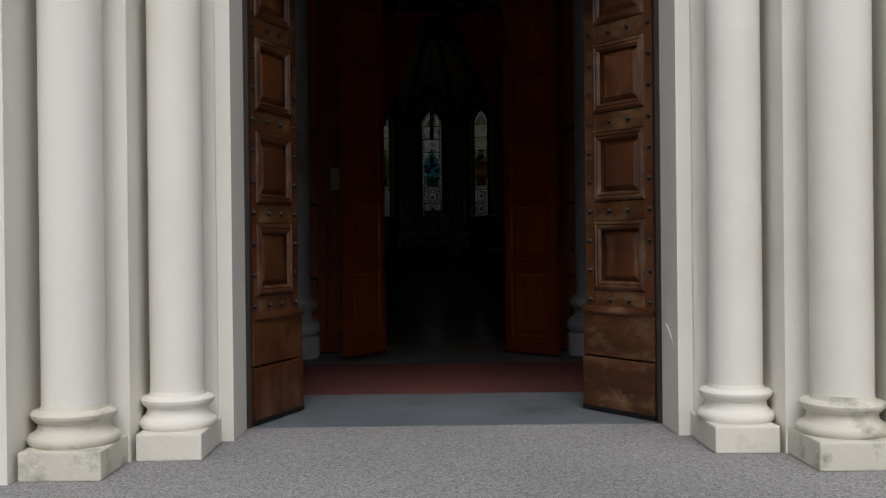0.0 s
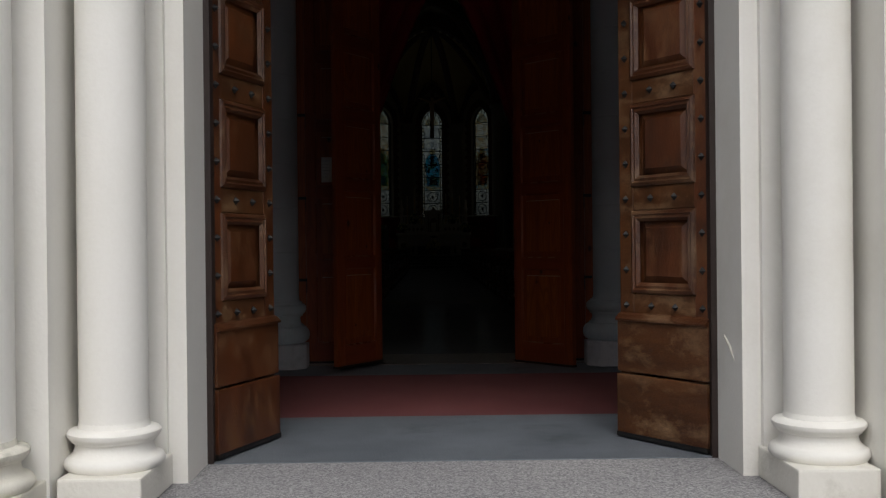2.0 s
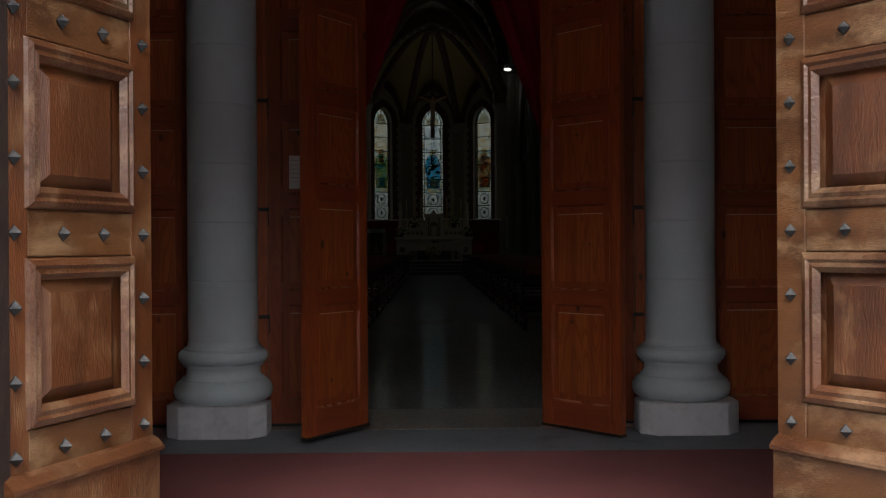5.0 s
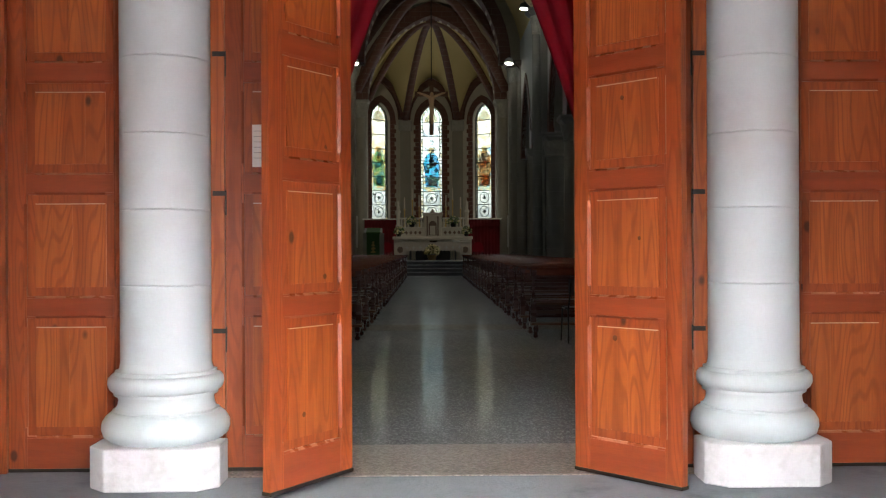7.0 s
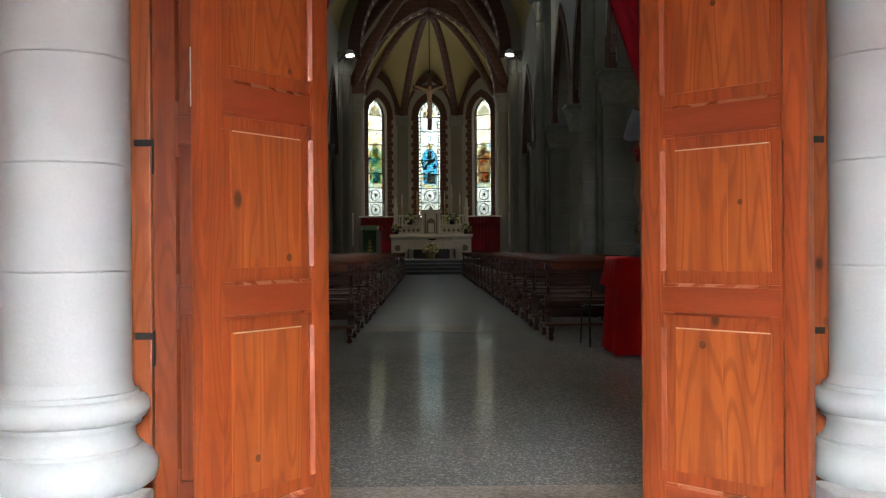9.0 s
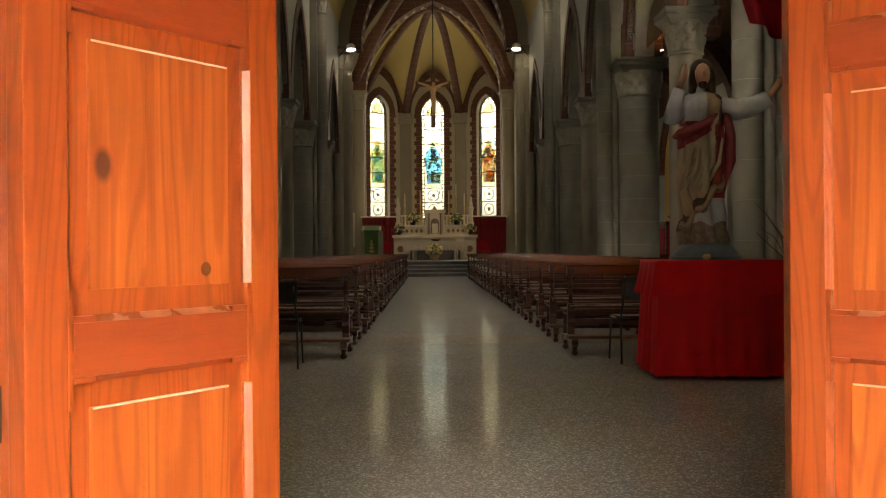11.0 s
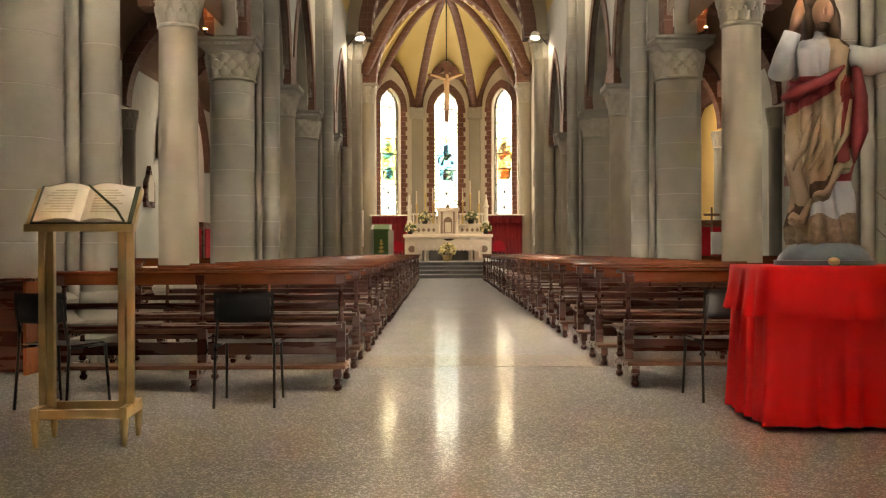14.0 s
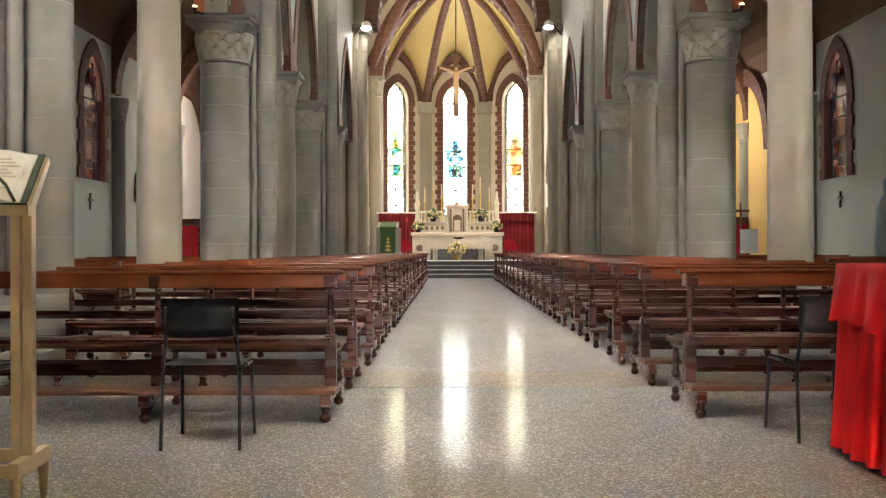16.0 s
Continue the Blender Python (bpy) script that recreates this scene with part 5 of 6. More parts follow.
# pilasters and ribs between the windows
for x, y in ((-1.58, 52.5), (1.58, 52.5), (-4.15, 50.6), (4.15, 50.6)):
    pl = thing("apse_pilaster", "slim buff pilaster between apse windows with a plain capital", "pilaster", "apse pilasters")
    px, py = x * 0.95, y - 0.12
    part("shaft", box(px - 0.3, px + 0.3, py - 0.1, py + 0.3, 0.6, 7.9, 0.02), M["stoneplain"], pl)
    part("capital", box(px - 0.38, px + 0.38, py - 0.2, py + 0.3, 7.9, 8.5, 0.05), M["carved"], pl)
    crv = []
    for i in range(17):
        u = i / 16
        q = Vector((px, py, VS)).lerp(KEY, u)
        q.z = VS + (KEY.z - VS) * math.sin(u * math.pi / 2)
        crv.append(q)
    struct("arch_dome_rib", sweep(crv, 0.2, 6), M["brick"], "red brick rib of the apse vault", "arch")
for i, (a, b) in enumerate(FACES + SIDES):
    bm = bmesh.new()
    A, B = Vector((*a, 0)), Vector((*b, 0))
    half = (B - A).length / 2
    rows = []
    for s_i in range(17):
        s_ = s_i / 16
        base = A.lerp(B, s_)
        prof = arch_points(-half, half, VS, 2.5, 16)
        xs = -half + 2 * half * s_
        z = VS + 2.5 * math.sin(math.pi * (0.5 - abs(s_ - 0.5)))
        row = []
        for u_i in range(15):
            u = u_i / 14
            q = base.lerp(Vector((KEY.x, KEY.y, 0)), u)
            zc = z + (KEY.z - z) * math.sin(u * math.pi / 2)
            row.append(bm.verts.new((q.x, q.y, zc + 0.05)))
        rows.append(row)
    for p, q in zip(rows, rows[1:]):
        for k in range(14):
            bm.faces.new((p[k], q[k], q[k + 1], p[k + 1]))
    bmesh.ops.recalc_face_normals(bm, faces=bm.faces[:])
    bmesh.ops.solidify(bm, geom=bm.faces[:], thickness=0.12)
    for f in bm.faces:
        f.smooth = True
    struct("ceiling_apse_%d" % (i + 1), bm, M["yellow"], "yellow plastered cell of the apse vault", "ceiling")
# unseen roof and outer walls, added to keep the sky's light out
struct("roof", box(-9.6, 9.6, 0.5, 54, 16, 16.3), M["plaster"], "plain unseen roof slab keeping the sky out of the church", "roof")
for s in (-1, 1):
    struct("wall_outer_" + ("left" if s < 0 else "right"), box(s * 9.5, s * 9.8, -5, 54, -0.3, 16), M["plaster"], "plain unseen outer church wall keeping the sky out", "wall")
    # aisle windows
    for k, wy in enumerate((13.0, 23.2, 35.0)):
        m = Matrix.Translation((s * 8.0, wy, 0)) @ Matrix.Rotation(radians(-90 * s), 4, "Z")
        win = glass_window("window_aisle_%s_%d" % ("left" if s < 0 else "right", k + 1), m, 0.585, 2.55, 4.3, 0.98, ["glassaisle"] * 5, "dark amber and purple pointed stained glass aisle window", 0.10, "glassaisle", "glassaisle")
        robed_shape(win, 0.10, 2.8, 4.3, 0.5, "glassflesh", "glassbrown")
        area_lamp("window_daylight", s * 8.42, wy, 3.8, 0, wy, 3.8, 1.1, 2.5, 0.4, (0.95, 0.98, 1))
    # windows presumed from cool light on the shafts; pair at 5.2 added as fill
    for y, watts in ((5.2, 0.05), (15.0, 0.48), (24.6, 0.6), (34.5, 0.5)):
        area_lamp("clerestory_daylight", s * 3.82, y, 10.9, -s * 2.0, y, 6.0, 1.1, 1.3, watts, (0.86, 0.94, 1.0))
    # added fill lamp, no window there, to brighten the chapel walls
    area_lamp("chapel_fill", s * 5.6, 29.0, 5.0, s * 8.0, 29.0, 2.4, 1.0, 1.4, 0.34, (1.0, 0.93, 0.82))


# ---- pews ----
def turned(x, y, z0, z1, r):
    h = z1 - z0
    return lathe([(r * 0.7, z0), (r, z0 + 0.1 * h), (r * 0.6, z0 + 0.2 * h), (r * 0.75, z0 + 0.5 * h), (r * 0.55, z0 + 0.85 * h), (r * 0.9, z0 + 0.93 * h), (r * 0.7, z1)], x, y, 12)


def pew(length):
    """Kneeler at the near side, reading rest above it, seat facing away; aisle end at x = 0."""
    p = thing("pew", "dark brown wooden pew with kneeler and polished reading rest", "pew", "nave pews")
    L = length
    part("reading_rest", prism([(0.150, 0.887), (0.158, 0.88), (0.33, 0.867), (0.336, 0.877), (0.328, 0.888), (0.165, 0.907), (0.153, 0.903)], "x", -0.05, L + 0.05), M["pewtop"], p, "polished sloping reading rest, lightened for the light it catches")
    part("apron", box(0.0, L, 0.27, 0.29, 0.815, 0.865, 0.004), M["pew"], p)
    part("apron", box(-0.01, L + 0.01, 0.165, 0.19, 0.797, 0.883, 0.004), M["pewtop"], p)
    part("back_rail", box(0.0, L, 0.30, 0.325, 0.60, 0.65, 0.006), M["pew"], p)
    part("elbow_rail", prism([(0.14, 0.455), (0.30, 0.455), (0.31, 0.475), (0.30, 0.495), (0.14, 0.48)], "x", 0.02, L - 0.02), M["pew"], p)
    part("seat", box(-0.02, L + 0.02, 0.34, 0.72, 0.405, 0.44, 0.012), M["pewworn"], p, "worn flat seat board")
    part("lower_rail", box(0.0, L, 0.30, 0.33, 0.24, 0.34, 0.006), M["pew"], p)
    part("kneeler", box(-0.03, L + 0.03, -0.06, 0.16, 0.165, 0.195, 0.01), M["pewworn"], p, "worn kneeling board")
    n = 3
    for i in range(n):
        x = 0.03 + (L - 0.06) * i / (n - 1)
        part("post", box(x - 0.035, x + 0.035, 0.21, 0.28, 0.18, 0.50, 0.006), M["pew"], p)
        part("turned_post", turned(x, 0.245, 0.50, 0.815, 0.027), M["pew"], p)
        part("bracket", box(x - 0.036, x + 0.036, 0.162, 0.31, 0.792, 0.872, 0.008), M["pew"], p)
        part("runner", prism([(-0.07, 0.10), (-0.06, 0.165), (0.72, 0.165), (0.74, 0.12), (0.68, 0.09), (0.5, 0.12), (0.15, 0.12), (0.02, 0.07)], "x", x - 0.03, x + 0.03), M["pew"], p)
        part("seat_post", turned(x, 0.64, 0.165, 0.405, 0.034), M["pew"], p)
        part("seat_side", box(x - 0.025, x + 0.025, 0.28, 0.70, 0.375, 0.405, 0.006), M["pew"], p)
        for y in (-0.03, 0.66):
            bm = lathe([(0.014, 0), (0.03, 0.012), (0.034, 0.035), (0.02, 0.055), (0.026, 0.075), (0.018, 0.12)], x, y, 12)
            part("foot", bm, M["pew"], p)
    return p


first = pew(2.22)
first.matrix_basis = pose(-1.04 - 2.22, 7.78, 0)
rng = random.Random(4)
for k in range(20):
    dy = k * 1.43
    for s in (-1, 1):
        if s < 0 and k == 0:
            continue
        jitter = rng.uniform(-0.02, 0.02)
        if s < 0:
            copy_thing(first, pose(-1.04 - 2.22 + jitter, 7.78 + dy + jitter, 0, 0, 0, rng.uniform(-0.3, 0.3)))
        else:
            copy_thing(first, pose(1.18 + jitter, 7.93 + dy + jitter, 0, 0, 0, rng.uniform(-0.3, 0.3)))
for s in (-1, 1):
    for y in (15.6, 17.2, 20.6, 22.0):
        copy_thing(first, pose(5.0 if s > 0 else -7.2, y, 0))


# ---- chairs ----
def chair():
    c = thing("chair", "black plastic stacking chair with thin black steel legs", "chair", "stacking chairs")
    w, d = 0.20, 0.22
    for s in (-1, 1):
        part("back_leg", sweep([(s * 0.20, -0.24, 0.008), (s * 0.195, -0.20, 0.42), (s * 0.178, -0.215, 0.56), (s * 0.17, -0.25, 0.74)], 0.0105, 8), M["tube"], c)
        part("front_leg", sweep([(s * 0.20, 0.24, 0.008), (s * 0.19, 0.20, 0.415)], 0.0105, 8), M["tube"], c)
        part("side_tube", sweep([(s * 0.195, -0.20, 0.418), (s * 0.19, 0.20, 0.415)], 0.009, 8), M["tube"], c)
    bm = bmesh.new()
    g = []
    for i in range(9):
        u = i / 8 * 2 - 1
        g.append([bm.verts.new((u * 0.205, -0.2 + 0.42 * j / 6, 0.44 - 0.014 * (1 - u * u) * math.sin(math.pi * j / 6) - (0.03 if j == 6 else 0))) for j in range(7)])
    for a, b in zip(g, g[1:]):
        for j in range(6):
            bm.faces.new((a[j], b[j], b[j + 1], a[j + 1]))
    bmesh.ops.solidify(bm, geom=bm.faces[:], thickness=0.012)
    for f in bm.faces:
        f.smooth = True
    part("seat", bm, M["plastic"], c, "moulded black plastic seat")
    bm = bmesh.new()
    g = []
    for i in range(11):
        u = i / 10 * 2 - 1
        top = 0.785 - 0.02 * abs(u) ** 6
        g.append([bm.verts.new((u * 0.198, -0.245 - 0.035 * (1 - u * u) + 0.02 * (1 - j / 4), 0.585 + 0.02 * abs(u) ** 6 + (top - 0.585) * j / 4)) for j in range(5)])
    for a, b in zip(g, g[1:]):
        for j in range(4):
            bm.faces.new((a[j], b[j], b[j + 1], a[j + 1]))
    bmesh.ops.solidify(bm, geom=bm.faces[:], thickness=0.012)
    for f in bm.faces:
        f.smooth = True
    part("backrest", bm, M["plastic"], c, "curved black plastic backrest")
    return c


ch = chair()
ch.matrix_basis = pose(-1.61, 7.12, 0, 0, 0, 2)
copy_thing(ch, pose(1.69, 7.30, 0, 0, 0, 3))
copy_thing(ch, pose(-2.86, 7.03, 0, 0, 0, -16))


# ---- table with the statue ----
def skirt(hx, hy, z0, z1, amp, waves, flare, r=0.16, rag=0.0):
    """A hanging cloth round a rounded rectangle, with folds."""
    bm = bmesh.new()
    n, rows = 160, 12
    ring = []
    per = []
    for i in range(n):
        a = 2 * math.pi * i / n
        c, s = math.cos(a), math.sin(a)
        q = (abs(c / hx) ** 11 + abs(s / hy) ** 11) ** (-1 / 11)
        per.append((c * q, s * q, a))
    grid = []
    for j in range(rows + 1):
        v = j / rows
        row = []
        for i, (x, y, a) in enumerate(per):
            ln = math.hypot(x, y)
            fold = amp * v * (math.sin(a * waves) + 0.6 * math.sin(a * waves * 0.43 + 1.3) + 0.4 * math.sin(a * waves * 1.7 + 0.5))
            k = 1 + (fold + flare * v) / ln
            row.append(bm.verts.new((x * k, y * k, z1 + (z0 - z1) * v + rag * v * math.sin(a * 5))))
        grid.append(row)
    for p, q in zip(grid, grid[1:]):
        for i in range(n):
            bm.faces.new((p[i], q[i], q[(i + 1) % n], p[(i + 1) % n]))
    bm.faces.new(grid[0])
    bmesh.ops.recalc_face_normals(bm, faces=bm.faces[:])
    for f in bm.faces:
        f.smooth = len(f.verts) == 4
    return bm


table = thing("statue_table", "table draped to the floor in bright red cloth", "table", "", pose(2.13, 6.46, 0, 0, 0, -3))
part("under_cloth", skirt(0.50, 0.48, 0.03, 0.93, 0.03, 23, 0.03), M["redcloth"], table, "red cloth hanging to the floor in folds")
part("top_cloth", skirt(0.515, 0.495, 0.665, 0.955, 0.021, 17, 0.04, rag=0.016), M["redcloth"], table, "shorter red cloth laid over the top")


def statue():
    """A plain robed standing statue with one arm raised and one held out."""
    bm = bmesh.new()
    rings = []
    prof = [(0.205, 0.12), (0.20, 0.2), (0.185, 0.4), (0.195, 0.6), (0.205, 0.8), (0.19, 0.95), (0.175, 1.08), (0.19, 1.2), (0.20, 1.28), (0.14, 1.345), (0.065, 1.375), (0.055, 1.41)]
    n = 144
    zs = [0.12 + 1.29 * k / 150 for k in range(151)]
    prof = [(float(np.interp(z, [q[1] for q in prof], [q[0] for q in prof])), z) for z in zs]
    for j, (r, z) in enumerate(prof):
        row = []
        lean = 0.03 * math.sin((z - 0.1) * 2.2)
        for i in range(n):
            a = 2 * math.pi * i / n
            deep = 0.026 if z < 1.0 else 0.014
            f = 1 + (deep * math.sin(a * 9 + z * 3.0) + deep * 0.7 * math.sin(a * 5 - z * 5)) / r * (1 if z < 1.3 else 0.2)
            row.append(bm.verts.new((r * f * math.cos(a) * (0.98 if z > 1.1 else 0.9) - lean, r * f * math.sin(a) * 0.72, z)))
        rings.append(row)
    for k, (p, q) in enumerate(zip(rings, rings[1:])):
        for i in range(n):
            f = bm.faces.new((p[i], p[(i + 1) % n], q[(i + 1) % n], q[i]))
            a = 2 * math.pi * i / n
            z = (prof[k][1] + prof[k + 1][1]) / 2
            x = math.cos(a)
            diag = z - 0.45 - 0.2 * x + 0.03 * math.sin(a * 7)
            f.material_index = 1
            if z > 1.13:
                f.material_index = 1 if x < 0.12 else 0 if x < 0.6 else 4
            elif z > 1.0 + 0.1 * x and z < 1.13 + 0.02 * math.sin(a * 5) and x < 0.45:
                f.material_index = 2
            elif x > 0.55 and z > 0.5:
                f.material_index = 2
            elif diag > 0.09:
                f.material_index = 0
            elif diag > 0.0:
                f.material_index = 4
            elif z < 0.29 + 0.02 * math.sin(a * 6):
                f.material_index = 6
    bm.faces.new(rings[-1])
    def add(b2, mi):
        me = bpy.data.meshes.new("t")
        for f in b2.faces:
            f.material_index = mi
            f.smooth = True
        b2.to_mesh(me)
        b2.free()
        bm.from_mesh(me)
        bpy.data.meshes.remove(me)
    def ball(x, y, z, r, sx, sy, sz, mi):
        b2 = bmesh.new()
        bmesh.ops.create_uvsphere(b2, u_segments=20, v_segments=14, radius=r)
        for v in b2.verts:
            v.co = Vector((x + v.co.x * sx, y + v.co.y * sy, z + v.co.z * sz))
        add(b2, mi)
    ball(-0.02, -0.07, 1.505, 0.073, 0.86, 0.95, 1.28, 3)
    ball(-0.02, -0.14, 1.505, 0.016, 0.7, 1.0, 1.6, 3)
    ball(-0.02, 0.0, 1.548, 0.098, 0.95, 1.0, 1.0, 4)
    ball(-0.092, -0.035, 1.45, 0.052, 0.7, 1.0, 2.3, 4)
    ball(0.052, -0.04, 1.42, 0.052, 0.75, 1.0, 2.7, 4)
    hem = []
    for k in range(25):
        a = -math.pi * (0.02 + 0.96 * k / 24)
        z = 0.45 + 0.2 * math.cos(a) - 0.03 * math.sin(a * 7)
        r = float(np.interp(z, [q[1] for q in prof], [q[0] for q in prof])) * 1.02
        hem.append((r * math.cos(a) * 0.9 - 0.03 * math.sin((z - 0.1) * 2.2), r * math.sin(a) * 0.74, z - 0.012))
    add(sweep(hem, 0.02, 10, [0.012 + 0.012 * abs(math.sin(k * 0.9)) for k in range(25)]), 6)
    add(sweep([(p[0] * 1.0, p[1] * 1.03, p[2] + 0.025) for p in hem], 0.02, 10, [0.012 + 0.014 * abs(math.cos(k * 0.7)) for k in range(25)]), 0)
    for k in range(5):
        top = 0.98 - 0.02 * k
        add(sweep([(0.13 - 0.055 * k, -0.125 - 0.012 * (k % 2), top), (0.09 - 0.06 * k, -0.145, top - 0.2), (-0.02 - 0.045 * k, -0.143, top - 0.42 + 0.02 * k)], 0.02, 8, [0.006, 0.02, 0.006]), 0)
    ball(-0.02, -0.088, 1.425, 0.038, 0.95, 1.0, 1.0, 4)
    add(sweep([(-0.17, 0, 1.27), (-0.245, -0.03, 1.18), (-0.265, -0.08, 1.15), (-0.245, -0.13, 1.26), (-0.205, -0.15, 1.38)], 0.06, 14, [0.07, 0.075, 0.072, 0.06, 0.05]), 1)
    add(sweep([(-0.205, -0.15, 1.37), (-0.19, -0.16, 1.45), (-0.175, -0.165, 1.5), (-0.165, -0.16, 1.575)], 0.03, 12, [0.026, 0.033, 0.036, 0.012]), 3)
    add(sweep([(0.12, 0, 1.26), (0.27, -0.02, 1.215), (0.40, -0.05, 1.245), (0.50, -0.07, 1.30)], 0.06, 14, [0.075, 0.085, 0.08, 0.066]), 1)
    add(sweep([(0.49, -0.07, 1.30), (0.545, -0.08, 1.37), (0.59, -0.085, 1.43), (0.64, -0.09, 1.49)], 0.03, 12, [0.026, 0.03, 0.034, 0.011]), 3)
    add(sweep([(-0.235, -0.06, 1.0), (-0.2, -0.115, 1.02), (-0.1, -0.142, 1.06), (0.02, -0.145, 1.12), (0.09, -0.12, 1.18)], 0.05, 12, [0.02, 0.045, 0.036, 0.03, 0.01]), 2)
    add(sweep([(0.17, -0.03, 1.24), (0.20, -0.05, 1.0), (0.195, -0.06, 0.8), (0.15, -0.09, 0.6)], 0.05, 12, [0.03, 0.045, 0.045, 0.01]), 2)
    add(lathe([(0.29, 0.0), (0.29, 0.028), (0.27, 0.03), (0.265, 0.05), (0.23, 0.09), (0.2, 0.115), (0.16, 0.13)], 0, 0, 32), 5)
    for v in bm.verts:
        if 0.14 < v.co.z < 1.4:
            k = noise.noise((v.co.x * 9, v.co.y * 9, v.co.z * 4)) * 0.02 + noise.noise((v.co.x * 22, v.co.y * 22, v.co.z * 9)) * 0.012
            v.co += Vector((v.co.x, v.co.y, 0)).normalized() * k
    for f in bm.faces:
        f.smooth = True
    return bm


st = tagged(part("statue", statue(), [M["robe"], M["robewhite"], M["robered"], M["skin"], M["hair"], M["bluebase"], M["lacehem"]]), "painted plaster statue in cream, white and red robes", "statue")
st.matrix_basis = pose(2.10, 6.45, 0.957, 0, 0, -8) @ Matrix.Scale(1.03, 4)
rose = thing("rose", "cream artificial rose lying on the red cloth", "flower")
bm = lathe([(0.008, 0), (0.03, 0.012), (0.036, 0.03), (0.026, 0.045), (0.01, 0.05)], 0, 0, 10)
part("bloom", bm, M["petal"], rose)
part("stem", sweep([(0.02, 0, 0.01), (0.1, 0.02, 0.012), (0.16, 0.01, 0.01)], 0.006, 6), M["leaf"], rose)
rose.matrix_basis = pose(2.0, 6.04, 0.956)

# votive stand with bare twigs beside the table
vs = thing("votive_stand", "dark iron candle stand with bare twigs beside the table", "candle stand", "", pose(3.15, 7.35, 0))
part("tray", box(-0.42, 0.42, -0.16, 0.16, 0.70, 0.73, 0.01), M["iron"], vs)
part("paper", box(-0.3, 0.1, -0.17, -0.02, 0.731, 0.735), M["white"], vs)
part("column", lathe([(0.05, 0.1), (0.035, 0.4), (0.05, 0.7)], 0, 0, 14), M["iron"], vs)
for a in (0, 120, 240):
    part("foot", sweep([(0, 0, 0.14), (0.16 * math.cos(radians(a)), 0.16 * math.sin(radians(a)), 0.16), (0.26 * math.cos(radians(a)), 0.26 * math.sin(radians(a)), 0.02)], 0.02, 8), M["iron"], vs)
for i in range(14):
    a = i * 0.7
    part("twig", sweep([(0.02, 0, 0.72), (0.02 + 0.1 * math.cos(a), 0.1 * math.sin(a), 0.9 + 0.02 * i), (0.02 + 0.26 * math.cos(a + 0.3), 0.18 * math.sin(a + 0.3), 1.0 + 0.03 * i), (0.02 + 0.34 * math.cos(a), 0.2 * math.sin(a), 1.08 + 0.03 * i)], 0.006, 6, [0.008, 0.006, 0.004, 0.002]), M["hair"], vs)
part("candle", lathe([(0.018, 0.73), (0.018, 1.05)], -0.06, -0.08, 10), M["candle"], vs)
part("flame", lathe([(0.004, 1.052), (0.013, 1.075), (0.002, 1.11)], -0.06, -0.08, 8), M["lampwarm"], vs, "small candle flame")

# ---- book stand ----
bs = thing("book_stand", "pale beech floor stand holding an open book", "book stand", "", pose(-2.25, 5.78, 0, 0, 0, 4))
for s in (-1, 1):
    for q in (-1, 1):
        part("post", box(s * 0.215 + q * 0.004, s * 0.215 + q * 0.042, -0.03, 0.01, 0.20, 1.18, 0.004), M["lightwood"], bs)
    part("post", box(s * 0.215 - 0.02, s * 0.215 + 0.02, 0.05, 0.09, 0.20, 1.345, 0.004), M["lightwood"], bs)
    part("foot_rail", box(s * 0.235 - 0.02, s * 0.235 + 0.02, -0.18, 0.2, 0.15, 0.215, 0.005), M["lightwood"], bs)
    for y in (-0.15, 0.17):
        part("leg", lathe([(0.012, 0), (0.018, 0.05), (0.024, 0.15)], s * 0.235, y, 10), M["lightwood"], bs)
part("cross_rail", box(-0.22, 0.22, -0.17, -0.14, 0.155, 0.205, 0.004), M["lightwood"], bs)
part("cross_rail", box(-0.22, 0.22, 0.15, 0.18, 0.155, 0.205, 0.004), M["lightwood"], bs)
part("shelf", prism([(-0.16, 1.165), (-0.165, 1.205), (-0.135, 1.205), (0.075, 1.41), (0.095, 1.39), (-0.11, 1.165)], "x", -0.29, 0.29), M["lightwood"], bs)
bk = thing("open_book", "large open white book with a green ribbon cover", "book", "", pose(-2.25, 5.78, 0, 0, 0, 4) @ pose(0, -0.135, 1.213, 44))
for s in (-1, 1):
    bm = bmesh.new()
    g = []
    for i in range(9):
        u = i / 8
        h = 0.035 * math.sin(math.pi * min(1, u * 1.1)) * (1 - 0.5 * u) + 0.008
        g.append([bm.verts.new((s * u * 0.25, 0.29 * j, h)) for j in (0, 1)] + [bm.verts.new((s * u * 0.25, 0.29 * j, 0.004)) for j in (0, 1)])
    for a, b in zip(g, g[1:]):
        for q in ((0, 1), (1, 3), (3, 2), (2, 0)):
            bm.faces.new((a[q[0]], b[q[0]], b[q[1]], a[q[1]]))
    bm.faces.new((g[-1][0], g[-1][1], g[-1][3], g[-1][2]))
    bmesh.ops.recalc_face_normals(bm, faces=bm.faces[:])
    part("page_block", bm, M["white"], bk)
    for i in range(9):
        part("text_line", box(s * 0.05, s * (0.21 - 0.02 * (i % 3)), 0.05 + 0.022 * i, 0.056 + 0.022 * i, 0.034, 0.036), M["faintprint"], bk)
part("cover", box(-0.265, 0.275, -0.005, 0.30, -0.004, 0.004, 0.002), M["cover"], bk, "dark green cover")
part("ribbon", sweep([(0.0, 0.28, 0.03), (0.08, 0.18, 0.045), (0.19, 0.06, 0.045), (0.24, -0.02, 0.03)], 0.007, 6), M["cover"], bk, "green ribbon")

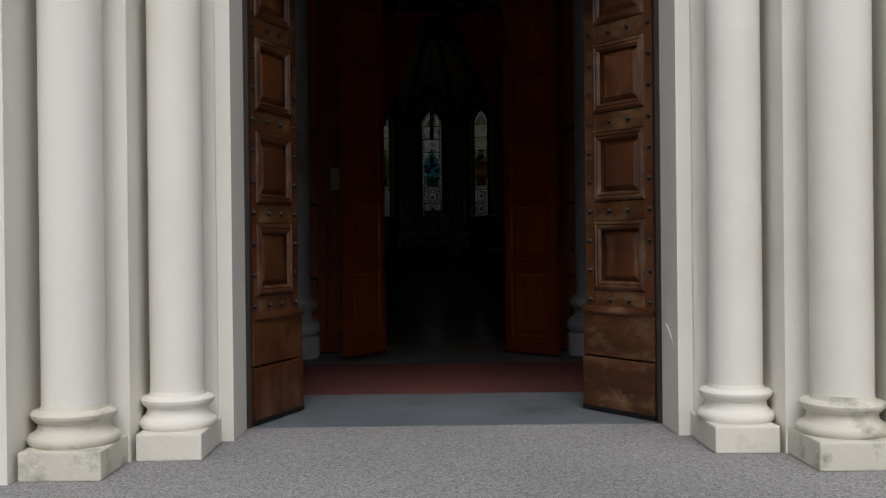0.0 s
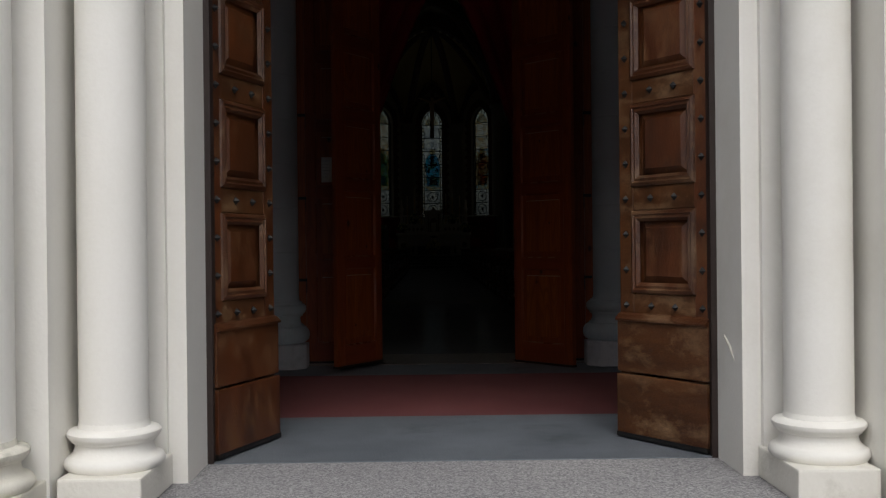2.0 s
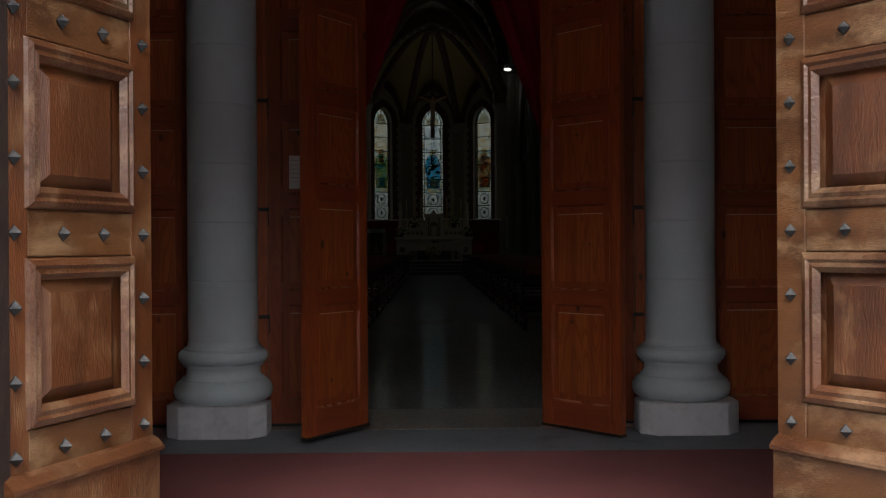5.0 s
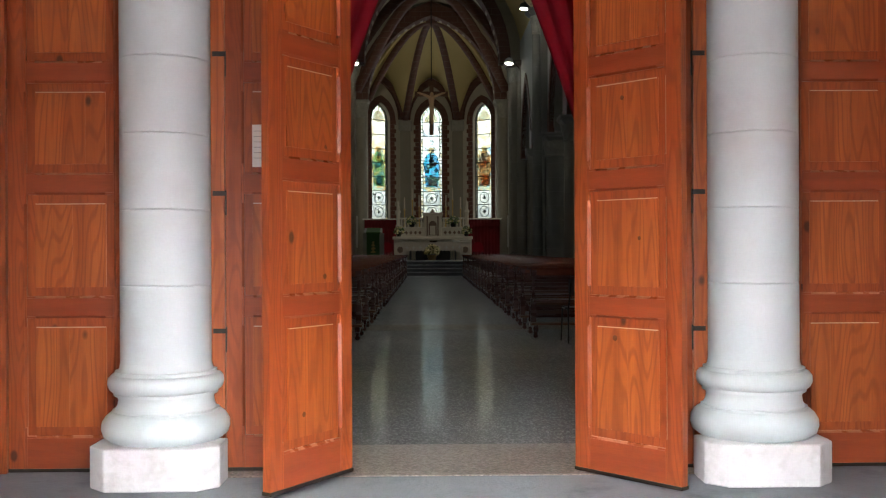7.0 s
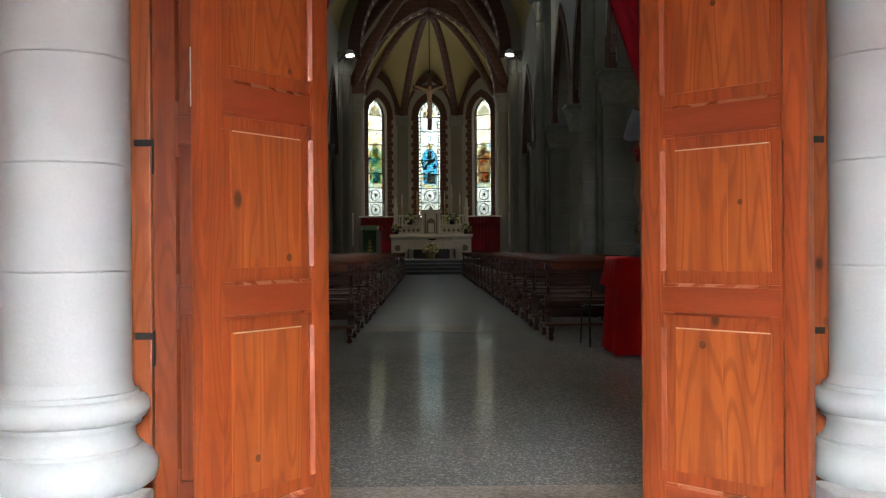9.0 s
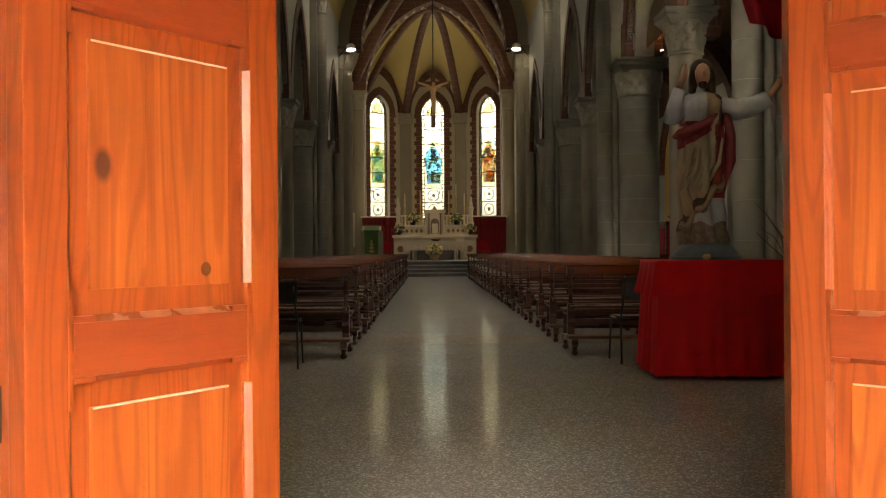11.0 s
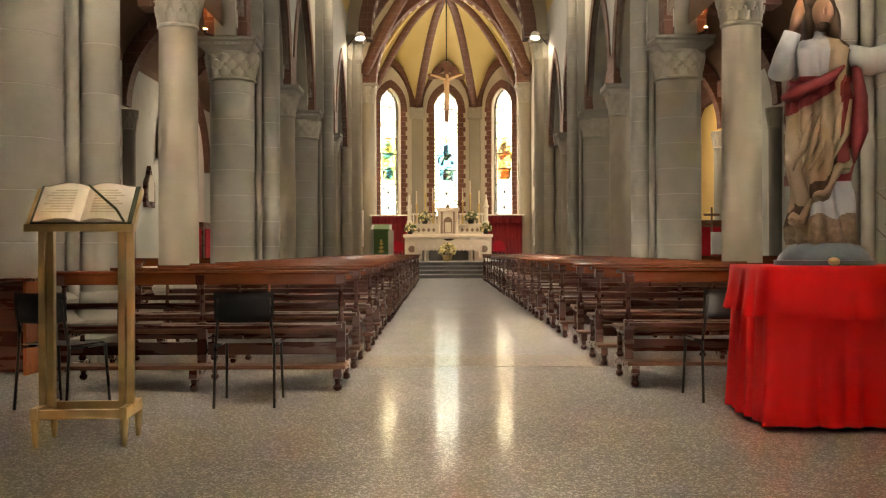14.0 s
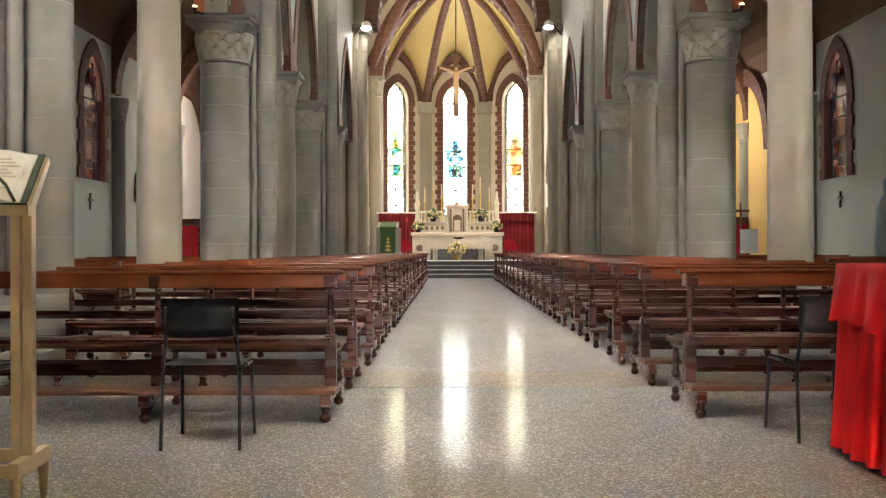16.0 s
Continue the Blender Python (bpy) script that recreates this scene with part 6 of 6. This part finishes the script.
# dark cabinet by the first pier
cb = thing("low_cabinet", "dark wooden low cabinet with an orange-brown side", "cabinet", "", pose(-4.15, 8.75, 0))
part("body", box(-0.4, 0.3, 0.0, 0.45, 0.03, 0.80, 0.01), M["pew"], cb)
part("side_panel", box(0.30, 0.325, -0.01, 0.46, 0.0, 0.81, 0.004), M["redwood"], cb)
part("top", box(-0.44, 0.34, -0.03, 0.48, 0.80, 0.83, 0.008), M["pew"], cb)
part("shelf", box(-0.38, 0.29, -0.005, 0.02, 0.38, 0.41), M["pewworn"], cb)

# ---- altar steps and altar ----
for k in range(4):
    sp = struct("altar_step_%d" % (k + 1), box(-3.6 if k < 3 else -4.1, 3.6 if k < 3 else 4.1, 37.4 + 0.42 * k, 39.1 if k < 3 else 53.5, 0.15 * k, 0.15 * (k + 1) - 0.035, 0.004), M["riser"], "grey marble altar step, pale tread over a riser darkened as shade", "step")
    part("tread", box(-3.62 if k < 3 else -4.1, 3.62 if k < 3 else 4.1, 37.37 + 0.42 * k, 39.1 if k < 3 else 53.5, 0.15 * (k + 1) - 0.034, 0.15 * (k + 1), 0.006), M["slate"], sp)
al = thing("high_altar", "white marble altar with arcaded gradines and a tabernacle", "altar")
part("base", box(-1.86, 1.90, 43.3, 44.9, 0.6, 1.60, 0.02), M["marble"], al)
part("cornice", box(-1.92, 1.96, 43.22, 44.9, 1.60, 1.74, 0.025), M["marble"], al)
for x in (-1.55, 1.59):
    part("medallion", lathe([(0.15, 0), (0.13, 0.02), (0.1, 0.01), (0.06, 0.02)], seg=20), M["marbledark"], al, "dark round inlay").matrix_basis = pose(x, 43.3, 1.1, 90)
    part("frame", moulding(x - 0.26, x + 0.26, 0.72, 1.5, 43.3, 0.05, 0.02), M["marble"], al)
part("gradine", box(-1.62, 1.66, 43.7, 44.9, 1.74, 2.12, 0.015), M["marble"], al)
part("gradine_ledge", box(-1.66, 1.70, 43.64, 44.9, 2.12, 2.2, 0.02), M["marble"], al)
for s in (-1, 1):
    for i in range(5):
        x = 0.02 + s * (0.62 + 0.22 * i)
        bm = prism([(x - 0.08, 1.93), (x, 1.83), (x + 0.08, 1.93), (x, 2.03)], "y", 43.685, 43.705)
        part("diamond_inlay", bm, M["marbledark"], al)
    for i in range(7):
        x = 0.02 + s * (0.55 + 0.16 * i)
        part("baluster", turned(x, 43.95, 2.2, 2.62, 0.04), M["marble"], al)
    part("balustrade_rail", box(0.02 + s * 0.48, 0.02 + s * 1.62, 43.88, 44.02, 2.60, 2.67, 0.012), M["marble"], al)
    x = 0.02 + s * 1.68
    bm = lathe([(0.13, 2.2), (0.13, 2.3), (0.09, 2.32), (0.09, 2.9), (0.12, 2.93), (0.12, 2.98), (0.06, 3.1), (0.075, 3.16), (0.03, 3.35), (0.05, 3.4), (0.01, 3.5)], x, 43.9, 8)
    part("pinnacle", bm, M["marble"], al, "small marble pinnacle")
part("tabernacle", box(-0.42, 0.46, 43.55, 44.6, 1.74, 2.78, 0.02), M["marble"], al)
part("tabernacle_cornice", box(-0.48, 0.52, 43.48, 44.6, 2.78, 2.9, 0.03), M["marble"], al)
part("tabernacle_arch", arch_ring(-0.17, 0.21, 2.3, 0.2, 0.1, "y", 43.50, 43.56), M["marble"], al)
part("tabernacle_niche", prism([(-0.17, 1.8)] + arch_points(-0.17, 0.21, 2.3, 0.2, 6) + [(0.21, 1.8)], "y", 43.53, 43.56), M["marbledark"], al)
part("tabernacle_door", box(-0.11, 0.15, 43.505, 43.53, 1.82, 2.26, 0.01), M["marble"], al)
for x in (-0.36, -0.24, 0.28, 0.40):
    part("colonnette", lathe([(0.045, 1.78), (0.03, 1.86), (0.03, 2.6), (0.05, 2.72)], x, 43.5, 10), M["marbledark" if abs(x - 0.02) < 0.3 else "marble"], al)
part("crest", lathe([(0.1, 2.9), (0.12, 2.95), (0.05, 3.02), (0.02, 3.1)], 0.02, 43.9, 12), M["marbledark"], al)
mt = thing("altar_table", "front altar table under a white lace cloth", "altar table")
part("slab", box(-1.35, 1.40, 42.2, 43.1, 1.36, 1.42, 0.01), M["marble"], mt)
for x in (-0.95, -0.85, 0.9, 1.0):
    part("leg", lathe([(0.06, 0.6), (0.045, 0.7), (0.045, 1.3), (0.06, 1.36)], x, 42.35, 10), M["marble"], mt)
part("back_panel", box(-1.1, 1.15, 42.9, 43.0, 0.6, 1.36), M["slate"], mt)
cl = tagged(part("altar_cloth", box(-1.40, 1.45, 42.15, 43.12, 1.424, 1.445, 0.005), M["lace"]), "white lace altar cloth hanging over the table front", "cloth")
n = 18
out = [(-1.40, 1.43)] + [(1.45, 1.43)] + [(1.45 - 2.85 * i / (2 * n), 1.02 + (0.05 if i % 2 else 0.0)) for i in range(2 * n + 1)]
part("lace_edge", prism(out, "y", 42.13, 42.148), M["lace"], cl, "scalloped lace edge")
for i in range(9):
    x = -1.2 + i * 0.31
    bm = prism([(x - 0.09, 1.2), (x - 0.03, 1.23), (x, 1.31), (x + 0.03, 1.23), (x + 0.09, 1.2), (x + 0.03, 1.17), (x, 1.09), (x - 0.03, 1.17)], "y", 42.122, 42.131)
    part("lace_motif", bm, M["white"], cl)
bkst = thing("flower_bowl", "low dark bowl of dried flowers on the altar cloth", "bowl")
part("bowl", lathe([(0.1, 1.446), (0.2, 1.5), (0.22, 1.53)], 0.05, 42.5, 16), M["hair"], bkst)
mis = thing("missal_stand", "white open missal on the altar cloth", "book")
part("book", box(0.95, 1.3, 42.35, 42.6, 1.446, 1.56, 0.02), M["white"], mis)


def bouquet(name, label, x, y, z, r, nl, nf, pot=True, seed=1):
    b = thing(name, label, "flowers", "altar flowers")
    g = random.Random(seed)
    if pot:
        part("vase", lathe([(r * 0.3, z), (r * 0.45, z + r * 0.4), (r * 0.35, z + r * 0.8)], x, y, 12), M["iron"], b)
    for nm, cnt, m, size in (("leaves", nl, "leaf", r * 0.28), ("blooms", nf, "petal", r * 0.16)):
        bm = bmesh.new()
        for i in range(cnt):
            a, u = g.uniform(0, 6.28), g.uniform(-0.3, 1)
            rr = r * math.sqrt(max(0, 1 - u * u)) * g.uniform(0.7, 1.05)
            c = Vector((x + rr * math.cos(a), y + rr * math.sin(a), z + (r * 0.8 if pot else r) + u * r * 0.95))
            if nm == "leaves":
                d1 = Vector((g.uniform(-1, 1), g.uniform(-1, 1), g.uniform(-0.3, 1))).normalized() * size
                d2 = d1.orthogonal().normalized() * size * 0.35
                bm.faces.new([bm.verts.new(c + q) for q in (-d1, d2, d1, -d2)])
            else:
                one = bmesh.new()
                bmesh.ops.create_icosphere(one, subdivisions=1, radius=size * g.uniform(0.7, 1.2), matrix=Matrix.Translation(c))
                part("bloom", one, M[m], b)
        if nm == "leaves":
            tagged(part("foliage", bm, M[m], b), kind="stuff")
    return b


fb = bouquet("flower_basket", "full round bouquet of pale yellow flowers before the altar", -0.03, 41.6, 0.66, 0.34, 120, 150, False, 2)
part("basket", lathe([(0.16, 0.6), (0.2, 0.75), (0.24, 0.85)], -0.03, 41.6, 16), M["lightwood"], fb)
for x, y, z, r, sd in ((-0.98, 43.8, 2.2, 0.3, 3), (1.02, 43.8, 2.2, 0.3, 4), (-1.62, 43.5, 1.74, 0.27, 5), (1.66, 43.5, 1.74, 0.27, 6)):
    bouquet("altar_flowers", "green foliage with white flowers in a dark vase", x, y, z, r, 110, 26, True, sd)
for x, h in ((-1.36, 3.68), (-0.97, 4.12), (-0.64, 3.8), (0.68, 3.8), (1.01, 4.12), (1.40, 3.68)):
    cd = thing("altar_candlestick", "tall gilt candlestick with a white candle", "candlestick", "altar candlesticks")
    part("stick", lathe([(0.1, 2.2), (0.04, 2.28), (0.03, 2.5), (0.045, 2.6), (0.025, 2.7), (0.03, h - 0.62), (0.07, h - 0.58), (0.02, h - 0.56)], x, 44.25, 10), M["gold"], cd)
    part("candle", lathe([(0.028, h - 0.57), (0.026, h)], x, 44.25, 10), M["candle"], cd)
for s in (-1, 1):
    x0, x1 = (s * 1.82, s * 3.45)
    dr = thing("draped_shelf", "white-topped shelf draped in dark red cloth beside the altar", "shelf", "draped shelves")
    part("top", box(s * 1.74, s * 3.55, 45.9, 46.7, 2.63, 2.69, 0.01), M["marble"], dr)
    for nm, z0, z1, y, amp in (("valance", 2.24, 2.64, 45.93, 0.02), ("drape", 0.6, 2.34, 46.0, 0.03)):
        bm = bmesh.new()
        g = []
        for i in range(61):
            u = i / 60
            g.append([bm.verts.new((x0 + (x1 - x0) * u, y + amp * math.sin(u * 60 + j * 0.2), z0 + (z1 - z0) * j / 4)) for j in range(5)])
        for a, b in zip(g, g[1:]):
            for j in range(4):
                bm.faces.new((a[j], b[j], b[j + 1], a[j + 1]))
        bmesh.ops.solidify(bm, geom=bm.faces[:], thickness=0.01)
        for f in bm.faces:
            f.smooth = True
        part(nm, bm, M["drape"], dr)
    for x in (x0 + s * 0.05, x1 - s * 0.05):
        part("leg", box(x - 0.04, x + 0.04, 46.2, 46.6, 0.6, 2.63), M["pew"], dr)
    sc = thing("low_chair", "small round-backed red chair beside the altar", "chair", "altar chairs")
    x = s * 2.15
    part("seat", box(x - 0.25, x + 0.25, 41.7, 42.2, 0.98, 1.06, 0.02), M["curtain"], sc)
    bm = prism([(x - 0.26, 1.06), (x + 0.26, 1.06)] + [(x + 0.26 * math.cos(math.pi * i / 10), 1.2 + 0.26 * math.sin(math.pi * i / 10)) for i in range(11)], "y", 42.16, 42.22)
    part("backrest", bm, M["curtain"], sc)
    for dx in (-0.2, 0.2):
        for y in (41.75, 42.15):
            part("leg", box(x + dx - 0.02, x + dx + 0.02, y, y + 0.04, 0.6, 0.98), M["pew"], sc)
amb = thing("ambo", "stone ambo hung with an embroidered green cloth", "lectern")
bm = prism([(-3.17, 40.5), (-2.95, 40.25), (-2.42, 40.25), (-2.2, 40.5), (-2.3, 41.0), (-3.07, 41.0)], "z", 0.6, 1.86)
part("body", bm, M["stone"], amb)
part("cloth_top", prism([(40.185, 1.82), (40.185, 1.91), (40.9, 2.112), (40.9, 2.104), (40.196, 1.903), (40.196, 1.82)], "x", -3.0, -2.38), M["green"], amb, "green cloth over the ledge")
part("hanging", box(-2.98, -2.40, 40.20, 40.235, 0.72, 1.84, 0.006), M["green"], amb, "green cloth hanging")
for z, w in ((1.0, 0.14), (1.15, 0.12), (1.3, 0.09), (1.42, 0.06)):
    part("embroidery", prism([(-2.685 - w, z), (-2.685, z + 0.1), (-2.685 + w, z), (-2.685, z - 0.05)], "y", 40.19, 40.2), M["gold"], amb)
part("ledge", prism([(40.2, 1.86), (40.2, 1.9), (40.9, 2.1), (40.9, 1.86)], "x", -3.1, -2.3), M["stone"], amb)
rd = thing("handrail", "thin dark metal handrail by the choir wall", "handrail")
part("rail", sweep([(3.55, 38.4, 0.0), (3.55, 38.4, 0.95), (3.5, 38.2, 1.0), (3.3, 37.6, 0.9)], 0.02, 8), M["tube"], rd)

# ---- hanging crucifix ----
cr = thing("crucifix", "painted wooden crucifix hanging on a chain before the apse", "crucifix")
YC = 46.4
part("upright", box(-0.11, 0.11, YC, YC + 0.1, 7.0, 9.55, 0.01), M["crosswood"], cr)
part("crossbar", box(-0.85, 0.85, YC - 0.01, YC + 0.09, 8.98, 9.24, 0.01), M["crosswood"], cr)
part("title_board", box(-0.18, 0.18, YC - 0.04, YC, 9.55, 9.78, 0.01), M["crosswood"], cr)
part("chain", sweep([(0, YC + 0.05, 9.5), (0, YC + 0.05, 14.2)], 0.025, 6), M["iron"], cr)
bm = bmesh.new()
for pts, tp in (([(0, 0, 7.55), (0.02, 0, 7.75), (0.03, -0.06, 8.1), (0.0, -0.02, 8.35), (0.0, -0.02, 8.55), (0, -0.02, 8.85), (0, -0.02, 8.95)], [0.05, 0.07, 0.11, 0.13, 0.11, 0.16, 0.07]), ([(0, -0.02, 8.88), (-0.3, -0.02, 9.02), (-0.62, 0, 9.14), (-0.75, 0, 9.17)], [0.08, 0.065, 0.05, 0.03]), ([(0, -0.02, 8.88), (0.3, -0.02, 9.02), (0.62, 0, 9.14), (0.75, 0, 9.17)], [0.08, 0.065, 0.05, 0.03]), ([(0.02, -0.05, 8.98), (0.02, -0.06, 9.08), (0.02, -0.06, 9.17)], [0.07, 0.095, 0.05])):
    b2 = sweep([(p[0], YC - 0.1 + p[1], p[2]) for p in pts], 0.1, 10, tp)
    me = bpy.data.meshes.new("t")
    b2.to_mesh(me)
    b2.free()
    bm.from_mesh(me)
    bpy.data.meshes.remove(me)
for f in bm.faces:
    f.smooth = True
part("corpus", bm, M["corpus"], cr)


# ---- spotlights ----
def spotlight(x, y, z, tx, ty, tz, watts, colour, lens, r, group):
    sp = thing("spotlight", "small round spotlight fixed beside a capital, switched on", "spotlight", group)
    m = look((x, y, z), (tx, ty, tz))
    bm = lathe([(r * 0.6, r * 1.4), (r, r), (r * 1.1, 0.0), (r * 1.0, 0.005)], seg=16)
    part("housing", bm, M["white" if r > 0.15 else "iron"], sp).matrix_basis = m
    part("lens", lathe([(r * 0.95, -0.012), (r * 0.9, -0.005)], seg=16), M[lens], sp).matrix_basis = m
    part("arm", sweep([m @ Vector((0, 0, r * 1.35)), m @ Vector((0, 0.05, r * 2)), (x + (0.5 if x > 0 else -0.5) * (1 if r > 0.1 else -1), y + 0.3, z - 0.2)], 0.02, 6), M["iron"], sp)
    q = m @ Vector((0, 0, -0.05))
    bulb("spot_lamp", q.x, q.y, q.z, tx, ty, tz, watts, colour, r * 0.6, 110)


for s in (-1, 1):
    spotlight(s * 3.36, 38.5, 9.2, s * 2.9, 37.6, 4.0, 0.15, (1, 0.9, 0.75), "lampglow", 0.17, "arch spotlights")
    spotlight(s * 3.74, 40.7, 8.9, -s * 0.6, 50.5, 11.6, 1.8, (1, 0.86, 0.62), "lampglow", 0.14, "choir spotlights")
    spotlight(s * 3.74, 40.95, 8.3, s * 0.4, 44.0, 2.0, 3.3, (1, 0.86, 0.66), "lampglow", 0.14, "choir spotlights")
    spotlight(s * 4.62, 18.62, 5.15, s * 4.4, 18.2, 6.3, 0.3, (1, 0.42, 0.16), "lampwarm", 0.04, "aisle spotlights")
    spotlight(s * 3.1, 29.0, 9.3, s * 2.6, 28.2, 3.0, 0.6, (1, 0.9, 0.75), "lampglow", 0.14, "nave spotlights")

# ---- aisle things ----
for s, y in ((-1, 26.4), (1, 26.4)):
    fr = thing("station_plaque", "white relief plaque in a dark carved wooden frame", "plaque", "wall plaques")
    x = s * 7.9
    part("frame", prism([(y - 0.36, 2.2), (y + 0.36, 2.2), (y + 0.42, 2.4), (y + 0.36, 2.85), (y + 0.14, 3.05), (y, 3.3), (y - 0.14, 3.05), (y - 0.36, 2.85), (y - 0.42, 2.4)], "x", x, x + s * 0.1), M["pew"], fr)
    part("relief", prism([(y - 0.25, 2.36), (y + 0.25, 2.36), (y + 0.25, 2.82), (y + 0.12, 3.0), (y, 3.07), (y - 0.12, 3.0), (y - 0.25, 2.82)], "x", x - s * 0.02, x), M["marble"], fr)
for s in (-1, 1):
    wc = thing("wall_cross", "small dark cross on the aisle wall", "cross", "wall crosses")
    part("upright", box(s * 7.96, s * 7.995, 22.97, 23.03, 1.9, 2.25), M["pew"], wc)
    part("bar", box(s * 7.95, s * 7.985, 22.88, 23.12, 2.08, 2.13), M["pew"], wc)
    cf = thing("confessional", "dark wooden confessional with a red curtain against the chapel wall", "confessional", "confessionals")
    part("body", box(s * 7.2, s * 7.9, 29.2, 30.6, 0, 1.9, 0.02), M["pew"], cf)
    part("red_curtain", box(s * 7.17, s * 7.2, 29.4, 30.4, 0.2, 1.7, 0.005), M["curtain"], cf)
    part("front_curtain", box(s * 7.25, s * 7.85, 29.17, 29.2, 0.2, 1.7, 0.005), M["curtain"], cf)
nb = thing("notice_board", "white notice sheet on a small stand", "notice")
part("sheet", box(6.16, 6.55, 24.0, 24.03, 0.93, 1.46, 0.004), M["white"], nb)
part("stand", sweep([(6.36, 24.05, 0), (6.36, 24.05, 1.4)], 0.02, 8), M["tube"], nb)
part("foot", box(6.16, 6.56, 23.9, 24.2, 0, 0.03), M["tube"], nb)
pc = thing("processional_cross", "small wooden cross on a stand", "cross")
part("pole", sweep([(6.45, 25.0, 0), (6.45, 25.0, 2.1)], 0.025, 8), M["crosswood"], pc)
part("bar", box(6.25, 6.65, 24.97, 25.03, 1.88, 1.94), M["crosswood"], pc)
mary = bmesh.new()
lathe_into(mary, [(0.2, 0.9), (0.22, 1.1), (0.19, 1.4), (0.2, 1.7), (0.15, 1.85), (0.07, 1.95), (0.1, 2.05), (0.09, 2.15), (0.02, 2.22)], 6.95, 18.3, 20)
for v in mary.verts:
    a = math.atan2(v.co.y - 18.3, v.co.x - 6.95)
    v.co.x += 0.02 * math.sin(a * 7)
for f in mary.faces:
    f.material_index = 1 if f.calc_center_median().y > 18.25 or f.calc_center_median().z > 2.0 else 0
tagged(part("aisle_statue", mary, [M["robewhite"], M["paleblue"]]), "pale blue and white statue on a plinth in the aisle", "statue")
pm = thing("statue_plinth", "grey stone plinth under the aisle statue", "plinth")
part("block", box(6.65, 7.25, 18.0, 18.6, 0, 0.9, 0.02), M["stone"], pm)
for s in (-1, 1):
    hb = thing("number_board", "tall pale board fixed to a pier", "board", "pier boards")
    part("board", box(s * 3.28, s * 3.34, 38.7, 38.86, 1.2, 2.6, 0.006), M["marble"], hb)
    for i in range(6):
        part("plain_bar", box(s * 3.272, s * 3.28, 38.73, 38.83, 1.35 + i * 0.2, 1.42 + i * 0.2), M["print"], hb)
    ab = thing("number_board", "tall pale board fixed to the aisle wall", "board", "aisle boards")
    part("board", box(s * 7.94, s * 8.0, 25.1, 25.3, 1.25, 2.5, 0.006), M["marble"], ab)
    part("edge", box(s * 7.935, s * 7.94, 25.1, 25.13, 1.25, 2.5), M["print"], ab)
    wl2 = thing("wall_lantern", "white box lantern on a choir bracket", "lantern", "choir lanterns")
    part("box", box(s * 3.76, s * 4.0, 41.28, 41.52, 3.93, 4.5, 0.02), M["white"], wl2)
# iron rod the door curtains hang from
rod = thing("curtain_rod", "dark iron curtain rod over the inner door", "curtain rod")
part("rod", sweep([(-1.75, 1.12, 3.5), (1.75, 1.12, 3.5)], 0.02, 8), M["iron"], rod)
for s in (-1, 1):
    part("bracket", box(s * 1.6, s * 1.66, 0.94, 1.13, 3.46, 3.54), M["iron"], rod)
